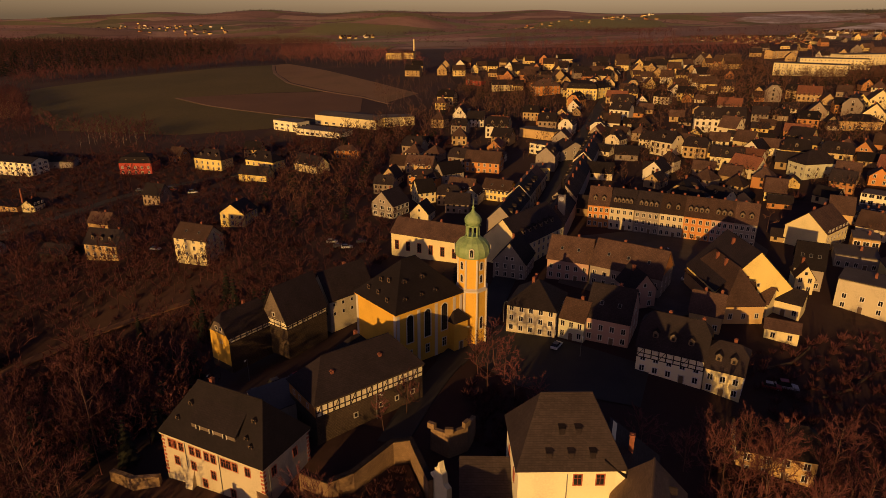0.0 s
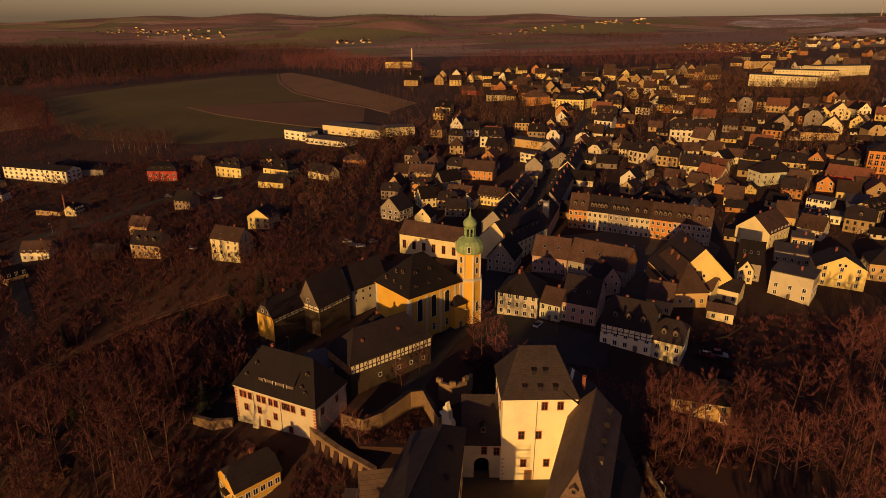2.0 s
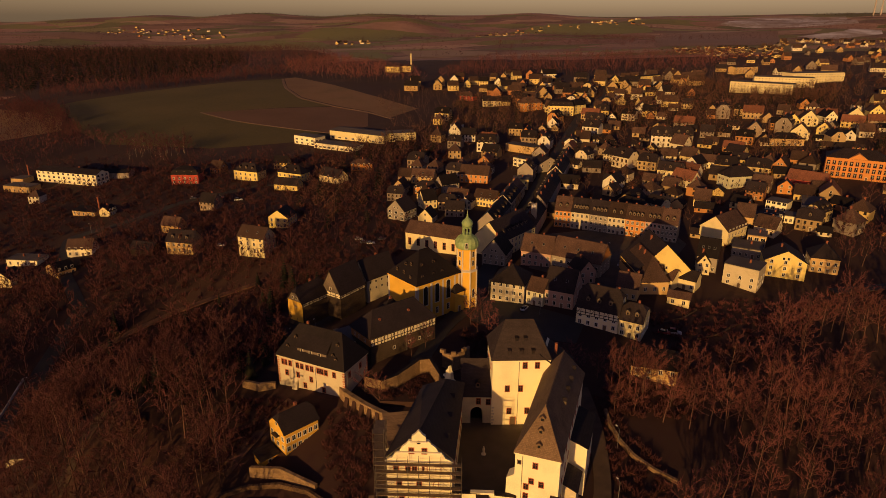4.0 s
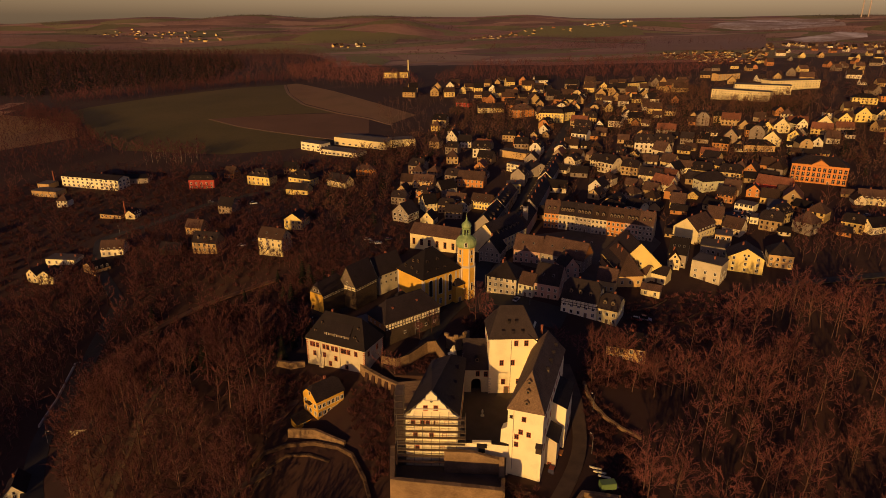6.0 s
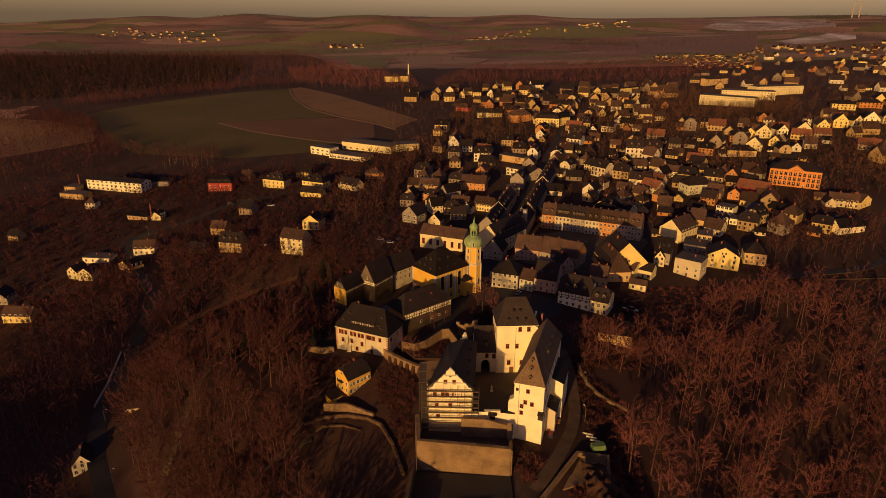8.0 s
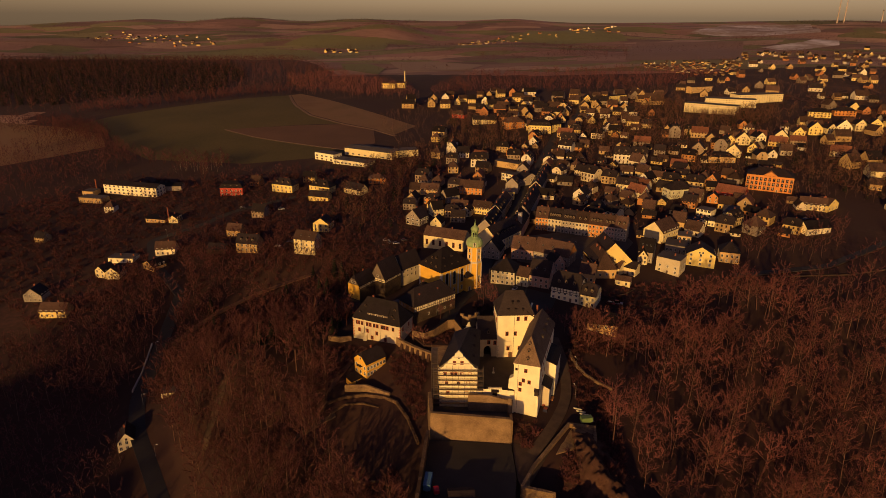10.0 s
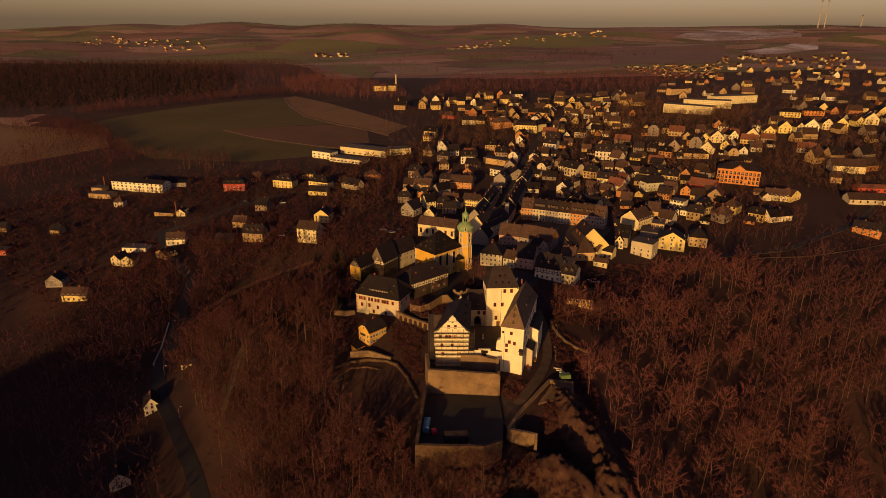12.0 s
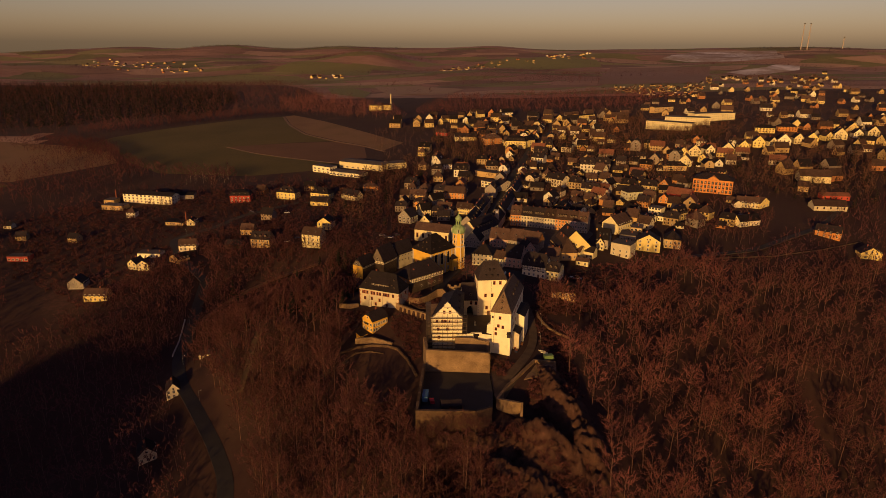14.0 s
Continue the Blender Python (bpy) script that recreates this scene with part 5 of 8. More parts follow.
KEPT_CLEAR = [(0, -16, 42), (20, -20, 24), (-12, -60, 25), (5, 30, 24), (-22, 70, 24), (-4, 78, 10), (-30, 42, 20), (-50, 24, 17), (-54, 2, 9), (-60, 76, 18), (-45, 93, 12), (-46, 40, 12), (43, 55, 16), (14, 62, 22), (62, 20, 1), (28, -38, 12), (26, -60, 12), (-52, -34, 17), (-45, -46, 13), (-59, -22, 11), (-66, 4, 6), (216, 222, 13), (211, 204, 15)]
ROADS = [((-182, 110), (-171, 24)), ((-171, 24), (-160, 0)), ((-160, 0), (-128, -46)), ((-128, -46), (-106, -120)), ((-106, -120), (-120, -260)), ((-182, 110), (-235, 190)), ((-235, 190), (-150, 265)), ((-2, 92), (21, 184)), ((21, 184), (56, 315)), ((56, 315), (94, 448)), ((94, 448), (140, 560)), ((330, 205), (200, 108)), ((200, 108), (140, 96)), ((28, 22), (28, -12)), ((28, -12), (12, -50)), ((-104, 126), (-138, 112)), ((-138, 112), (-170, 66))]


def clear_of_things(x, y, pad=2.0):
    for cx, cy, r in KEPT_CLEAR:
        if (x - cx) ** 2 + (y - cy) ** 2 < (r + pad * 0.5) ** 2:
            return False
    for (ax, ay), (bx, by) in ROADS:
        t = max(0, min(1, ((x - ax) * (bx - ax) + (y - ay) * (by - ay)) / ((bx - ax) ** 2 + (by - ay) ** 2)))
        if math.hypot(x - ax - t * (bx - ax), y - ay - t * (by - ay)) < 4.0 + pad:
            return False
    for cx, cy, r in HOUSE_SPOTS:
        if abs(x - cx) < r + pad and abs(y - cy) < r + pad:
            return False
    return True


def inside(x, y, poly):
    c = False
    for (ax, ay), (bx, by) in zip(poly, poly[1:] + poly[:1]):
        if (ay > y) != (by > y) and x < (bx - ax) * (y - ay) / (by - ay) + ax:
            c = not c
    return c

# ---- the town ----
house("cream parish hall with tall windows and a brown roof", -21.6, 142.5, -22, 27.1, 12.0, 8.2, 4.2, CREAM, BROWN_ROOF, "gable", z=-1.8, win="long", front=(1, 6), first=2.2, left=(1, 3), chimneys=1, door=None)
house("large cream gabled town house on the narrow street", 11.2, 140.5, 54, 28.0, 15.6, 9, 7.5, CREAM, SLATE, "gable", z=-0.5, left=None, front=(3, 9), dormers=6, gable=0, chimneys=2)
house("dark-roofed house behind the church tower", 6.7, 122.8, 72, 12.0, 10.7, 6, 6.5, GREY, SLATE, "gable", z=-0.5, left=(2, 4), front=(2, 4), gable=2)
house("yellow house with a brown roof and skylights", 4.4, 207.6, -25, 13.1, 9.0, 5.2, 4, YELLOW, BROWN_ROOF, "gable", z=1.2, front=(2, 7), skylights=2, chimneys=1)
house("small house with a white gable", -6.9, 203.2, 70, 9.0, 7.0, 5, 2.6, OFFWHITE, BROWN_ROOF, "gable", z=0.7, left=(2, 3), win="white", front=(2, 2))
house("orange house with a red gable", -12.2, 213.9, -17, 12.2, 8.0, 4.6, 4, ORANGE, BROWN_ROOF, "gable", z=0.8, front=(2, 4), chimneys=1)
house("orange gabled house with two chimneys", -2.0, 256.9, -16, 18.5, 10.0, 6, 5, ORANGE, BROWN_ROOF, "gable", z=2.6, front=(2, 6), right=(2, 3), gable=2, chimneys=2)
house("grey house with a dark slate roof", -19.9, 237.6, 36, 12.3, 9.0, 5.5, 5, GREY, SLATE, "gable", z=1.4, front=(2, 4))
house("ochre house with a brown roof and solar panel", -35.4, 258.2, -14, 14.5, 9.0, 5, 4.2, OCHRE, BROWN_ROOF, "gable", z=1.2, front=(2, 5), skylights=1)
house("orange house with a dark hipped roof", -31.4, 233.1, -18, 16.0, 8.0, 5, 3, ORANGE, SLATE, "hip", z=0.7, front=(2, 5))
house("yellow gabled house with slate roof", -29.8, 205.5, 25, 8.0, 9.0, 5.5, 5, CREAM, SLATE, "gable", z=0.1, front=(2, 3), left=(2, 3), gable=1)
house("grey stone house with painted gable", -42.8, 187.9, 59, 11.0, 11.6, 6, 5.5, GREY, SLATE, "gable", z=-1.1, left=(2, 3), win="wide", gable=2, front=(2, 4))
house("small cream house with a steep gable", -28.2, 180.2, 73, 8.0, 8.0, 4, 4.2, CREAM, SLATE, "gable", z=-0.7, left=(1, 1), gable=1, front=(1, 3))
house("ochre flat-roofed storage hall", 34.2, 331.2, -38, 25.2, 10.0, 5.5, 0.3, OCHRE, FLAT_ROOF, "flat", z=7.4, front=None, chimneys=0, door=None)
house("white flat-roofed house on the slope", 32.9, 289.9, -43, 15.1, 9.0, 6, 0.3, WHITE, FLAT_ROOF, "flat", z=5.5, front=(2, 4), win="wide", chimneys=0)
house("white low house extension on the slope", 34.6, 276.4, -12, 13.7, 8.0, 3.6, 0.3, WHITE, FLAT_ROOF, "flat", z=5.1, front=(1, 4), chimneys=0, door=None)
house("grey gabled house above the street", 44.8, 279.0, 112, 13.0, 16.5, 5.5, 4.5, GREY, SLATE, "gable", z=5.7, left=(2, 3), gable=1, front=(2, 4))
house("yellow flat-roofed house by the street", 25.7, 239.6, -6, 9.5, 9.0, 6.5, 0.3, YELLOW, FLAT_ROOF, "flat", z=3.1, front=(2, 3), chimneys=1)
house("orange three-storey market house in a closed row", 43.0, 171.9, -15, 8.2, 12.0, 8.8, 6.2, ORANGE, BROWN_ROOF, "gable", z=1.9, front=(3, 4), dormers=2, chimneys=2, over=0.15, group="houses along the market")
house("white three-storey market house in a closed row", 51.7, 168.0, -22, 9.2, 12.0, 8.8, 6.2, OFFWHITE, SLATE, "gable", z=2.1, front=(3, 4), dormers=5, chimneys=2, over=0.15, group="houses along the market")
house("grey three-storey market house in a closed row", 60.3, 163.0, -25, 9.2, 12.0, 8.8, 6.2, GREY, SLATE, "gable", z=2.4, front=(3, 4), dormers=4, chimneys=2, over=0.15, group="houses along the market")
house("pale three-storey market house in a closed row", 67.9, 159.0, -22, 8.4, 12.0, 8.8, 6.2, OFFWHITE, BROWN_ROOF, "gable", z=2.6, front=(3, 4), dormers=2, chimneys=2, over=0.15, group="houses along the market")
house("orange and pink three-storey market house in a closed row", 76.0, 155.1, -23, 9.3, 12.0, 8.8, 6.2, ORANGE, BROWN_ROOF, "gable", z=2.7, front=(3, 4), dormers=4, chimneys=2, over=0.15, group="houses along the market")
house("pink three-storey market house in a closed row", 83.9, 151.3, -27, 7.4, 12.0, 8.8, 6.2, PINK, BROWN_ROOF, "gable", z=2.8, front=(3, 4), dormers=3, chimneys=2, over=0.15, group="houses along the market")
house("grey-brown three-storey market house in a closed row", 90.3, 148.3, -23, 7.4, 12.0, 8.8, 6.2, GREY, BROWN_ROOF, "gable", z=2.8, front=(3, 4), dormers=2, chimneys=2, over=0.15, group="houses along the market")
house("brown-roofed house below the market", 25.0, 119.8, -20, 13.1, 12.0, 7, 6, PINK, BROWN_ROOF, "gable", z=0.6, front=(2, 5), skylights=2)
house("brown-roofed market house with an orange gable", 41.7, 110.4, -31, 21.4, 13.0, 7, 6.5, GREY, BROWN_ROOF, "gable", z=1.2, front=(2, 7), right=(2, 3), gable_wall=ORANGE, skylights=3, chimneys=2)
house("white house with three rows of windows facing the square", 10.7, 83.7, 71, 13.0, 13.0, 8.2, 5.5, OFFWHITE, SLATE, "hip", z=0.1, left=(3, 5), front=(3, 5), chimneys=2, win="white")
house("small pale green house with a brown roof", 20.9, 78.7, -29, 6.8, 9.0, 5.6, 4.2, GREEN_GREY, BROWN_ROOF, "gable", z=0.5, front=(2, 3), over=0.15)
house("pink house with a large dark roof", 30.0, 79.3, -23, 11.3, 14.0, 6.6, 7, PINK, SLATE, "gable", z=0.6, front=(2, 4), right=(2, 3), gable=2, over=0.15, skylights=2)
house("dim gabled house behind the pink house", 40.3, 97.7, 107, 9.0, 7.4, 6, 4.5, PINK, SLATE, "gable", z=1.3, left=(2, 2), gable=1)
fach = house("white half-timbered town house facing the castle", 41.2, 62.6, -26, 14.8, 11.0, 7.4, 6.8, WHITE, SLATE, "half", z=-0.1, front=(2, 5), win="white", name="timbered_house", right=None, chimneys=2, dormers=3)
house("pale stone house with dormers facing the castle", 51.8, 57.5, -28, 7.9, 11.0, 6.6, 4.5, CREAM, SLATE, "half", z=-0.9, front=(2, 3), right=(2, 4), win="white", dormers=2, chimneys=1)
house("cream house below the white gable", 93.3, 110.7, 75, 8.0, 5.1, 5.5, 3.5, CREAM, BROWN_ROOF, "gable", z=1.2, left=(2, 2), front=(2, 2), gable=1)
house("cream garden house with slate roof", 82.0, 95.0, -37, 8.6, 7.0, 4.6, 3, CREAM, SLATE, "gable", z=0.7, front=(1, 3), left=(1, 1), chimneys=0)
house("pale low house with a brown roof", 75.0, 94.8, -44, 5.8, 8.0, 4.5, 3.4, CREAM, BROWN_ROOF, "gable", z=1.0, front=(1, 3), chimneys=1)
house("cream garden shed below the houses", 74.6, 80.7, -24, 8.0, 6.0, 3.4, 1.6, CREAM, BROWN_ROOF, "gable", z=-0.1, front=(1, 2), chimneys=0, door=None)
house("cream gabled house with many windows", 115.5, 149.0, 42, 18.1, 14.0, 7, 6, CREAM, BROWN_ROOF, "gable", z=3.2, front=(3, 6), left=(1, 1), chimneys=2)
house("white box-shaped house with a flat roof", 106.6, 100.8, -37, 13.3, 11.0, 9, 0.4, OFFWHITE, FLAT_ROOF, "flat", z=-0.0, front=(2, 3), right=(2, 3), chimneys=1, win="white")
house("yellow three-storey gabled house with a balcony", 127.2, 112.1, 73, 12.0, 15.9, 7.6, 4.6, YELLOW, SLATE, "gable", z=0.4, left=(3, 3), front=(3, 4), gable=2, win="white")
house("ochre hipped house beside the yellow house", 146.1, 116.9, -17, 11.0, 11.0, 7, 5, OCHRE, SLATE, "hip", z=0.8, front=(2, 4), left=(2, 3))
house("white stepped house with a flat roof", 158.8, 187.9, -42, 10.4, 9.0, 5, 0.3, WHITE, FLAT_ROOF, "flat", z=6.8, front=(2, 4), chimneys=0, win="wide")
house("white house with small windows", 148.3, 171.2, -23, 9.3, 8.0, 4.6, 0.3, WHITE, SLATE, "flat", z=5.3, front=(2, 4), chimneys=1)
house("white low flat-roofed house", 158.3, 169.8, -28, 7.9, 9.0, 3.8, 0.3, WHITE, FLAT_ROOF, "flat", z=5.6, front=(1, 4), chimneys=0)
house("little orange house with a gable", 173.7, 214.0, 65, 7.0, 8.0, 4.5, 3.6, ORANGE, SLATE, "gable", z=9.1, left=(2, 2), front=(1, 2))
house("yellow house with a brown tiled roof", 122.4, 198.6, -25, 8.0, 10.0, 4.4, 5, YELLOW, BROWN_ROOF, "gable", z=5.6, front=(1, 5), chimneys=1)
house("ochre terraced house with balconies", 128.1, 140.7, -25, 8.0, 9.0, 6, 0.4, OCHRE, FLAT_ROOF, "flat", z=2.8, front=(2, 3), chimneys=1, win="wide")
house("dark flat-roofed workshop in a yard", 120.0, 131.0, -24, 12.5, 12.0, 4.4, 0.4, GREY, FLAT_ROOF, "flat", z=2.0, front=(1, 5), chimneys=1)
house("ochre brown-roofed yard house in the town", 67.7, 92.0, -34, 5.5, 9.0, 5.6, 5, OCHRE, BROWN_ROOF, "gable", z=1.0, front=(1, 2), chimneys=1)
house("brown-roofed back house with chimneys", 56.4, 85.0, -25, 8.0, 9.0, 5.2, 4.5, OCHRE, BROWN_ROOF, "gable", z=0.9, front=(1, 3), chimneys=2)
house("large slate-roofed barn house", 97.1, 115.6, -25, 8.0, 12.0, 7, 6.5, GREY, SLATE, "gable", z=1.3, front=(1, 3), chimneys=0, skylights=3)
house("long brown roof house on the east lane", 133.1, 167.3, -25, 8.0, 11.0, 6, 5.5, OCHRE, BROWN_ROOF, "gable", z=4.4, front=(1, 3), chimneys=1)
school = house("large orange school building with a dark hipped roof", 226.0, 240.3, -27, 32.4, 16.0, 12.5, 4.4, ORANGE, SLATE, "hip", z=12.6, name="school", category="school", front=(3, 11), left=(3, 5), right=(3, 4), win="hall", first=1.4, storey=3.4, chimneys=4)
house("long cream apartment block with rows of windows", 289.9, 528.0, -34, 58.0, 17.0, 10.5, 0.4, CREAM, FLAT_ROOF, "flat", z=31.1, name="apartment_block", category="apartment block", front=(4, 18), right=None, win="block", first=1.0, storey=2.5, chimneys=0, group="apartment blocks on the hill")
house("long cream apartment block with rows of windows", 324.5, 559.6, -18, 57.3, 17.0, 10.5, 0.4, CREAM, FLAT_ROOF, "flat", z=34.0, name="apartment_block", category="apartment block", front=(4, 18), right=None, win="block", first=1.0, storey=2.5, chimneys=0, group="apartment blocks on the hill")
house("long cream apartment block with rows of windows", 369.3, 588.0, 15, 65.4, 17.0, 10.5, 0.4, CREAM, FLAT_ROOF, "flat", z=36.7, name="apartment_block", category="apartment block", front=(4, 18), right=None, win="block", first=1.0, storey=2.5, chimneys=0, group="apartment blocks on the hill")
house("ochre apartment block on the hill", 336.7, 695.4, 27, 40.5, 10.0, 8, 1, OCHRE, BROWN_ROOF, "gable", z=37.3, front=(3, 7), chimneys=0, win="white")
house("yellow striped apartment block on the hill", 201.5, 634.0, 36, 35.6, 10.0, 9, 1, YELLOW, BROWN_ROOF, "gable", z=29.8, front=(3, 5), left=(3, 3), chimneys=0, win="white")
house("long cream house with a brown roof east of the school", 237.0, 196.9, -22, 16.9, 9.0, 4.8, 4, CREAM, BROWN_ROOF, "gable", z=9.8, front=(2, 6), chimneys=2)
house("yellow gabled house near the school", 246.6, 196.3, 124, 9.0, 14.5, 4.6, 4, YELLOW, BROWN_ROOF, "gable", z=10.0, left=(1, 3), gable=1)
house("white gabled house with a balcony above the school", 237.2, 333.5, 60, 11.0, 12.2, 6, 6, CREAM, BROWN_ROOF, "gable", z=19.0, left=(2, 3), gable=1, front=(2, 3))
house("yellow gabled house above the school", 259.7, 343.6, 54, 9.0, 9.3, 5, 4.5, YELLOW, BROWN_ROOF, "gable", z=20.8, left=(2, 2), gable=1)
house("brown brick hall with rounded roof", 219.3, 318.0, -8, 22.5, 11.0, 5.5, 3.4, OCHRE, SLATE, "hip", z=17.3, front=(1, 6), chimneys=0)
house("white modern hall with a long grey roof", 174.8, 184.9, -25, 9.8, 16.0, 5, 1.2, WHITE, FLAT_ROOF, "shed", z=6.9, front=(1, 4), right=None, chimneys=0, win="wide")
house("white stepped house beside the modern hall", 143.0, 168.8, -25, 8.0, 8.0, 5, 0.3, WHITE, SLATE, "flat", z=5.0, front=(2, 3), chimneys=1)
house("white villa with a half-timbered gable in the park", 216.8, 156.0, 16, 18.7, 9.0, 4.6, 4, WHITE, SLATE, "gable", z=5.7, front=(1, 4), right=(1, 2), gable=1)
house("grey town villa with a hipped roof", 152.8, 230.6, 16, 18.5, 11.0, 7, 5, GREEN_GREY, SLATE, "hip", z=9.0, front=(2, 4), left=(2, 3), chimneys=1)
house("cream gabled villa in the centre", 118.7, 246.5, -28, 14.5, 9.0, 7, 4.5, CREAM, SLATE, "gable", z=7.9, front=(2, 5), chimneys=1, dormers=1)
house("white long house in the centre", 153.0, 269.1, -25, 17.8, 9.0, 4.5, 4, WHITE, BROWN_ROOF, "gable", z=11.0, front=(1, 5), chimneys=1)
house("dark red hall below the school", 191.8, 225.9, -39, 20.1, 12.0, 4.4, 4.5, RED, RED_ROOF, "gable", z=10.4, front=(1, 4), chimneys=0)
house("orange house at the edge of the wood", 269.6, 136.3, -40, 16.4, 9.0, 5, 4, ORANGE, SLATE, "gable", z=2.3, front=(2, 4), right=(1, 2), chimneys=2)
house("pale yellow gabled house at the edge of the wood", 280.9, 106.4, 79, 9.0, 13.5, 4.6, 4, YELLOW, SLATE, "gable", z=-4.0, left=(2, 2), gable=1)
house("long slate barn on the eastern slope", 304.9, 236.9, -25, 8.0, 12.0, 5, 4, OCHRE, BROWN_ROOF, "gable", z=14.6, front=(1, 3), chimneys=0)
house("orange brick villa with gables", 52.6, 495.7, 23, 22.6, 12.0, 8, 5, ORANGE, BROWN_ROOF, "hip", z=16.2, front=(3, 5), left=(3, 4), chimneys=2, dormers=2)
house("large ochre baroque house with a mansard roof", 79.3, 464.3, -10, 24.0, 14.0, 9.5, 6, YELLOW, SLATE, "mansard", z=15.9, front=(3, 8), right=(3, 4), chimneys=2, dormers=4)
house("ochre house with a mansard roof", 94.2, 470.2, 39, 15.0, 11.0, 8, 5, YELLOW, SLATE, "mansard", z=17.4, front=(3, 3), chimneys=1)
house("red brick house on the hill", -7.7, 566.4, -29, 16.8, 9.0, 5, 4, RED, BROWN_ROOF, "hip", z=16.9, front=(2, 3))
house("cream house with a slate roof", 16.5, 525.6, 4, 18.6, 9.0, 6, 4, CREAM, SLATE, "gable", z=15.9, front=(2, 5))
house("long white school-like building with three rows of windows", -294.6, 296.2, -14, 53.3, 12.0, 8.4, 2.4, WHITE, SLATE, "gable", z=-11.6, name="factory", category="building", front=(3, 12), right=(3, 3), win="wide", chimneys=1)
house("dark low wing beside the white building", -267.0, 305.0, 3, 22.5, 10.0, 4.6, 2, GREY, SLATE, "gable", z=-9.9, front=(1, 5), chimneys=0)
house("red villa with balconies under a mansard roof", -205.0, 286.5, 3, 18.9, 12.0, 7, 5, RED, SLATE, "mansard", z=-8.2, front=(2, 5), dormers=3, win="white", chimneys=1)
house("yellow villa with a central gable", -160.1, 286.5, -20, 20.0, 10.0, 7, 4.5, YELLOW, SLATE, "hip", z=-5.1, front=(2, 5), dormers=3, chimneys=1)
house("yellow house with a hipped slate roof", -126.2, 276.8, -23, 19.6, 10.0, 6.6, 4.5, YELLOW, SLATE, "hip", z=-3.3, front=(2, 5), right=(2, 3), dormers=2)
house("yellow low house with a dark gable roof", -124.2, 255.3, -15, 16.9, 8.0, 4, 3.8, YELLOW, SLATE, "gable", z=-3.8, front=(1, 3), left=(1, 2), gable=1)
house("white house with a brown roof beside the road", -213.6, 168.2, 7, 12.9, 9.0, 4.6, 4, WHITE, BROWN_ROOF, "gable", z=-18.0, front=(2, 4), left=(2, 2), gable=1)
house("cream gabled house beside its twin", -234.5, 138.1, 86, 9.0, 8.6, 5, 3.2, CREAM, SLATE, "gable", z=-23.6, left=(2, 2), gable=1)
house("cream gabled house, one of twins", -243.0, 141.1, 72, 9.0, 7.9, 5, 3.2, CREAM, SLATE, "gable", z=-23.9, left=(2, 2), gable=1)
house("white flat garage with vents", -240.3, 161.2, -4, 17.6, 9.0, 3.4, 0.3, WHITE, FLAT_ROOF, "flat", z=-21.4, front=(1, 4), chimneys=2, door=None)
house("small ochre house with a gable", -213.0, 146.4, 57, 9.0, 12.1, 3.6, 3, OCHRE, SLATE, "gable", z=-20.6, left=(1, 2), gable=1)
house("ochre villa with brown timber gable", -153.6, 160.5, -10, 14.9, 10.0, 6, 5, OCHRE, SLATE, "gable", z=-11.8, front=(2, 5), dormers=3, chimneys=2)
house("tall cream house with a balcony and brown roof", -112.7, 152.8, -18, 15.1, 10.0, 8, 4.5, CREAM, BROWN_ROOF, "gable", z=-8.0, front=(3, 4), right=(3, 3), gable=1, skylights=2)
house("yellow house with a dark roof", -108.3, 184.5, 80, 11.0, 11.4, 6, 4, YELLOW, SLATE, "gable", z=-5.2, left=(2, 3), front=(2, 4))
house("small yellow gabled workshop", -230.9, 226.2, 81, 7.0, 7.3, 3.8, 2.6, CREAM, SLATE, "gable", z=-14.4, left=(1, 1))
house("long low ochre shed", -246.0, 229.3, -12, 16.6, 7.0, 3, 1.4, OCHRE, SLATE, "shed", z=-15.2, front=(1, 5), chimneys=0)
house("brown house beside the lane", -172.1, 189.3, -11, 10.5, 8.0, 4.6, 4, OCHRE, BROWN_ROOF, "gable", z=-11.4, front=(1, 3))
house("low ochre industrial building", -321.0, 277.8, -11, 21.8, 10.0, 4.4, 0.3, OCHRE, FLAT_ROOF, "flat", z=-13.8, front=(1, 6), chimneys=0)
house("ochre industrial building behind", -332.1, 294.8, -8, 10.2, 10.0, 4.4, 0.3, OCHRE, FLAT_ROOF, "flat", z=-12.6, front=(1, 3), chimneys=0)
house("dark barn beside the wood", -175.2, 161.4, -9, 13.1, 8.0, 3.4, 3, TIMBER, SLATE, "gable", z=-14.3, front=None, chimneys=0, door=None)
house("cream house with a grey roof", -97.3, 268.9, -36, 18.8, 9.0, 4.8, 4.5, CREAM, SLATE, "gable", z=-1.7, front=(2, 3), left=(2, 2), gable=1)
house("orange house with a low hipped roof", -82.6, 297.5, 3, 14.5, 9.0, 5, 2.5, ORANGE, BROWN_ROOF, "hip", z=0.3, front=(2, 4))
house("white cube of the works", -140.4, 382.8, -32, 24.4, 12.0, 7, 0.3, WHITE, FLAT_ROOF, "flat", z=1.8, front=(2, 4), right=(2, 3), win="strip", chimneys=0)
house("long low white works building", -112.1, 363.0, -28, 39.8, 14.0, 4.2, 0.3, WHITE, FLAT_ROOF, "flat", z=1.8, front=(1, 9), win="strip", chimneys=0)
house("cream works hall with a low roof", -96.2, 393.7, -28, 56.5, 22.0, 7, 1.5, CREAM, FLAT_ROOF, "gable", z=4.1, front=(1, 8), win="strip", right=(1, 3), chimneys=0)
house("cream block of the works", -63.5, 387.2, 18, 21.8, 14.0, 6.5, 0.4, CREAM, FLAT_ROOF, "flat", z=5.6, front=(1, 3), win="strip", chimneys=0)
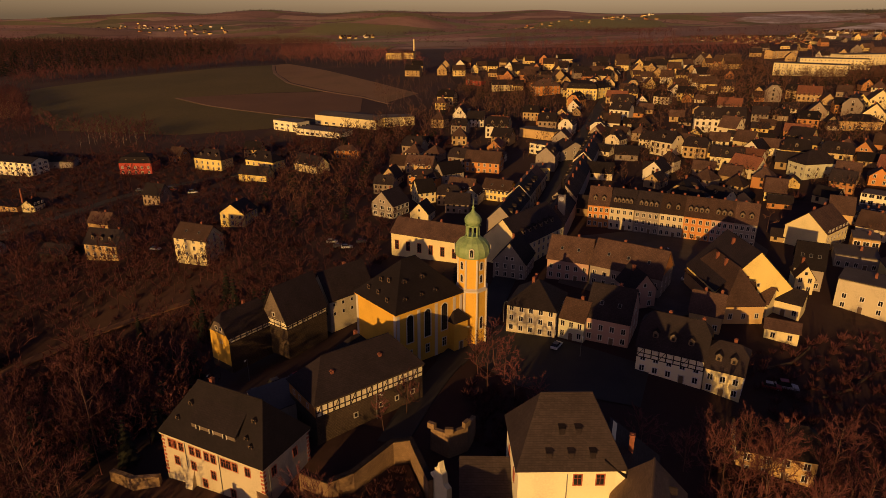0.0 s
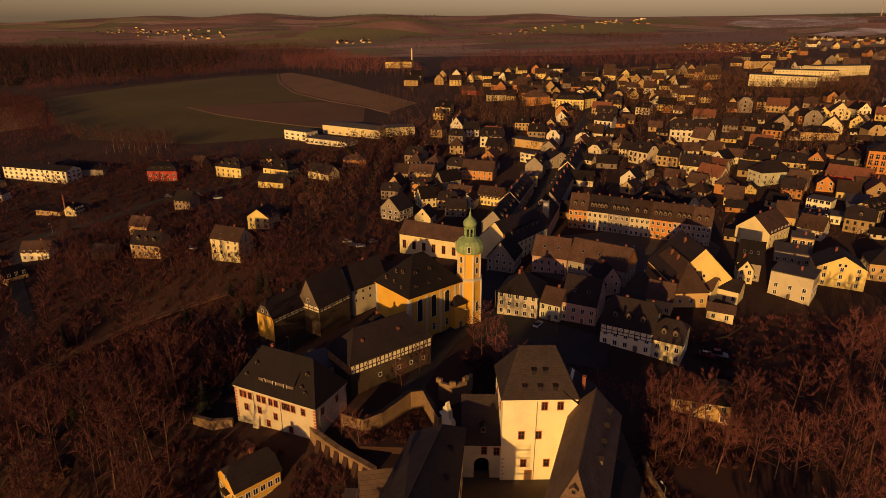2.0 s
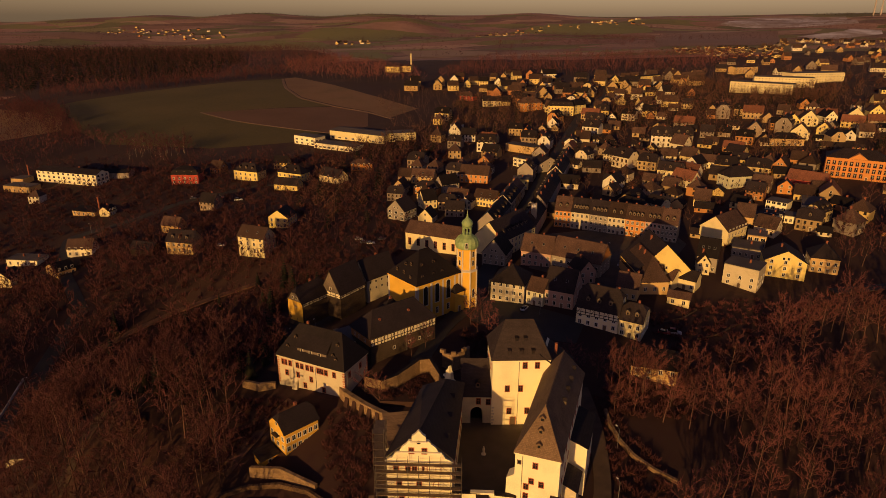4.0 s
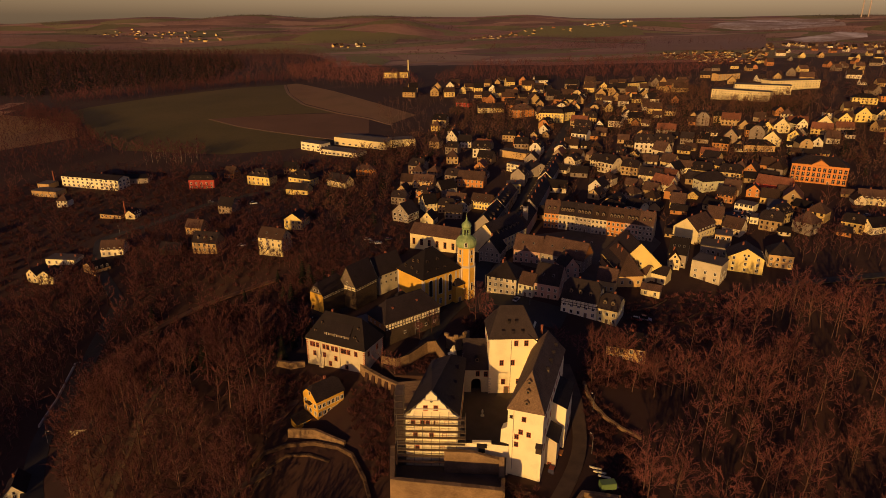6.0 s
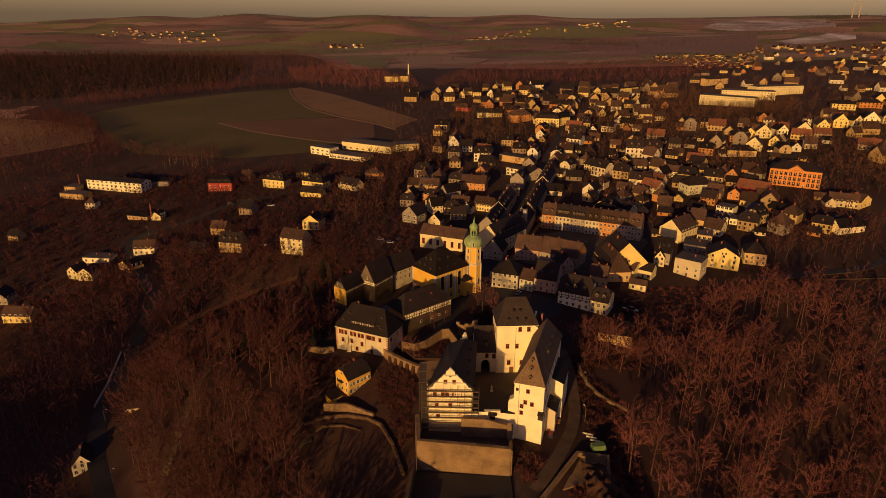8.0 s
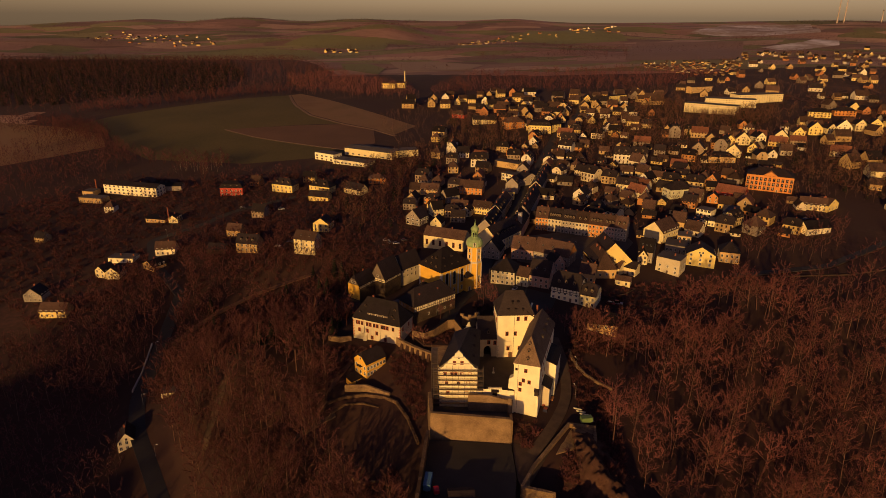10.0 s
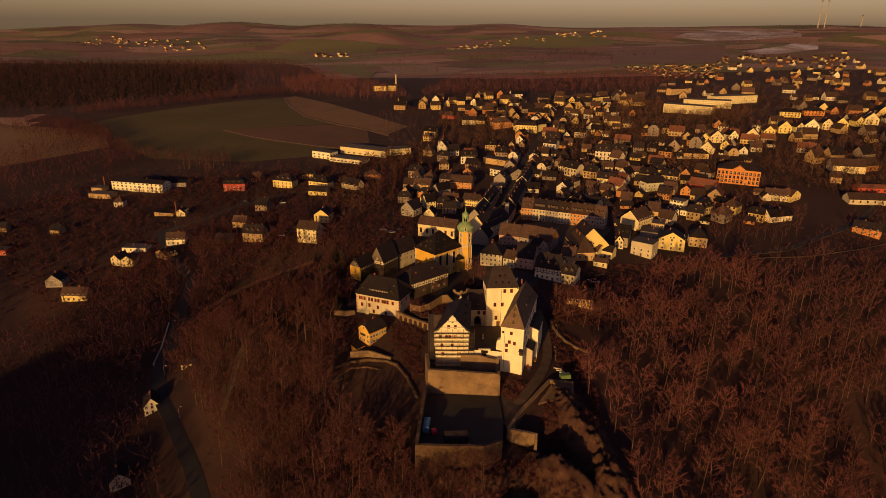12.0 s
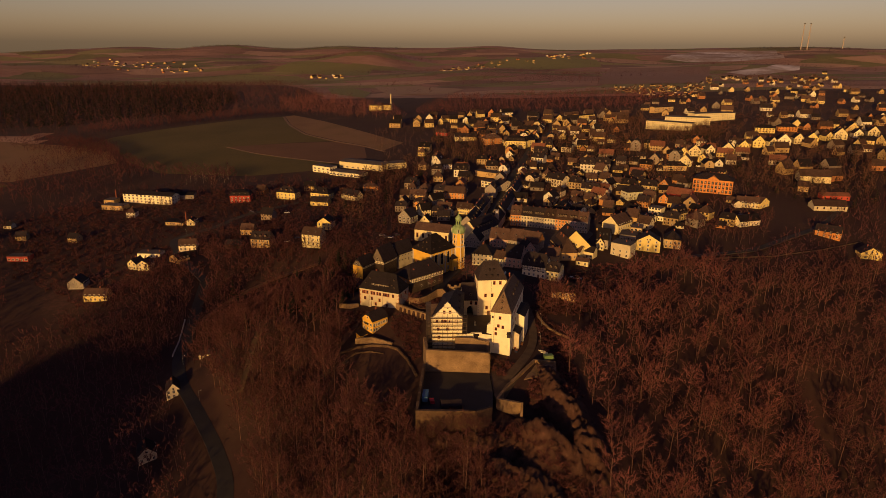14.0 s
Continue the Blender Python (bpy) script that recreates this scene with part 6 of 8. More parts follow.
house("white half-timbered house beside the valley road", -163.5, -1.9, 112, 9.0, 7.6, 5, 4.5, WHITE, SLATE, "gable", z=-46.0, left=(2, 3), gable=1)
house("white half-timbered house in the shaded valley", -161.2, -44.4, 117, 9.0, 8.2, 4.5, 3.8, OFFWHITE, SLATE, "gable", z=-54.7, left=(1, 3), gable=1)
house("low white garage beside the road", -154.5, 24.6, 14, 7.0, 6.0, 2.6, 0.3, WHITE, FLAT_ROOF, "flat", z=-36.8, front=(1, 1), chimneys=0, win="wide")
house("half-timbered house on the valley side", -272.3, 114.3, 90, 9.0, 11.1, 4.6, 4.4, GREY, SLATE, "gable", z=-28.8, left=(2, 4), gable=1)
house("yellow gabled house on the valley side", -250.1, 96.4, -0, 15.4, 9.0, 4.6, 3.6, YELLOW, BROWN_ROOF, "gable", z=-30.5, front=(2, 5))
house("red long house in the valley", -340.2, 160.7, 0, 15.9, 8.0, 4, 0.4, RED, FLAT_ROOF, "flat", z=-24.4, front=(1, 5), win="wide", chimneys=0)
house("dim ochre villa among bare trees", 53.0, 34.6, -14, 13.9, 10.0, 6, 4, OCHRE, SLATE, "half", z=-4.7, front=(2, 4), left=(2, 3), gable=2, win="white")
timber_band(fach, "front", 14.8, 11, 4.4, 2.9, 9)
house("tall white-gabled house with a steep slate roof", 70.5, 102.5, 96, 19, 22, 6.8, 11.0, YELLOW, SLATE, "gable", left=(1, 4), gable=2, front=(2, 5), skylights=3, z=1.6, door=None)
house("brown-roofed hipped house beside the tall yellow gable", 65.2, 98.9, 96, 26, 11, 5.2, 8.5, OCHRE, BROWN_ROOF, "hip", front=None, left=(1, 3), skylights=2, chimneys=2, z=1.6, door=None)
bm = bmesh.new()
hull(bm, [(-5, -0.5, 12.4), (5, -0.5, 12.4), (5, 3.5, 12.4), (-5, 3.5, 12.4), (0, -0.5, 15.6), (0, 5.5, 15.6)], [(0, 1, 4), (1, 2, 5, 4), (2, 3, 5), (3, 0, 4, 5), (3, 2, 1, 0)])
part("pediment", bm, ORANGE, school, "triangular orange pediment", m=pose(0, -8, 0))
turret = thing("clock_turret", "slender town hall turret with a clock and slate cap", "turret", pose(26.0, 158.0, 0.6, 0, 0, -15))
bm = bmesh.new()
boxed(bm, -1.3, 1.3, -1.3, 1.3, 0, 17)
part("shaft", bm, GREY, turret)
bm = bmesh.new()
lathe(bm, [(2.0, 17), (1.5, 18.2), (0.9, 19), (0.8, 20.4), (1.0, 20.6), (0.05, 23.5)], 8)
part("cap", bm, SLATE, turret)
bm = bmesh.new()
lathe(bm, [(0.9, 0), (0.9, 0.12)], 16)
part("clock_face", bm, WHITEFRAME, turret, "pale round clock face", m=pose(0, -1.3, 15.2, 90, 0, 0))

# closed rows along the street
for side, offset in ((1, 9.5), (-1, 9.5)):
    for (ax, ay), (bx, by) in (((12, 152), (21, 184)), ((21, 184), (56, 315))):
        d = math.dist((ax, ay), (bx, by))
        ux, uy = (bx - ax) / d, (by - ay) / d
        n = max(1, int(d / 12.5))
        for i in range(n):
            s = (i + 0.5) * d / n
            if i % 5 == 0:
                zrow = ground_at(ax + ux * (s + d / n), ay + uy * (s + d / n)) - 0.3
                tall, steep = random.choice((5.8, 6.8, 7.6)), random.choice((4.6, 5.2))
            x, y = ax + ux * s - uy * side * offset, ay + uy * s + ux * side * offset
            if any(abs(x - cx) < r + 3.5 and abs(y - cy) < r + 3.5 for cx, cy, r in HOUSE_SPOTS):
                continue
            hh = tall
            house("plastered town house in a street row", x, y, math.degrees(math.atan2(uy, ux)) + (0 if side > 0 else 180), d / n, 10, hh, steep, random.choice((GREY, OCHRE, PINK, GREY, OFFWHITE)),
                  random.choice((SLATE, SLATE, BROWN_ROOF)), "gable", front=(2, 3), gable=0, chimneys=1, win="plain", dormers=random.choice((0, 2)), over=0.02, z=zrow, group="houses along the street")

# the bright rows of gabled houses along the hill street, and what stands below them
for k, (x, y) in enumerate(((248, 372), (262, 374), (277, 375), (300, 378), (322, 390), (345, 402), (361, 406), (378, 409), (396, 414), (415, 419), (437, 427), (459, 436), (485, 446), (511, 456))):
    wide = (10.5, 12.5, 9.5, 13.5)[k % 4]
    house("pale gabled house in a row on the hill street", x, y, (78, 72, 94, 66)[k % 4], 11.5, wide, 5.2 + (k % 3) * 0.6, wide * 0.5, (YELLOW, CREAM, WHITE, CREAM, YELLOW)[k % 5], (SLATE, BROWN_ROOF, SLATE)[k % 3], "gable", left=(2, 3), gable=2, front=(2, 3), win="plain", chimneys=1, door=None, group="houses along the hill street")
for k, (x, y) in enumerate(((330, 405), (356, 424), (400, 432), (446, 450))):
    house("ochre back house behind the hill street", x, y, -18 + 9 * k, 14, 9, 4.2, 4.4, (OCHRE, CREAM, ORANGE, OFFWHITE)[k], BROWN_ROOF, "gable", front=(1, 4), win="plain", chimneys=1, door=None, group="houses behind the hill street")
house("ochre hipped villa above the hill street", 392, 482, -20, 22, 11, 6.0, 3.6, YELLOW, SLATE, "hip", front=(2, 6), win="plain", chimneys=1, door=None)
house("orange hipped villa above the hill street", 424, 490, -14, 22, 11, 5.6, 3.4, ORANGE, SLATE, "hip", front=(2, 6), win="plain", chimneys=1, door=None)
house("dark hall with a broad brown roof among trees", 328, 262, -14, 26, 15, 5.5, 5.0, CREAM, BROWN_ROOF, "gable", right=(1, 2), win="plain", front=None, chimneys=0, door=None)
house("low dark red workshop among bare trees", 318, 212, -8, 22, 9, 3.6, 2.2, RED, RED_ROOF, "gable", front=(1, 5), win="plain", chimneys=0, door=None)
house("brown-roofed lodge at the edge of the park", 300, 190, -6, 26, 11, 3.4, 4.0, OFFWHITE, BROWN_ROOF, "gable", front=(1, 5), win="plain", chimneys=2, door=None)

# scattered houses of a few types, in the quarters round the centre
def prototypes():
    made = []
    for L, W, h, rise, roof, kind, fr, gb, dm in ((11, 9, 5.2, 4.6, SLATE, "gable", (2, 4), 1, 0), (10, 9, 4.4, 5.0, BROWN_ROOF, "gable", (1, 3), 2, 0), (12, 10, 6.4, 4.4, SLATE, "half", (2, 4), 1, 1), (9, 9, 5.4, 4.2, BROWN_ROOF, "hip", (2, 3), 0, 0),
                                                  (14, 9, 4.6, 4.6, RED_ROOF, "gable", (2, 5), 1, 0), (13, 10, 7.2, 5.0, SLATE, "half", (3, 4), 1, 2), (8, 7, 3.2, 3.2, SLATE, "gable", (1, 2), 1, 0)):
        made.append(house("plastered house with a pitched roof", 0, 0, 0, L, W, h, rise, TOWN, roof, kind, front=fr, left=(fr[0], 1), gable=gb, dormers=dm, z=-900, deep=3, win="plain", group="scattered town houses"))
    return made


PROTO = prototypes()
YARD = [house("low back house in a town yard", 0, 0, 0, L, W, h, rise, TOWN, roof, "gable", front=(1, 2), gable=0, chimneys=0, door=None, z=-900, deep=3, win="plain", group="back houses in the yards") for L, W, h, rise, roof in ((9, 7, 3.0, 3.4, BROWN_ROOF), (7, 6, 2.6, 2.6, SLATE), (11, 7, 3.2, 3.6, SLATE))]
del HOUSE_SPOTS[-len(PROTO) - len(YARD):]
placed = 0


# groups of tall bare trees that stand between the houses
GROVES = ([(124, 478), (168, 513), (247, 474), (211, 379), (183, 363), (128, 365)], [(192, 313), (231, 324), (220, 277), (190, 265), (172, 276)], [(257, 487), (350, 506), (320, 442), (240, 438)],
          [(209, 575), (285, 620), (244, 490), (187, 491)], [(-21, 573), (44, 544), (59, 464), (54, 413), (22, 380), (-26, 426)], [(-99, 342), (-32, 439), (-19, 360), (-64, 285)], [(277, 323), (347, 348), (458, 366), (336, 182), (284, 201), (252, 262)], [(245, 532), (336, 520), (349, 485), (312, 430), (235, 476)], [(-120, 250), (-97, 324), (-62, 270), (-54, 178), (-95, 164)])


def in_grove(x, y):
    return noise.noise((x / 22, y / 22, 3.3)) > -0.18 and any(inside(x, y, g) for g in GROVES)


def settle(poly, spacing, turn, limit, lo=0.85, hi=1.15, room=6.5, kinds=None):
    """Houses scattered over a quarter, turned roughly along its lanes, clear of each other and of the streets."""
    global placed
    xs, ys = [p[0] for p in poly], [p[1] for p in poly]
    spots = [(x + random.uniform(-0.3, 0.3) * spacing, y + random.uniform(-0.3, 0.3) * spacing) for x in np.arange(min(xs), max(xs), spacing) for y in np.arange(min(ys), max(ys), spacing)]
    random.shuffle(spots)
    for x, y in spots:
        if limit <= 0:
            return
        if not inside(x, y, poly) or in_grove(x, y) or not clear_of_things(x, y, room):
            continue
        p = random.choice(kinds or PROTO)
        c = copy_thing(p, pose(x, y, ground_at(x, y) - 0.2, 0, 0, turn + random.choice((0, 0, 0, 90)) + random.uniform(-14, 14)))
        k = random.uniform(lo, hi)
        c.scale = (k, k, k * random.uniform(0.9, 1.1))
        HOUSE_SPOTS.append((x, y, 5.5 * k))
        limit -= 1
        placed += 1


settle([(62, 200), (70, 180), (100, 165), (140, 140), (200, 150), (240, 205), (215, 290), (150, 330), (75, 330)], 16, -40, 46, 0.85, 1.15, 3.8)
settle([(60, 330), (150, 330), (215, 290), (270, 320), (330, 300), (330, 420), (250, 480), (150, 470), (100, 440)], 19, -20, 38, room=5)
settle([(-60, 330), (-20, 250), (30, 250), (40, 330), (60, 420), (20, 500), (-40, 480), (-60, 420)], 24, -15, 18, room=6)
settle([(40, 320), (75, 320), (150, 560), (120, 600), (70, 480)], 15, 70, 34, 0.8, 1.05, 3.4)
settle([(-60, 230), (-30, 190), (-5, 190), (10, 230), (0, 280), (-40, 290)], 15, -20, 10, 0.8, 1.0, 4)
settle([(-300, 250), (-250, 200), (-200, 200), (-140, 215), (-90, 210), (-80, 320), (-140, 340), (-240, 320)], 26, -12, 4, 0.75, 0.95, 7)
settle([(285, 150), (330, 150), (430, 190), (440, 300), (330, 250), (290, 210)], 24, -10, 9, 0.85, 1.1, 6)
settle([(-420, 170), (-330, 120), (-290, 150), (-300, 220), (-400, 240)], 26, 0, 4, 0.7, 0.9, 7)


def far_houses(label, poly, count, size=(9, 8, 5, 4), gap=13.0):
    """Distant houses, a wall block with windows under a pitched roof each, joined into one mesh."""
    bm = bmesh.new()
    xs, ys = [p[0] for p in poly], [p[1] for p in poly]
    made, taken = 0, []
    for _ in range(count * 30):
        if made >= count:
            break
        x, y = random.uniform(min(xs), max(xs)), random.uniform(min(ys), max(ys))
        if not inside(x, y, poly) or in_grove(x, y) or any((x - a) ** 2 + (y - b) ** 2 < gap * gap for a, b in taken) or not clear_of_things(x, y, gap * 0.3):
            continue
        taken.append((x, y))
        made += 1
        k = random.uniform(0.75, 1.3)
        L, W, h, r = (v * k for v in size)
        L *= random.uniform(0.8, 1.4)
        turn = random.uniform(-0.5, 0.3) + random.choice((0, 0, 1.57))
        m = Matrix.Translation((x, y, ground_at(x, y))) @ Matrix.Rotation(turn, 4, "Z")
        mat = random.choice((0, 1, 1, 2, 2, 3, 4))
        rm = random.choice((5, 5, 6))
        vs = hull(bm, [(-L / 2, -W / 2, -3), (L / 2, -W / 2, -3), (L / 2, W / 2, -3), (-L / 2, W / 2, -3), (-L / 2, -W / 2, h), (L / 2, -W / 2, h), (L / 2, W / 2, h), (-L / 2, W / 2, h), (-L / 2, 0, h + r), (L / 2, 0, h + r)],
                  [(0, 1, 5, 4), (1, 2, 6, 9, 5), (2, 3, 7, 6), (3, 0, 4, 8, 7)], mat)
        e = 0.5
        vs += hull(bm, [(-L / 2 - 0.3, -W / 2 - e, h - 0.3), (L / 2 + 0.3, -W / 2 - e, h - 0.3), (L / 2 + 0.3, W / 2 + e, h - 0.3), (-L / 2 - 0.3, W / 2 + e, h - 0.3), (-L / 2 - 0.3, 0, h + r + 0.2), (L / 2 + 0.3, 0, h + r + 0.2)], [(0, 1, 5, 4), (2, 3, 4, 5)], rm)
        for row in range(max(1, int(h / 2.8))):
            for c in range(3):
                s = (c - 1) * L * 0.29
                vs += boxed(bm, s - 0.5, s + 0.5, -W / 2 - 0.06, -W / 2 + 0.1, 1 + row * 2.7, 2.4 + row * 2.7, 7)
            for c in (-0.22, 0.22):
                vs += boxed(bm, -L / 2 - 0.06, -L / 2 + 0.1, c * W - 0.5, c * W + 0.5, 1 + row * 2.7, 2.4 + row * 2.7, 7)
        for v in vs:
            v.co = m @ v.co
    return tagged(part("village", bm, (*FARTOWN, BROWN_ROOF, SLATE, GLASS)), label, "village", kind="stuff")


settle([(30, 190), (110, 130), (200, 150), (240, 205), (270, 320), (330, 420), (150, 470), (80, 440)], 11, -25, 72, 0.8, 1.2, 1.6, YARD)
far_houses("closely built upper town of plastered houses", [(95, 450), (150, 470), (240, 490), (280, 620), (240, 700), (120, 690), (20, 620), (0, 520), (40, 520)], 74, (11, 9, 4.4, 4.8), 14)
far_houses("detached houses on the eastern hillside", [(300, 300), (360, 220), (470, 260), (620, 400), (700, 560), (620, 640), (440, 620), (420, 500), (330, 430)], 76, (11, 9, 4.2, 4.8), 17)
far_houses("detached houses between the blocks and the woods", [(230, 690), (300, 640), (520, 660), (640, 760), (700, 900), (420, 860), (280, 780)], 24, (10, 9, 3.8, 4.6), 17)
far_houses("detached houses along the far town edge", [(640, 620), (900, 700), (1000, 1000), (800, 1150), (560, 900), (560, 700)], 30, (10, 8, 4.0, 4.6), 30)
far_houses("last houses before the woods", [(-90, 640), (20, 620), (120, 700), (60, 760), (-60, 720)], 22, (11, 9, 5.2, 4.6), 18)
far_houses("far village of white houses under the ridge", [(-1914, 3197), (-1756, 3431), (-1113, 2850), (-993, 2504), (-1229, 2561), (-1551, 2586)], 62, (10, 9, 4, 4), 26)
far_houses("allotment huts on the plain", [(361, 1180), (508, 1233), (607, 1182), (474, 899), (400, 930)], 120, (5, 4, 2.2, 1.8), 12)
far_houses("houses of the next village east of the town", [(563, 1190), (905, 1750), (1057, 1791), (1340, 1933), (900, 1150), (607, 800), (463, 874)], 62, (10, 8, 4.2, 4.4), 30)
far_houses("far village strung along a valley lane", [(-42, 2665), (208, 2788), (457, 2780), (453, 2592), (189, 2513), (60, 2350)], 40, (9, 8, 3, 3.4), 22)
far_houses("far hamlet among green fields", [(-531, 2297), (-374, 2254), (-316, 1984), (-456, 2123)], 14, (10, 9, 4, 4), 20)
far_houses("far houses along the ridge", [(637, 3530), (846, 3138), (801, 2953), (526, 2742)], 22, (12, 9, 4, 3.4), 30)
for p in PROTO + YARD:
    for o in (*p.children_recursive, p):
        bpy.data.objects.remove(o)


# ---- trees ----
def prism(vs, fs, p, q, r0, r1, n=3, tip=False):
    p, q = np.asarray(p, float), np.asarray(q, float)
    d = q - p
    d = d / max(1e-6, np.linalg.norm(d))
    a = np.cross(d, (0.3, 0.2, 1.0) if abs(d[2]) < 0.9 else (1.0, 0.1, 0))
    a /= np.linalg.norm(a)
    b = np.cross(d, a)
    k = len(vs)
    for i in range(n):
        t = 2 * math.pi * i / n
        vs.append(p + (a * math.cos(t) + b * math.sin(t)) * r0)
    if tip:
        vs.append(q)
        fs += [(k + i, k + (i + 1) % n, k + n) for i in range(n)]
        return
    for i in range(n):
        t = 2 * math.pi * i / n
        vs.append(q + (a * math.cos(t) + b * math.sin(t)) * r1)
    for i in range(n):
        j = (i + 1) % n
        fs.append((k + i, k + j, k + n + j))
        fs.append((k + i, k + n + j, k + n + i))


def sliver(vs, fs, p, d, length, w, rng):
    """A fine twig: one thin blade."""
    s = np.cross(d, rng.normal(0, 1, 3))
    s = s / max(1e-6, np.linalg.norm(s)) * w
    k = len(vs)
    vs += [p - s, p + s, p + d * length]
    fs.append((k, k + 1, k + 2))


def bare_tree(rng, h=16.0, spread=0.36, limbs=11, subs=4, twigs=8, start=0.3, fine=0.05, simple=False):
    """A leafless broadleaf tree: tapered trunk with limbs, and a crown of branchlets and twigs. Two pairs of vertices and faces."""
    tv, tf, cv, cf = [], [], [], []
    p = np.zeros(3)
    lean = rng.normal(0, 0.05, 2)
    stem = [p.copy()]
    for i in range(5):
        p = p + np.array([lean[0] + rng.normal(0, 0.04), lean[1] + rng.normal(0, 0.04), 1.0]) * h * 0.17
        stem.append(p.copy())
    r0 = h * 0.0115
    if simple is True:
        prism(tv, tf, stem[0] - (0, 0, 1.0), stem[3], r0, r0 * 0.46, 3)
        prism(tv, tf, stem[3], stem[5], r0 * 0.46, 0.02, 3, tip=True)
    else:
        for i in range(5):
            prism(tv, tf, stem[i] - (np.array([0, 0, 1.0]) if i == 0 else 0), stem[i + 1], r0 * (1 - 0.18 * i), r0 * (1 - 0.18 * (i + 1)) + 0.02, 4 if simple else 5)
    for k in range(limbs):
        f = start + (1 - start) * (k + rng.random() * 0.7) / limbs
        s = min(4, int(f * 5))
        base = stem[s] + (stem[s + 1] - stem[s]) * (f * 5 - s)
        a = k * 2.4 + rng.random()
        up = 0.5 + 0.7 * f + rng.normal(0, 0.15)
        length = h * spread * (1.12 - 0.62 * f) * rng.uniform(0.75, 1.15)
        d = np.array([math.cos(a), math.sin(a), up])
        d /= np.linalg.norm(d)
        mid = base + d * length * 0.55
        end = mid + (d + np.array([0, 0, 0.2])) * length * 0.5
        rl = r0 * 0.42 * (1.15 - 0.7 * f)
        if simple is True:
            prism(tv, tf, base, end, rl, 0, 3, tip=True)
        else:
            prism(tv, tf, base, mid, rl, rl * 0.6, 3)
            prism(tv, tf, mid, end, rl * 0.6, rl * 0.25, 3)
        for j in range(subs):
            g = 0.25 + 0.75 * (j + rng.random()) / subs
            b0 = base + (mid - base) * g / 0.55 if g < 0.55 else mid + (end - mid) * (g - 0.55) / 0.45
            dd = d + rng.normal(0, 0.6, 3) + np.array([0, 0, 0.25])
            dd /= np.linalg.norm(dd)
            l2 = length * 0.5 * rng.uniform(0.6, 1.1)
            b1 = b0 + dd * l2
            if simple:
                sliver(cv, cf, b0, dd, l2, fine * 1.3, rng)
            else:
                prism(cv, cf, b0, b1, fine * 1.1, fine * 0.5, 3)
            for t in range(twigs):
                t0 = b0 + (b1 - b0) * (0.15 + 0.85 * rng.random())
                td = dd + rng.normal(0, 0.7, 3) + np.array([0, 0, 0.5])
                td /= np.linalg.norm(td)
                sliver(cv, cf, t0, td, l2 * rng.uniform(0.35, 0.8), fine, rng)
    return (np.array(tv), np.array(tf)), (np.array(cv), np.array(cf))


def shrub(rng, n=44):
    """A leafless bush: twigs springing from the ground."""
    tv, tf, cv, cf = [], [], [], []
    prism(tv, tf, (0, 0, -0.3), (0, 0, 0.5), 0.1, 0.05, 3)
    for i in range(n):
        a, r = rng.uniform(0, 6.283), rng.uniform(0, 0.9)
        p = np.array([math.cos(a) * r, math.sin(a) * r, rng.uniform(0, 1.0)])
        d = np.array([math.cos(a) * rng.uniform(0.1, 0.9), math.sin(a) * rng.uniform(0.1, 0.9), rng.uniform(0.3, 1.0)])
        d /= np.linalg.norm(d)
        sliver(cv, cf, p, d, rng.uniform(0.9, 1.9), 0.11, rng)
    return (np.array(tv), np.array(tf)), (np.array(cv), np.array(cf))


def spruce(rng, h=15.0, tiers=11, blades=9, plain=False):
    """A conifer: straight trunk and tiers of drooping branch fans."""
    tv, tf, cv, cf = [], [], [], []
    prism(tv, tf, (0, 0, -1), (0, 0, h), h * 0.013, 0.03, 5)
    for i in range(tiers):
        f = i / tiers
        z = h * (0.1 + 0.86 * f)
        r = h * 0.2 * (1 - f) ** 0.85 + 0.25
        for j in range(blades):
            a = 2 * math.pi * (j + rng.random() * 0.6) / blades + i
            rr = r * rng.uniform(0.75, 1.15)
            c, s = math.cos(a), math.sin(a)
            w = rr * 0.36
            k = len(cv)
            if plain:
                cv += [np.array((0, 0, z + rr * 0.3)), np.array((c * rr - s * w, s * rr + c * w, z - rr * 0.2)), np.array((c * rr + s * w, s * rr - c * w, z - rr * 0.3))]
                cf.append((k, k + 1, k + 2))
                continue
            cv += [np.array((0, 0, z + rr * 0.25)), np.array((c * rr * 0.6 - s * w, s * rr * 0.6 + c * w, z - rr * 0.05)), np.array((c * rr, s * rr, z - rr * 0.28)), np.array((c * rr * 0.6 + s * w, s * rr * 0.6 - c * w, z - rr * 0.05)), np.array((c * rr * 0.55, s * rr * 0.55, z + rr * 0.1))]
            cf += [(k, k + 1, k + 4), (k + 1, k + 2, k + 4), (k + 2, k + 3, k + 4), (k + 3, k, k + 4)]
    return (np.array(tv), np.array(tf)), (np.array(cv), np.array(cf))


rng = np.random.default_rng(7)
BARE = [bare_tree(rng, h, sp, 12, 6, 14, st, 0.04, "part") for h, sp, st in ((17, 0.36, 0.3), (15, 0.42, 0.25), (19, 0.32, 0.4), (14, 0.44, 0.22), (18, 0.36, 0.42))]
LIGHT = [bare_tree(rng, h, sp, 8, 5, 11, st, 0.066, "part") for h, sp, st in ((15, 0.38, 0.3), (13, 0.42, 0.25), (17, 0.34, 0.38), (12, 0.46, 0.2), (14, 0.38, 0.32))]
SMALL = [bare_tree(rng, h, sp, 5, 3, 6, st, 0.14, True) for h, sp, st in ((13, 0.46, 0.24), (11, 0.5, 0.2), (15, 0.4, 0.26))]
FAR = [bare_tree(rng, h, sp, 7, 4, 7, st, 0.11, True) for h, sp, st in ((15, 0.42, 0.28), (13, 0.46, 0.22), (17, 0.36, 0.3))]
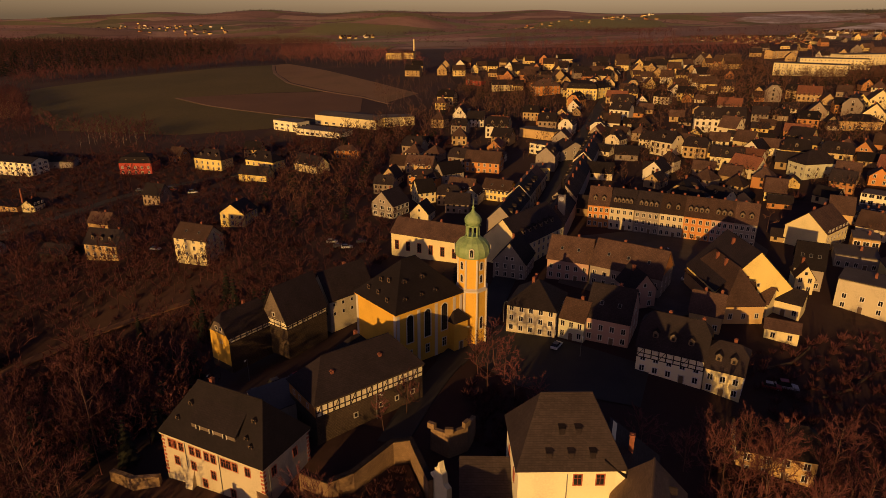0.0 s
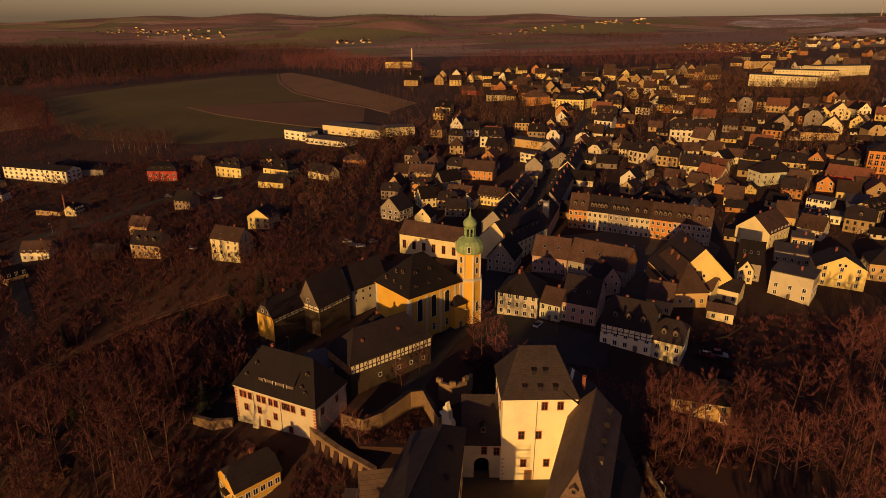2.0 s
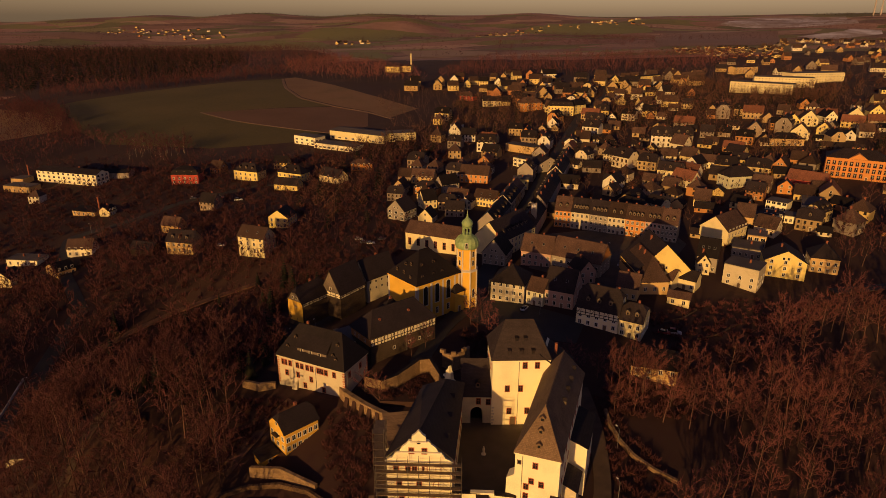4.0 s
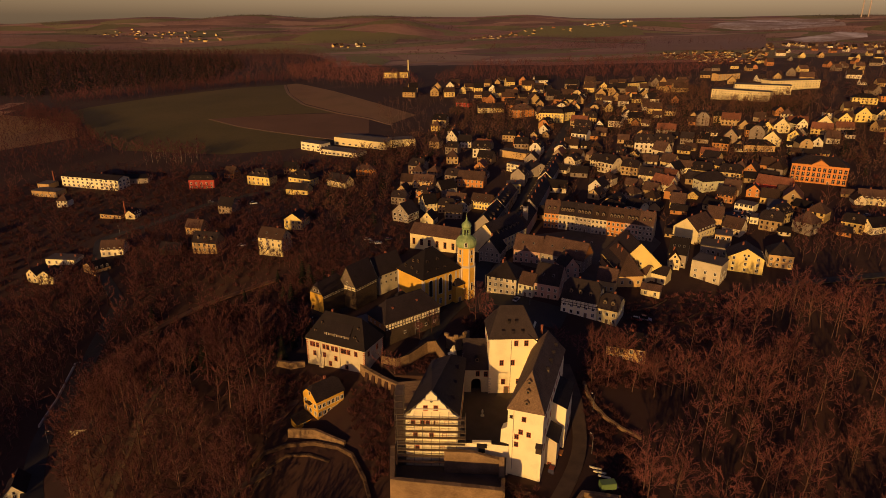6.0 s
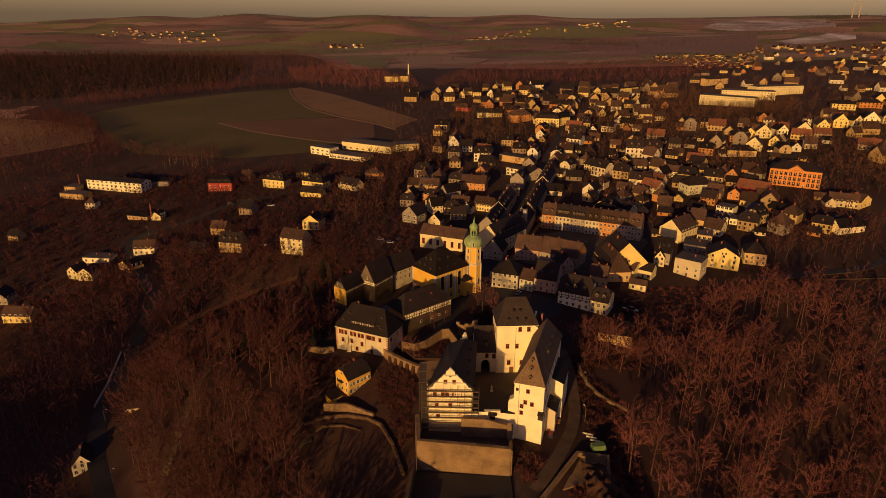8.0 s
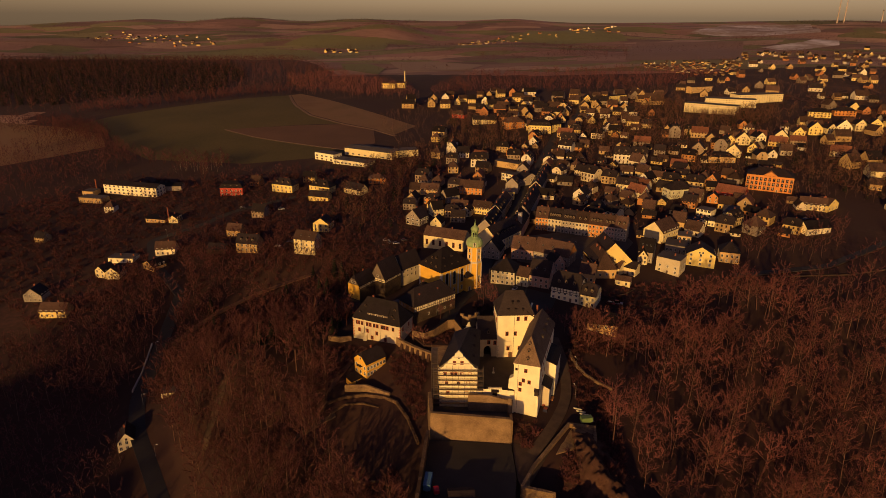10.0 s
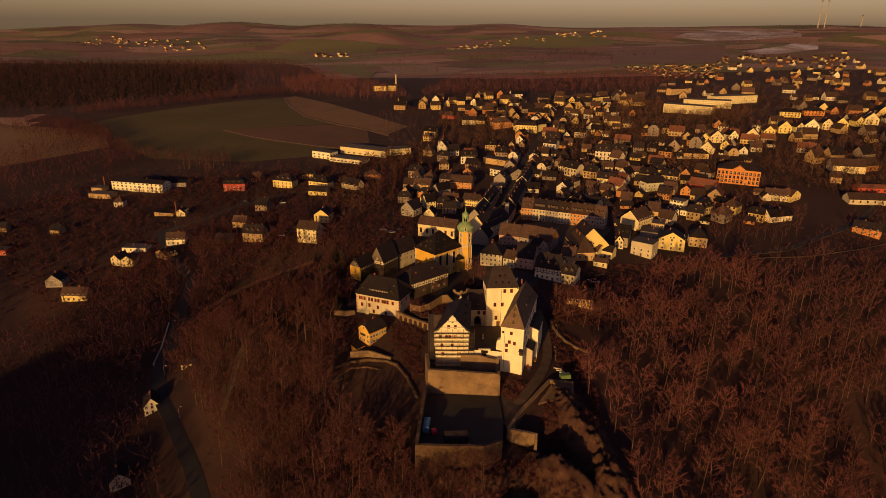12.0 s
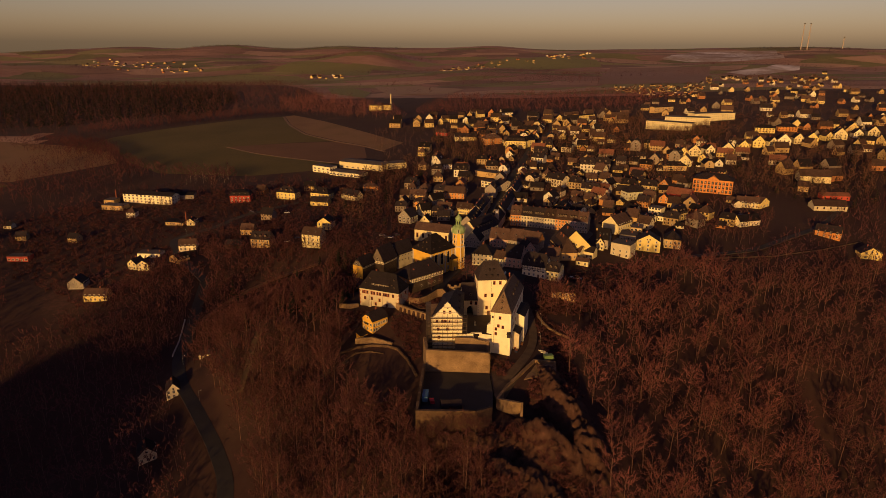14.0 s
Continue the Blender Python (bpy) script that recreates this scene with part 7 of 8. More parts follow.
TINY = [bare_tree(rng, h, sp, 3, 1, 5, st, 0.42, True) for h, sp, st in ((12, 0.5, 0.2), (10, 0.55, 0.15))]
MIDDLE = [bare_tree(rng, h, sp, 4, 2, 4, st, 0.26, True) for h, sp, st in ((14, 0.44, 0.2), (12, 0.5, 0.18), (16, 0.38, 0.24))]
SHRUB = [shrub(rng), shrub(rng), shrub(rng)]
SPRUCE = [spruce(rng, 15), spruce(rng, 12), spruce(rng, 17)]
FARSPRUCE = [spruce(rng, 15, 6, 6, True), spruce(rng, 18, 7, 6, True), spruce(rng, 12, 5, 6, True)]

def scatter(poly, spacing, tries=None, pad=2.0, free=False):
    """Even but irregular spots inside a polygon, clear of houses and roads."""
    xs, ys = [p[0] for p in poly], [p[1] for p in poly]
    out = []
    x = min(xs)
    while x < max(xs):
        y = min(ys)
        while y < max(ys):
            px, py = x + rng.uniform(-0.45, 0.45) * spacing, y + rng.uniform(-0.45, 0.45) * spacing
            if inside(px, py, poly) and (free or clear_of_things(px, py, pad)):
                out.append((px, py))
            y += spacing
        x += spacing
    return out


def wood(name, label, kinds, spots, mats, lo=0.75, hi=1.2, category="wood", base_z=None):
    """Many trees joined into one mesh."""
    cos, faces, idx, base = [], [], [], 0
    for x, y in spots:
        t, c = kinds[rng.integers(len(kinds))]
        a, s = rng.uniform(0, 6.283), rng.uniform(lo, hi)
        R = np.array([[math.cos(a), -math.sin(a), 0], [math.sin(a), math.cos(a), 0], [0, 0, 1]]) * s
        z = ground_at(x, y) if base_z is None else base_z
        for k, (v, f) in enumerate((t, c)):
            cos.append(v @ R.T + (x, y, z - 0.2))
            faces.append(f + base)
            idx.append(np.full(len(f), k))
            base += len(v)
    if not cos:
        return None
    me = raw_mesh(np.concatenate(cos), np.concatenate(faces), mats, np.concatenate(idx))
    return tagged(new(name, me), label, category, kind="stuff")


def make_tree(kind, mats, name, label):
    ob = thing(name, label, "tree", pose(0, 0, -900), "trees round the castle")
    part("trunk", raw_mesh(*kind[0], mats[0]), None, ob)
    part("crown", raw_mesh(*kind[1], mats[1]), None, ob)
    return ob


def plant(protos, spots, lo=0.8, hi=1.2):
    for x, y in spots:
        p = protos[rng.integers(len(protos))]
        c = copy_thing(p, pose(x, y, ground_at(x, y) - 0.2, rng.uniform(-3, 3), rng.uniform(-3, 3), rng.uniform(0, 360)))
        s = rng.uniform(lo, hi)
        c.scale = (s, s, s)


protos = [make_tree(k, (BARK, TWIGS), "bare_tree", "leafless broadleaf tree with reddish brown twigs on the slope") for k in BARE]
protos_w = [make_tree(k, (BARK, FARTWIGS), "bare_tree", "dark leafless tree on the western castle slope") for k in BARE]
firs = [make_tree(k, (BARK, NEEDLES), "spruce", "dark green spruce standing among bare trees") for k in SPRUCE]
EAST_WOOD = [(38, -10), (48, 8), (66, 24), (92, 48), (138, 80), (200, 86), (262, 84), (340, 66), (330, 0), (240, -90), (180, -125), (40, -150), (30, -120), (44, -90), (42, -50)]
WEST_WOOD = [(-30, -96), (-44, -60), (-40, -30), (-70, -14), (-68, 8), (-82, 20), (-84, 62), (-100, 84), (-126, 98), (-165, 100), (-176, 86), (-166, 40), (-150, 5), (-120, -40), (-98, -80), (-96, -150), (30, -150), (26, -124), (0, -112)]
VALLEY_WOOD = [(-186, 96), (-230, 66), (-282, 36), (-430, 10), (-330, -100), (-122, -140), (-118, -100), (-150, -30), (-180, 15), (-184, 60)]
stand = lambda p: noise.noise((p[0] / 13, p[1] / 13, 7.7)) > -0.22 + 0.1 * rng.normal()
near_e = [p for p in scatter(EAST_WOOD, 6.5) if stand(p)]
near_w = [p for p in scatter(WEST_WOOD, 5.5) if noise.noise((p[0] / 15, p[1] / 15, 7.7)) > -0.36 + 0.1 * rng.normal()]
close = [p for p in near_e if p[0] < 150 and p[1] > -110]
close_w = [p for p in near_w if p[1] > -110]
pick = lambda spots, n: [spots[i] for i in rng.permutation(len(spots))[:n]]
single = pick(close, 130) + pick([p for p in close_w if p[1] < 34], 160)
chosen = set(single)
plant(protos, [p for p in single if p[0] > 0], 0.85, 1.45)
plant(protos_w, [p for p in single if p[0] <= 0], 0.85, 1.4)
wood("woods", "leafless reddish brown wood on the steep eastern slope", LIGHT, [p for p in near_e if p not in chosen], (BARK, FARTWIGS), 0.6, 1.35)
# trees past this line get the darker twigs: the hollow's shade as colour
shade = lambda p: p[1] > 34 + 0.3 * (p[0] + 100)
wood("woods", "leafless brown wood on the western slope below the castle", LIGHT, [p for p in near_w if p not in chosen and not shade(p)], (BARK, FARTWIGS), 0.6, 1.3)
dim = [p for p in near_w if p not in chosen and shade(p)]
wood("woods", "bare trees behind the castle slope, darkened for the hollow's shade", LIGHT, dim, (DARKTWIGS, DARKTWIGS), 0.5, 0.9)
wood("shrubs", "undergrowth between the spruces, coloured dark for shade", SHRUB, scatter([(-160, 104), (-126, 104), (-100, 92), (-66, 60), (-72, 44), (-100, 40), (-150, 50)], 3.4), (DARKTWIGS, DARKTWIGS), 0.8, 1.8, "shrubs")
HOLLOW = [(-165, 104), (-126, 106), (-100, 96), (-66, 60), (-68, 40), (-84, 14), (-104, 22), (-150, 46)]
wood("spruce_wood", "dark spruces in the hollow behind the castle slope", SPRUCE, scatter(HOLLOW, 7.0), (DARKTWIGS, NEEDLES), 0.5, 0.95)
# dark twigs here too, shade of the hollow put into the colour
wood("woods", "dense bare trees in the hollow, coloured dark for shade", FAR, scatter(HOLLOW + [(-176, 84)], 5.4), (DARKTWIGS, DARKTWIGS), 0.6, 1.05)
wood("woods", "dark leafless wood in the shaded valley", SMALL, scatter(VALLEY_WOOD, 7.0), (BARK, FARTWIGS))
plant(firs, [(-66, 92), (-70, 100), (-76, 108), (-84, 112), (-78, 98), (-90, 120), (-98, 112), (-40, 104), (-38, 98), (-92, 104), (-16, 100), (-12, 101), (-118, 112), (-104, 124), (-110, 100)], 0.6, 1.0)
plant(firs, [(-2, -47.9), (-0.4, -48.6)], 0.26, 0.36)
# gardens and slopes between the houses
WEST_TOWN = [(-400, 250), (-330, 130), (-250, 80), (-180, 112), (-100, 100), (-84, 80), (-40, 112), (-30, 200), (-20, 330), (-70, 400), (-110, 400), (-130, 340), (-330, 330)]
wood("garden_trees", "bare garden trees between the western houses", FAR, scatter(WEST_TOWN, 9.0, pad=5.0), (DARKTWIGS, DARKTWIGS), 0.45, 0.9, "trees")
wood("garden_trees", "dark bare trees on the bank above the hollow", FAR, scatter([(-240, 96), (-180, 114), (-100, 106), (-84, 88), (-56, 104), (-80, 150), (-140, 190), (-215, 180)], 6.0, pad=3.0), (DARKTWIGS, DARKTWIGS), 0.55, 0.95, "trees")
wood("garden_trees", "bare garden trees among the town houses", SMALL, scatter([(-20, 330), (40, 210), (130, 190), (330, 210), (480, 300), (620, 520), (560, 800), (300, 760), (100, 640), (-60, 660), (-110, 560), (-80, 420)], 12.5, pad=0.0), (BARK, TOWNTWIGS), 0.4, 0.85, "trees")
for g in GROVES:
    wood("garden_trees", "tall bare trees standing between the town houses", FAR, scatter(g, 9.5, pad=1.0), (BARK, TOWNTWIGS), 0.45, 1.0, "trees")
wood("spruces", "dark garden spruces among the bare town trees", FARSPRUCE, sum((scatter(g, 17, pad=1.0) for g in GROVES), []), (DARKTWIGS, NEEDLES), 0.5, 0.9, "trees")
wood("garden_trees", "tall bare trees on the park lawn", FAR, scatter([(150, 120), (188, 112), (240, 128), (236, 168), (208, 196), (172, 160)], 9), (BARK, FARTWIGS), 0.6, 1.05, "trees")
yards = []
for _ in range(2600):
    x, y = rng.uniform(30, 520), rng.uniform(120, 640)
    if inside(x, y, [(40, 200), (70, 150), (110, 120), (150, 112), (240, 200), (300, 210), (420, 260), (560, 480), (480, 640), (120, 640), (60, 480)]) and all(abs(x - a) > r * 0.8 or abs(y - b) > r * 0.8 for a, b, r in HOUSE_SPOTS) and clear_of_things(x, y, -60):
        yards.append((x, y))
wood("garden_trees", "small bare trees in the town yards", SMALL, yards[::5] + yards[1::5], (BARK, TOWNTWIGS), 0.35, 0.75, "trees")
wood("shrubs", "dark shrubs and hedges in the town yards", SHRUB, yards[3::5], (DARKTWIGS, DARKTWIGS), 0.9, 2.0, "shrubs")
wood("spruces", "dark garden spruces in the town yards", FARSPRUCE, yards[4::20], (DARKTWIGS, NEEDLES), 0.4, 0.75, "trees")
wood("garden_trees", "bare trees in the park beside the school", SMALL, scatter([(140, 98), (190, 110), (260, 150), (330, 210), (420, 200), (430, 100), (330, 75), (200, 92)], 8.5), (DARKTWIGS, FARTWIGS), 0.5, 1.0, "trees")
wood("shrubs", "low leafless shrubs in gardens and on banks", SHRUB, scatter(WEST_TOWN, 6.5, pad=0.5), (DARKTWIGS, DARKTWIGS), 0.7, 1.6, "shrubs")
wood("shrubs", "low leafless shrubs in the gardens below the houses", SHRUB, scatter([(58, 40), (60, 70), (100, 86), (140, 90), (110, 60), (70, 30)], 3.2, pad=0.2), (BARK, FARTWIGS), 0.5, 1.2, "shrubs")
# scrub coloured dark in place of the shade on these slopes
wood("shrubs", "leafless scrub round the castle, darkened for the slopes' shade", SHRUB, sum((scatter(p, 2.1, free=True) for p in (
    [(-64, -58), (-38, -54), (-31, -84), (-70, -72)], [(-46, 6), (-42, 10), (-30, 1), (-29, -30), (-34, -32), (-40, -12), (-44, -10)], [(-78, 20), (-68, 18), (-48, 11), (-46, 9), (-62, 6), (-72, -8), (-84, 0)],
    [(32, 18), (36, 15), (46, -8), (44, -60), (36, -48), (36, -36), (30, -24), (31, -6)], [(-30, -85), (-6, -85), (6, -80), (14, -78), (10, -122), (-34, -122)], [(20, -54), (34, -48), (48, -92), (20, -124), (16, -80)], [(6, -36), (16, -37), (8, -52), (4, -46)],
    [(-6, 30), (-8, 52), (4, 50), (22, 34), (22, 20), (6, 20)])), []), (DARKTWIGS, DARKTWIGS), 0.5, 1.2, "shrubs")
wood("shrubs", "dark hedges and rose beds in the castle garden", SHRUB, scatter([(-35, 16), (-31, 13.6), (-27, 15), (-21, 22.6), (-18, 23), (-14.6, 14), (-15.6, 9.6), (-30, 9.6)], 1.7, free=True), (DARKTWIGS, DARKTWIGS), 0.4, 0.8, "shrubs", 0.5)
wood("shrubs", "leafless brush clinging to the rocks of the spur", SHRUB, scatter([(22, -50), (36, -46), (50, -100), (20, -124), (-28, -120), (-28, -86), (6, -84), (14, -76)], 2.5, free=True), (BARK, FARTWIGS), 0.7, 1.5, "shrubs")
plant(protos, [(-3, 50), (1, 55), (-5, 57), (3, 48), (-1, 61), (8, 40), (14, 34), (26, 30), (38, 26), (42, 20), (47, 24), (62, 26), (66, 30), (56, 22), (50, 27), (36, 12), (-31, 10), (-36, 14), (-24, 34), (-20, 40), (-84, 40), (-80, 50), (-74, 44)], 0.5, 0.85)
plant(protos, [(44, 27), (48, 24), (52, 26), (57, 25), (61, 28), (46, 20), (54, 19), (60, 20), (40, 24), (65, 22), (42, 14), (50, 12)], 0.75, 1.0)
plant(protos, [(38, 33), (46, 32), (52, 31), (34, 28), (68, 34)], 0.55, 0.85)
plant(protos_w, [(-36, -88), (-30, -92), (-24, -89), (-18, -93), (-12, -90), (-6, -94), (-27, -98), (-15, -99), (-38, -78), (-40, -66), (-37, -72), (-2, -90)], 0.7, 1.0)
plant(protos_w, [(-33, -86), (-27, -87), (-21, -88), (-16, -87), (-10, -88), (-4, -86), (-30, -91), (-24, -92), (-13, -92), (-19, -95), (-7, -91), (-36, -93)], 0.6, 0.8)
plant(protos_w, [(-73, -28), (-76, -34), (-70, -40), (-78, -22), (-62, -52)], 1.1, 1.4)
birch = wood("birch_trees", "pale-stemmed birches beside the field", FAR, scatter([(-285, 350), (-240, 345), (-238, 368), (-280, 372)], 7.5, free=True), (BIRCHBARK, FARTWIGS), 0.6, 1.15, "trees")
wood("woods", "bare wood on the western valley side", SMALL, scatter([(-540, 200), (-420, 250), (-400, 245), (-330, 125), (-282, 40), (-430, 10), (-620, -40)], 8.0), (DARKTWIGS, FARTWIGS), 0.6, 1.15)
# always behind the camera; added, they only fray the hill's shadow
wood("woods", "unseen bare trees added on the crest of the opposite hill", SMALL, scatter([(-570, -600), (-240, -600), (-240, -515), (-570, -515)], 11, free=True), (DARKTWIGS, DARKTWIGS), 1.1, 1.9)
wood("garden_trees", "bare trees among the far houses", TINY, scatter([(463, 874), (563, 1190), (905, 1750), (1340, 1933), (1000, 1200), (800, 700), (620, 560), (520, 680)], 17, free=True), (BARK, TOWNTWIGS), 0.5, 0.95, "trees")
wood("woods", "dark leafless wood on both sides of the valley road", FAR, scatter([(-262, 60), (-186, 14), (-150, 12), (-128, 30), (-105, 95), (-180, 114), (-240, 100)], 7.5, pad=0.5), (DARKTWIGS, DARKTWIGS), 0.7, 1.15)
wood("shrubs", "leafless brush below the villa", SHRUB, scatter([(36, 12), (60, 14), (70, 32), (58, 29), (40, 30), (34, 20)], 2.4, free=True), (BARK, FARTWIGS), 0.6, 1.2, "shrubs")
copses = []
for _ in range(115):
    cx, cy, a = rng.uniform(-2300, 2300), 1180 + 2700 * rng.random() ** 1.2, rng.normal(0.0, 0.25)
    if abs(cx) > 0.72 * cy + 200:
        continue
    n, half, wide = int(rng.integers(14, 46)), rng.uniform(60, 260), rng.choice((5, 9, 30, 45))
    for _ in range(n):
        u, v = rng.uniform(-half, half), rng.normal(0, wide)
        copses.append((cx + u * math.cos(a) - v * math.sin(a), cy + u * math.sin(a) + v * math.cos(a)))
wood("woods", "scattered copses and hedgerows on the far farmland", TINY, copses, (DARKTWIGS, DARKTWIGS), 0.6, 1.2)
# far woods
for label, poly, sp, kinds, mats in (
        ("dark spruce forest behind the field", [(-1303, 1500), (-1100, 1560), (-839, 1500), (-560, 1400), (-420, 1050), (-400, 800), (-540, 790), (-640, 720), (-1100, 780)], 16, FARSPRUCE, (DARKTWIGS, NEEDLES)),
        ("dark mixed forest behind the field", FOREST, 17.5, MIDDLE, (BARK, FARTWIGS)),
        ("reddish bare wood at the end of the forest", [(-327, 987), (-263, 1094), (-117, 864), (-60, 700), (-150, 700), (-261, 766)], 11, SMALL, (BARK, TWIGS)),
        ("row of round bare trees along the field's upper edge", [(-540, 640), (-430, 672), (-330, 730), (-258, 754), (-272, 776), (-345, 760), (-450, 702), (-560, 668)], 8, FAR, (DARKTWIGS, FARTWIGS)),
        ("bare trees along the field's lower edge", [(-500, 568), (-432, 516), (-396, 460), (-335, 396), (-228, 366), (-232, 350), (-345, 380), (-420, 450), (-520, 540)], 9, FAR, (DARKTWIGS, FARTWIGS)),
        ("bare trees along the field edge", [(-560, 640), (-500, 575), (-440, 535), (-400, 470), (-480, 380), (-520, 400), (-470, 470), (-640, 600)], 10, SMALL, (DARKTWIGS, FARTWIGS)),
        ("bare wood left of the valley houses", [(-340, 345), (-330, 400), (-400, 445), (-490, 370), (-470, 300), (-400, 280)], 10, SMALL, (DARKTWIGS, FARTWIGS)),
        ("bare wood above the town", [(-60, 720), (100, 740), (291, 712), (356, 803), (440, 860), (418, 1008), (179, 994), (15, 996)], 12, SMALL, (DARKTWIGS, TWIGS)),
        ("far brown woods on the plain", [(49, 1734), (358, 2131), (608, 2108), (398, 1320), (227, 1295), (54, 1463)], 24, TINY, (DARKTWIGS, FARTWIGS)),
        ("far wooded top of a knoll", [(-640, 3000), (-480, 2860), (-200, 2880), (-100, 3050), (-250, 3250), (-560, 3250)], 22, TINY, (DARKTWIGS, DARKTWIGS)),
        ("far bare woods on the knoll's flank", [(-950, 2500), (-700, 2480), (-640, 2740), (-820, 2800)], 24, TINY, (DARKTWIGS, FARTWIGS)),
        ("far woods below the eastern hills", [(1120, 2300), (1500, 2500), (1800, 2900), (1500, 2950), (1150, 2600)], 30, TINY, (DARKTWIGS, FARTWIGS)),
        ("dark bare wood on the western hillside", [(-1200, 750), (-720, 660), (-620, 620), (-900, 640), (-1250, 500)], 22, SMALL, (DARKTWIGS, FARTWIGS)),
        ("bare hedgerow trees on the far fields", [(-1500, 1720), (-500, 1540), (-500, 1580), (-1500, 1770)], 22, TINY, (DARKTWIGS, FARTWIGS)),
        ("bare hedgerow trees on the far fields", [(-1700, 2230), (-1000, 2270), (-380, 2070), (-380, 2110), (-1000, 2320), (-1700, 2280)], 28, TINY, (DARKTWIGS, FARTWIGS)),
        ("bare hedgerow trees on the far fields", [(-300, 2280), (500, 2200), (520, 2240), (-300, 2310)], 28, TINY, (DARKTWIGS, FARTWIGS)),
        ("bare hedgerow trees on the far fields", [(600, 2580), (1500, 2560), (1500, 2620), (600, 2640)], 30, TINY, (DARKTWIGS, FARTWIGS)),
        ("bare hedgerow trees on the far fields", [(-2200, 3020), (-900, 2850), (-900, 2900), (-2200, 3080)], 34, TINY, (DARKTWIGS, FARTWIGS)),
        ("bare wood on the western plain", [(-1500, 1400), (-1150, 1360), (-420, 1260), (-440, 1330), (-1200, 1480)], 24, TINY, (DARKTWIGS, FARTWIGS)),
        ("far hilltop forest", [(-900, 3900), (-250, 3900), (-200, 4250), (-850, 4250)], 30, FARSPRUCE, (BARK, NEEDLES)),
        ("far hilltop forest", [(-1650, 3950), (-950, 4000), (-950, 4250), (-1600, 4250)], 30, FARSPRUCE, (BARK, NEEDLES)),
        ("far hilltop forest", [(2050, 3700), (2700, 3650), (2800, 4100), (2100, 4150)], 30, FARSPRUCE, (BARK, NEEDLES)),
        ("far bare wood in the rolling fields", [(-300, 1900), (200, 1850), (250, 1980), (-250, 2060)], 32, TINY, (DARKTWIGS, FARTWIGS)),
        ("far bare wood in the rolling fields", [(400, 1950), (1100, 1980), (1050, 2150), (450, 2120)], 34, TINY, (DARKTWIGS, FARTWIGS))):
    wood("woods", label, kinds, scatter(poly, sp, free=True), mats, *((0.95, 1.4) if "forest behind" in label else (0.4, 0.7) if "hilltop" in label else (0.8, 1.25)))
for p in protos + protos_w + firs:
    for o in (*p.children, p):
        bpy.data.objects.remove(o)


# ---- scaffolding, yard things, rocks ----
scaf = thing("scaffold", "grey tube scaffold with plank decks on the gable", "scaffold", pose(-16.6, -33.0, -2.2))
bm = bmesh.new()
rod(bm, (0, 0, 0), (0, 0, 17.4), 0.045, n=5)
pole = mesh_of(bm, SCAFFOLD)
bm = bmesh.new()
boxed(bm, -9.3, 9.3, -1.05, -0.15, -0.03, 0.04)
deck = mesh_of(bm, WOOD)
bm = bmesh.new()
rod(bm, (-9.4, 0, 0), (9.4, 0, 0), 0.032, n=5)
ledger = mesh_of(bm, SCAFFOLD)
for i in range(9):
    for y in (0, -1.1):
        part("pole", pole, None, scaf, m=pose(-9.2 + i * 2.3, y, 0))
for k in range(8):
    part("deck", deck, None, scaf, "brown plank deck", m=pose(0, 0, 1.6 + k * 2.0))
    for y in (0, -1.1):
        part("ledger", ledger, None, scaf, m=pose(0, y, 1.5 + k * 2.0))
    part("guard_rail", ledger, None, scaf, m=pose(0, -1.12, 2.6 + k * 2.0))
for s in (-1, 1):
    for k in range(4):
        bm = bmesh.new()
        rod(bm, (s * 9.2, -1.15, k * 4), (s * 4.6, -1.15, k * 4 + 4), 0.04, n=4)
        part("brace", bm, SCAFFOLD, scaf)
tower = thing("scaffold", "tall narrow scaffold tower beside the west wing", "scaffold", pose(-25.6, -27.5, -2.0))
for x in (-1.2, 1.2):
    for y in (-2.4, 0, 2.4):
        bm = bmesh.new()
        rod(bm, (0, 0, 0), (0, 0, 21.5), 0.06, n=5)
        part("pole", bm, SCAFFOLD, tower, m=pose(x, y, 0))
for k in range(10):
    bm = bmesh.new()
    boxed(bm, -1.25, 1.25, -2.5, 2.5, -0.03, 0.04)
    part("deck", bm, WOOD, tower, m=pose(0, 0, 1.8 + k * 2.05))


def rock(x, y, size, flat=0.7, seed=0, z=None):
    """A weathered outcrop: a lump broken into facets, sunk into the ground."""
    bm = bmesh.new()
    bmesh.ops.create_icosphere(bm, subdivisions=3, radius=1)
    for v in bm.verts:
        p = v.co * 1.3 + Vector((seed * 3.1, seed * 1.7, 0))
        r = 1 + 0.5 * noise.noise(p) + 0.35 * noise.noise(p * 2.3) + 0.3 * noise.noise(p * 5.1) + 0.12 * abs(noise.noise(p * 9.0))
        v.co = Vector((v.co.x * r * size * 0.72, v.co.y * r * size * 0.9, round(v.co.z * r * 3.5) / 3.5 * size * flat * 0.35 + v.co.z * r * size * flat * 0.45))
    ob = part("rock", bm, ROCK, None, m=pose(x, y, (ground_at(x, y) if z is None else z) - size * 0.15, 0, 0, seed * 47))
    return tagged(ob, "brown weathered rock outcrop on the castle spur", "rock", "rocks below the castle")


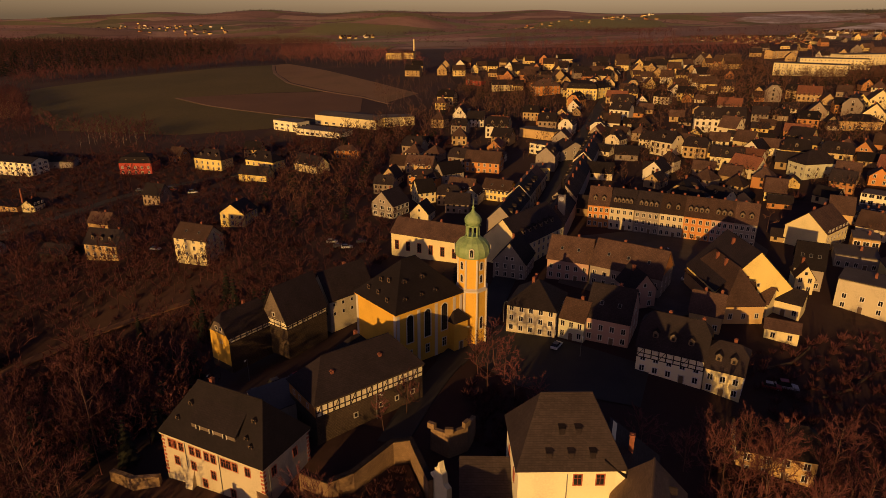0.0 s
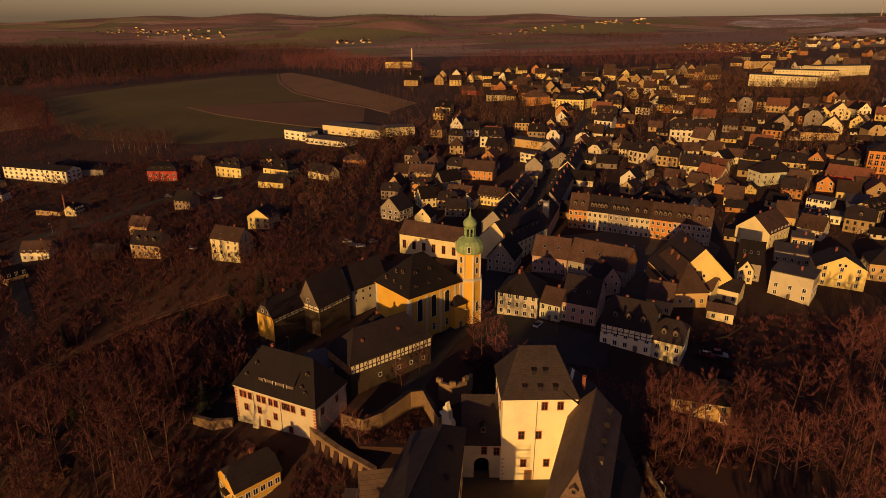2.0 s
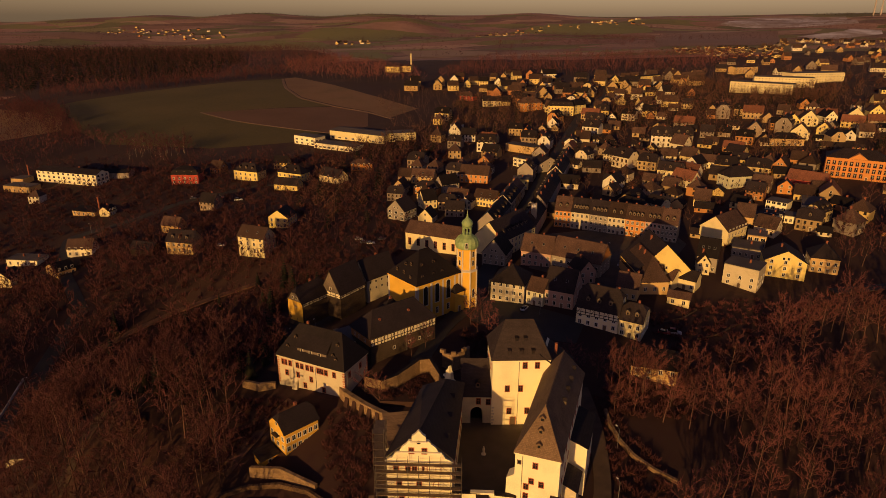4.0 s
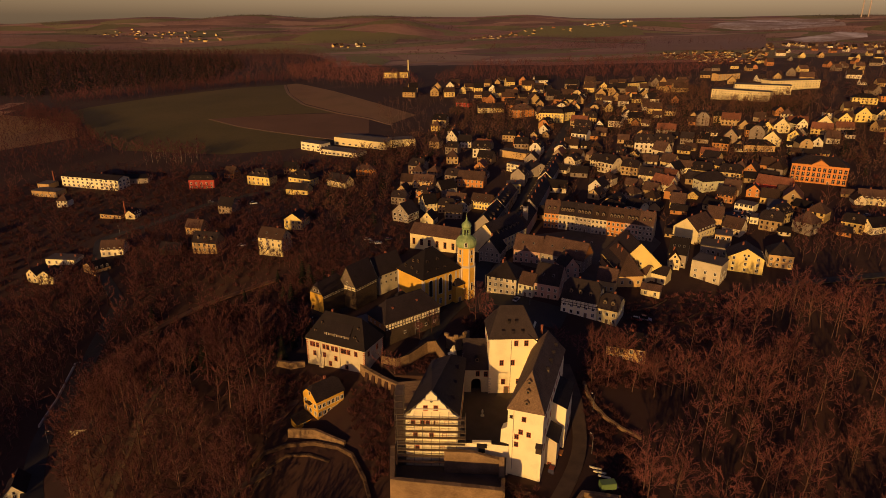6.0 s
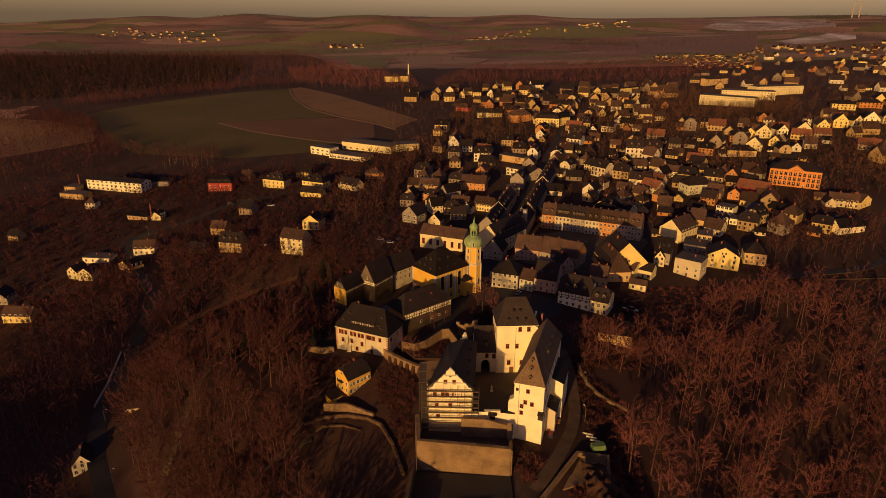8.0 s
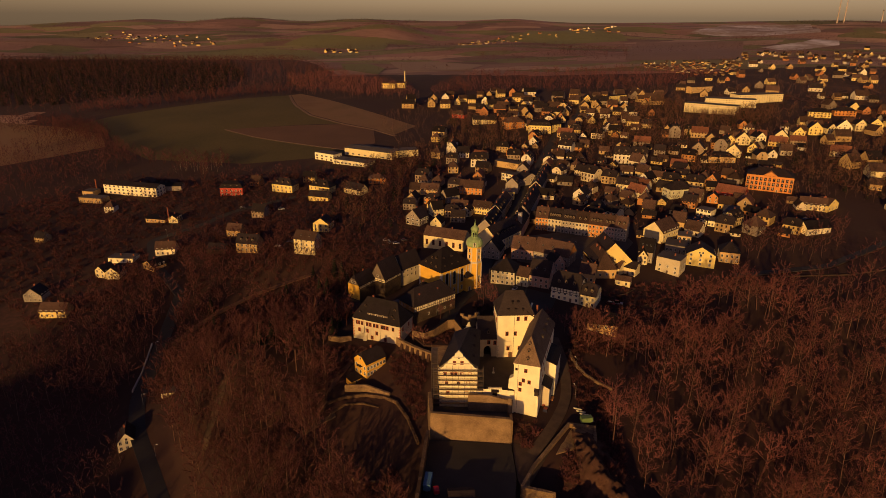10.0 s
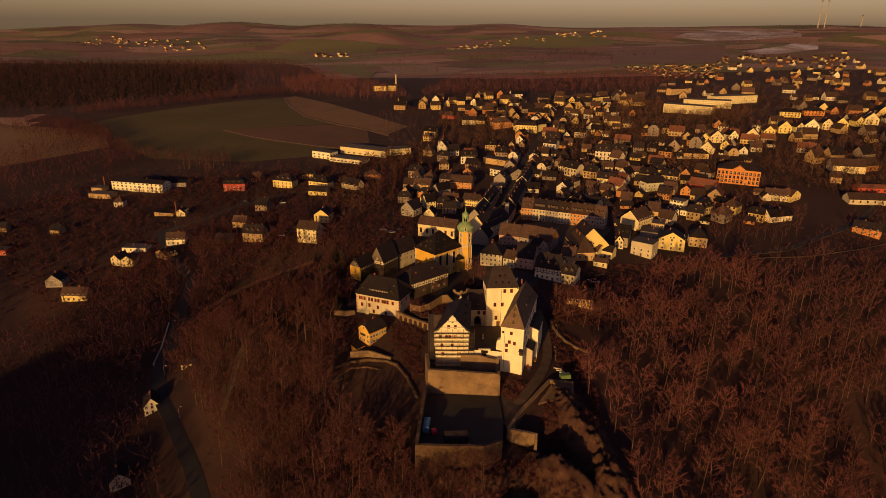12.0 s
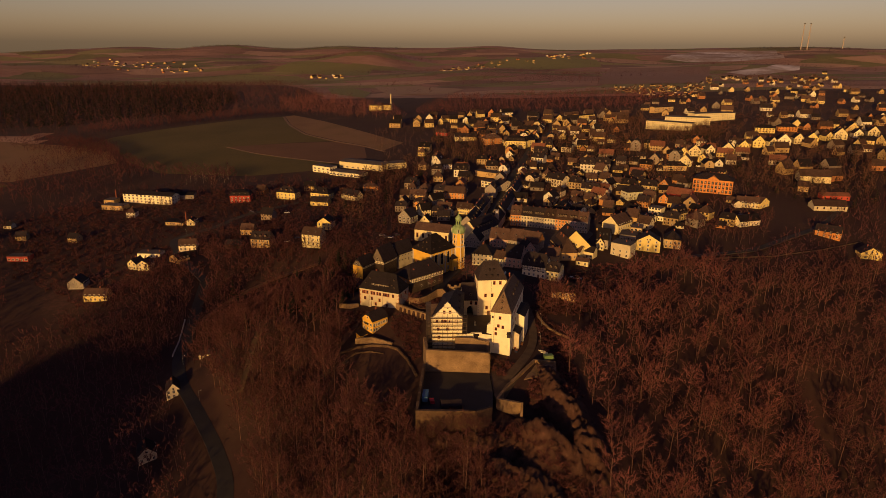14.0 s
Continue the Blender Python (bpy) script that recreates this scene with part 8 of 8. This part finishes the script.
for i, (x, y, s, f) in enumerate(((26, -80, 2.6, 0.7), (30, -90, 2.8, 0.8), (24, -93, 2.4, 0.8), (36, -60, 2.2, 0.6), (42, -80, 2.6, 0.6), (-16, -93, 2.6, 0.5), (-6, -95, 2.4, 0.5), (30, -104, 2.6, 0.7), (12, -84, 2.2, 0.7), (-104, 10, 4.0, 0.8), (-112, 22, 3.6, 0.7), (5, -36, 2.2, 0.7), (8, -38, 2.5, 0.6), (4.5, -41, 2.2, 0.6))):
    rock(x, y, s, f, i + 1)


def crags(x, y):
    """How far the bare rock stands out of the spur: broken ledges, strongest along its two backs."""
    near = 0.0
    for (ax, ay), (bx, by), r in (((28, -44), (36, -70), 8), ((36, -70), (44, -98), 8), ((16, -80), (30, -94), 8), ((-20, -88), (4, -90), 5), ((6, -98), (22, -116), 9)):
        t = max(0, min(1, ((x - ax) * (bx - ax) + (y - ay) * (by - ay)) / ((bx - ax) ** 2 + (by - ay) ** 2)))
        near = max(near, math.exp(-((x - ax - t * (bx - ax)) ** 2 + (y - ay - t * (by - ay)) ** 2) / (r * r)))
    h = 3.2 * (1 - 2 * abs(noise.noise((x / 8, y / 8, 1.3)))) + 2.2 * (1 - 2 * abs(noise.noise((x / 3.1, y / 3.1, 5.1)))) + 1.0 * noise.noise((x / 1.3, y / 1.3, 9.0))
    ledge = 1.5
    h = h * 0.3 + 0.7 * ledge * math.floor(h / ledge)
    return near * (0.6 + h) - 0.9 * (1 - near)


cx, cy = np.arange(-30, 56, 0.9), np.arange(-126, -40, 0.9)
co, quads = sheet(cx, cy)
co[:, 2] += [crags(x, y) for x, y in co[:, :2]]
keep_face = (co[quads][:, :, 2] - land(co[quads][:, :, 0], co[quads][:, :, 1])).max(axis=1) > -0.3
keep_face &= ~((co[quads][:, :, 0].min(axis=1) < 26) & (co[quads][:, :, 1].max(axis=1) > -72) & (co[quads][:, :, 0].max(axis=1) < 25))
tagged(new("rock_face", raw_mesh(co, quads[keep_face], ROCK)), "brown broken rock ledges with leaf litter on the castle spur", "rock face", kind="structure")

WHEEL = bmesh.new()
lathe(WHEEL, [(0.2, -0.1), (0.31, -0.09), (0.31, 0.09), (0.2, 0.1)], 12)
WHEEL = mesh_of(WHEEL, RUBBER)
RIM = bmesh.new()
lathe(RIM, [(0.2, -0.11), (0.06, -0.12), (0.06, 0.12), (0.2, 0.11)], 10)
RIM = mesh_of(RIM, LEAD)


def make_car(name, label, L=4.2, W=1.75, H=1.45, paint=CARPAINT):
    ob = thing(name, label, "car", pose(0, 0, -900), "parked cars")
    bm = bmesh.new()
    a, b = L / 2, W / 2
    side = [(-a, 0.25), (-a, 0.75), (-a * 0.95, 0.9), (a * 0.42, 0.95), (a * 0.9, 0.78), (a, 0.6), (a, 0.25)]
    n = len(side)
    hull(bm, [(x, -b, z) for x, z in side] + [(x, b, z) for x, z in side], [tuple(range(n))[::-1], tuple(range(n, 2 * n))] + [(i, (i + 1) % n, n + (i + 1) % n, n + i) for i in range(n)])
    bmesh.ops.recalc_face_normals(bm, faces=bm.faces[:])
    bmesh.ops.bevel(bm, geom=bm.edges[:], offset=0.06, segments=1, affect="EDGES")
    part("body", bm, paint, ob)
    bm = bmesh.new()
    hull(bm, [(-a * 0.88, -b + 0.08, 0.88), (a * 0.42, -b + 0.08, 0.93), (a * 0.42, b - 0.08, 0.93), (-a * 0.88, b - 0.08, 0.88), (-a * 0.62, -b + 0.25, H), (a * 0.08, -b + 0.25, H), (a * 0.08, b - 0.25, H), (-a * 0.62, b - 0.25, H)],
         [(0, 1, 5, 4), (1, 2, 6, 5), (2, 3, 7, 6), (3, 0, 4, 7)])
    part("glazing", bm, GLASS, ob)
    bm = bmesh.new()
    slab(bm, [(-a * 0.63, -b + 0.24, H + 0.03), (a * 0.09, -b + 0.24, H + 0.03), (a * 0.09, b - 0.24, H + 0.03), (-a * 0.63, b - 0.24, H + 0.03)], 0.05)
    part("roof", bm, paint, ob)
    for x in (-a * 0.62, a * 0.62):
        for y in (-b + 0.08, b - 0.08):
            w = part("wheel", WHEEL, None, ob, m=pose(x, y, 0.31, 90, 0, 0))
            part("rim", RIM, None, w)
    return ob


cars = [make_car("car", "parked car with dark windows"), make_car("van", "parked light van with dark windows", 5.0, 1.95, 2.0)]
for x, y, turn, k in ((14.8, 70.5, 60, 0), (62.5, 57, -20, 0), (66.2, 57.6, -15, 1), (-61.5, 156, 10, 0), (-49.6, 154.5, 10, 0), (-54.5, 150, 12, 0), (-58, 151.5, 12, 0), (-151, 235, 20, 1), (-166, 243, 15, 1), (-185, 246, 10, 0), (-56, 51, 40, 0), (-52, 54, 40, 1),
                      (-48, 57, 45, 0), (60, 112, -20, 0), (66, 115, -20, 0), (74, 120, -25, 0), (50, 124, 65, 0), (42, 128, 65, 0), (82, 132, 65, 0), (24, 96, 75, 0), (-12, 112, 20, 0), (-6, 113, 20, 0), (17.6, -28, 70, 1), (210, 170, 20, 0), (222, 176, 20, 0), (-135, 161, 0, 0), (-128, 166, 5, 0)):
    on_court = math.dist((x, y), (17.6, -28)) < 0.1
    copy_thing(cars[k], pose(x, y, -7.55 if on_court else ground_at(x, y) + 0.28, 0, 0, turn))
for p in cars:
    for o in (*p.children_recursive, p):
        bpy.data.objects.remove(o)

BLUE = material("blue_tarpaulin", ((0.05, 0.14, 0.24), (0.07, 0.18, 0.3)), 0.6)
REDPAINT = material("red_paint", ((0.4, 0.02, 0.03), (0.5, 0.03, 0.04)), 0.5)
GREENPAINT = material("green_paint", ((0.10, 0.17, 0.06), (0.14, 0.22, 0.08)), 0.5)


def trailer(label, x, y, z, turn, L, W, H, mat, name="trailer"):
    ob = thing(name, label, "trailer", pose(x, y, z, 0, 0, turn))
    bm = bmesh.new()
    boxed(bm, -L / 2, L / 2, -W / 2, W / 2, 0.6, H)
    bmesh.ops.bevel(bm, geom=bm.edges[:], offset=0.08, segments=2, affect="EDGES")
    part("box", bm, mat, ob)
    bm = bmesh.new()
    boxed(bm, -L / 2, L / 2 + 0.9, -0.5, 0.5, 0.42, 0.6)
    part("chassis", bm, LEAD, ob)
    for sx in (-0.9, 0.9):
        for sy in (-W / 2, W / 2):
            part("wheel", WHEEL, None, ob, m=pose(sx, sy, 0.31, 90, 0, 0))
    return ob


trailer("blue tarpaulin trailer in the lower yard", -26.8, -70.0, -7.8, 84, 6.5, 2.4, 3.0, BLUE)
trailer("small red trailer in the lower yard", -24.0, -73.4, -7.8, 100, 2.6, 1.8, 1.9, REDPAINT)
trailer("green site container beside the castle road", 32.2, -33.6, -8.4, 10, 4.4, 2.4, 2.6, GREENPAINT, "container")
trailer("orange skip beside the annex", 20.8, -21.0, -7.6, 70, 2.6, 1.6, 1.6, ORANGE, "skip")
for i in range(3):
    bm = bmesh.new()
    boxed(bm, -1.8, 1.8, -0.3, 0.3, 0, 0.35)
    bmesh.ops.bevel(bm, geom=bm.edges[:], offset=0.04, segments=1, affect="EDGES")
    tagged(part("beam", bm, WHITE, None, m=pose(30.5 + i * 0.9, -25.5 - i * 1.8, ground_at(31, -27) + 0.4, 0, 0, -20)), "pale timber beam lying beside the road", "beam", "stacked beams")
bm = bmesh.new()
hull(bm, [(-4.5, -3, 0), (4.5, -3, 0), (4.5, 3, 0), (-4.5, 3, 0), (-4.3, -2.8, 2.2), (4.3, -2.8, 2.2), (4.3, 2.8, 2.2), (-4.3, 2.8, 2.2), (-4.3, 0, 3.4), (4.3, 0, 3.4)], [(0, 1, 5, 4), (1, 2, 6, 9, 5), (2, 3, 7, 6), (3, 0, 4, 8, 7), (4, 5, 9, 8), (6, 7, 8, 9)])
# slate colour on the canvas stands in for the yard's shadow
tagged(part("tent", bm, SLATE, None, m=pose(-16.0, -76.0, -7.8, 0, 0, 4)), "festival tent in the lower yard, coloured dark for shade", "tent")

# steps of rooflines and poles
PALE = material("pale_tower_paint", ((0.34, 0.26, 0.22), (0.42, 0.33, 0.28)), 0.6)
for x, y, h in ((2290, 3800, 150), (2330, 3800, 150), (2585, 3850, 66)):
    t = thing("wind_turbine", "pale slender wind turbine tower on the far ridge", "wind turbine", pose(x, y, ground_at(x, y)), "turbines on the ridge")
    bm = bmesh.new()
    lathe(bm, [(3.6, -5), (2.9, h * 0.5), (1.8, h)], 12)
    part("tower", bm, PALE, t)
    bm = bmesh.new()
    boxed(bm, -4.5, 4.5, -3, 3, h, h + 6)
    bmesh.ops.bevel(bm, geom=bm.edges[:], offset=0.8, segments=2, affect="EDGES")
    part("nacelle", bm, LEAD, t)
CH = bmesh.new()
lathe(CH, [(1.3, -2), (0.9, 24), (1.0, 24.3), (1.0, 25)], 12)
CH = mesh_of(CH, CREAM)
tagged(part("factory_chimney", CH, None, None, m=pose(-95, 845, ground_at(-95, 845))), "tall pale factory chimney before the woods", "chimney")
SC = bmesh.new()
lathe(SC, [(0.7, -2), (0.45, 11), (0.55, 11.2), (0.55, 11.6)], 10)
SC = mesh_of(SC, BRICK)
for x, y in ((-236, 226), (-330, 300)):
    tagged(part("factory_chimney", SC, None, None, m=pose(x, y, ground_at(x, y))), "slender red brick workshop chimney", "chimney")
for x, y in ((-96, 842), (-112, 836)):
    house("ochre works building below the far chimney", x - 8, y - 6, -10, 22, 12, 8, 2, YELLOW, BROWN_ROOF, "gable", front=(2, 6), chimneys=0)


def street_lamp(x, y, turn):
    ob = thing("street_lamp", "grey steel street lamp beside the road", "street lamp", pose(x, y, ground_at(x, y), 0, 0, turn), "street lamps")
    bm = bmesh.new()
    rod(bm, (0, 0, -0.3), (0, 0, 6.0), 0.09, 0.06, 8)
    rod(bm, (0, 0, 6.0), (0, -1.2, 6.3), 0.05, 0.04, 6)
    part("pole", bm, LEAD, ob)
    bm = bmesh.new()
    boxed(bm, -0.15, 0.15, -1.7, -1.0, 6.22, 6.36)
    part("head", bm, WHITEFRAME, ob)


for x, y, turn in ((-9, 70, 90), (2, 86, 90), (20, 66, 0), (34, 92, 40), (56, 126, 30), (80, 146, 10), (-176, 60, 90), (-166, 20, 90), (-145, -15, 90), (-70, 58, 0), (-62, 62, 0), (-225, 196, 0), (-160, 268, 0), (-26, 38, 60), (30.5, -19.5, 200), (34.2, -1.0, 200)):
    street_lamp(x, y, turn)

wall_line("road_wall", [(-155, -8, 1.0), (-144, -24, 1.0), (-133, -36, 1.0), (-127, -48, 1.0)], 0.6, None, STONEFRAME, "pale retaining wall beside the valley road", rel=True)
wall_line("road_wall", [(-181, 66, 1.0), (-177, 44, 1.0), (-176, 30, 1.0)], 0.4, None, STONEFRAME, "low pale parapet beside the valley road", rel=True)
wall_line("garden_wall", [(62, 64, 0.6), (72, 68, 0.7), (80, 76, 0.6)], 0.35, None, DARKSTONE, "low dark garden wall below the houses", rel=True)
wall_line("garden_wall", [(74, 56, 0.5), (82, 60, 0.6), (92, 68, 0.5)], 0.35, None, DARKSTONE, "dark stone wall below terraced gardens", rel=True)
wall_line("park_wall", [(168, 96, 0.7), (210, 100, 0.7), (250, 112, 0.7), (290, 128, 0.7)], 0.4, None, DARKSTONE, "long stone park wall above the woods", rel=True)
strip("path", [(-98, 100), (-108, 70), (-112, 40), (-118, 10), (-122, -20)], 3.0, GRAVEL, "brown footpath through the western slope", "path")
strip("path", [(-104, 126), (-120, 121), (-138, 112), (-153, 98), (-163, 83), (-170, 66)], 3.8, PLOUGH, "bare reddish earth track through the western wood", "path")
strip("path", [(-66, -20), (-84, -26), (-96, -50), (-90, -80), (-74, -100)], 2.6, GRAVEL, "brown footpath below the cottage", "path")
strip("path", [(-72, -7), (-67, 2), (-63, 9), (-58, 15)], 4.0, PLOUGH, "bare reddish earth slope beside the cottage", "path")
strip("field_track", [(-288, 518), (-243, 480), (-207, 458), (-162, 433), (-118, 410)], 2.4, TRACK, "pale farm track along the ploughed field", "track")
strip("field_track", [(-264, 746), (-250, 700), (-235, 656), (-200, 587), (-150, 537), (-109, 505), (-80, 470)], 3.4, TRACK, "pale farm track over the hill", "track")
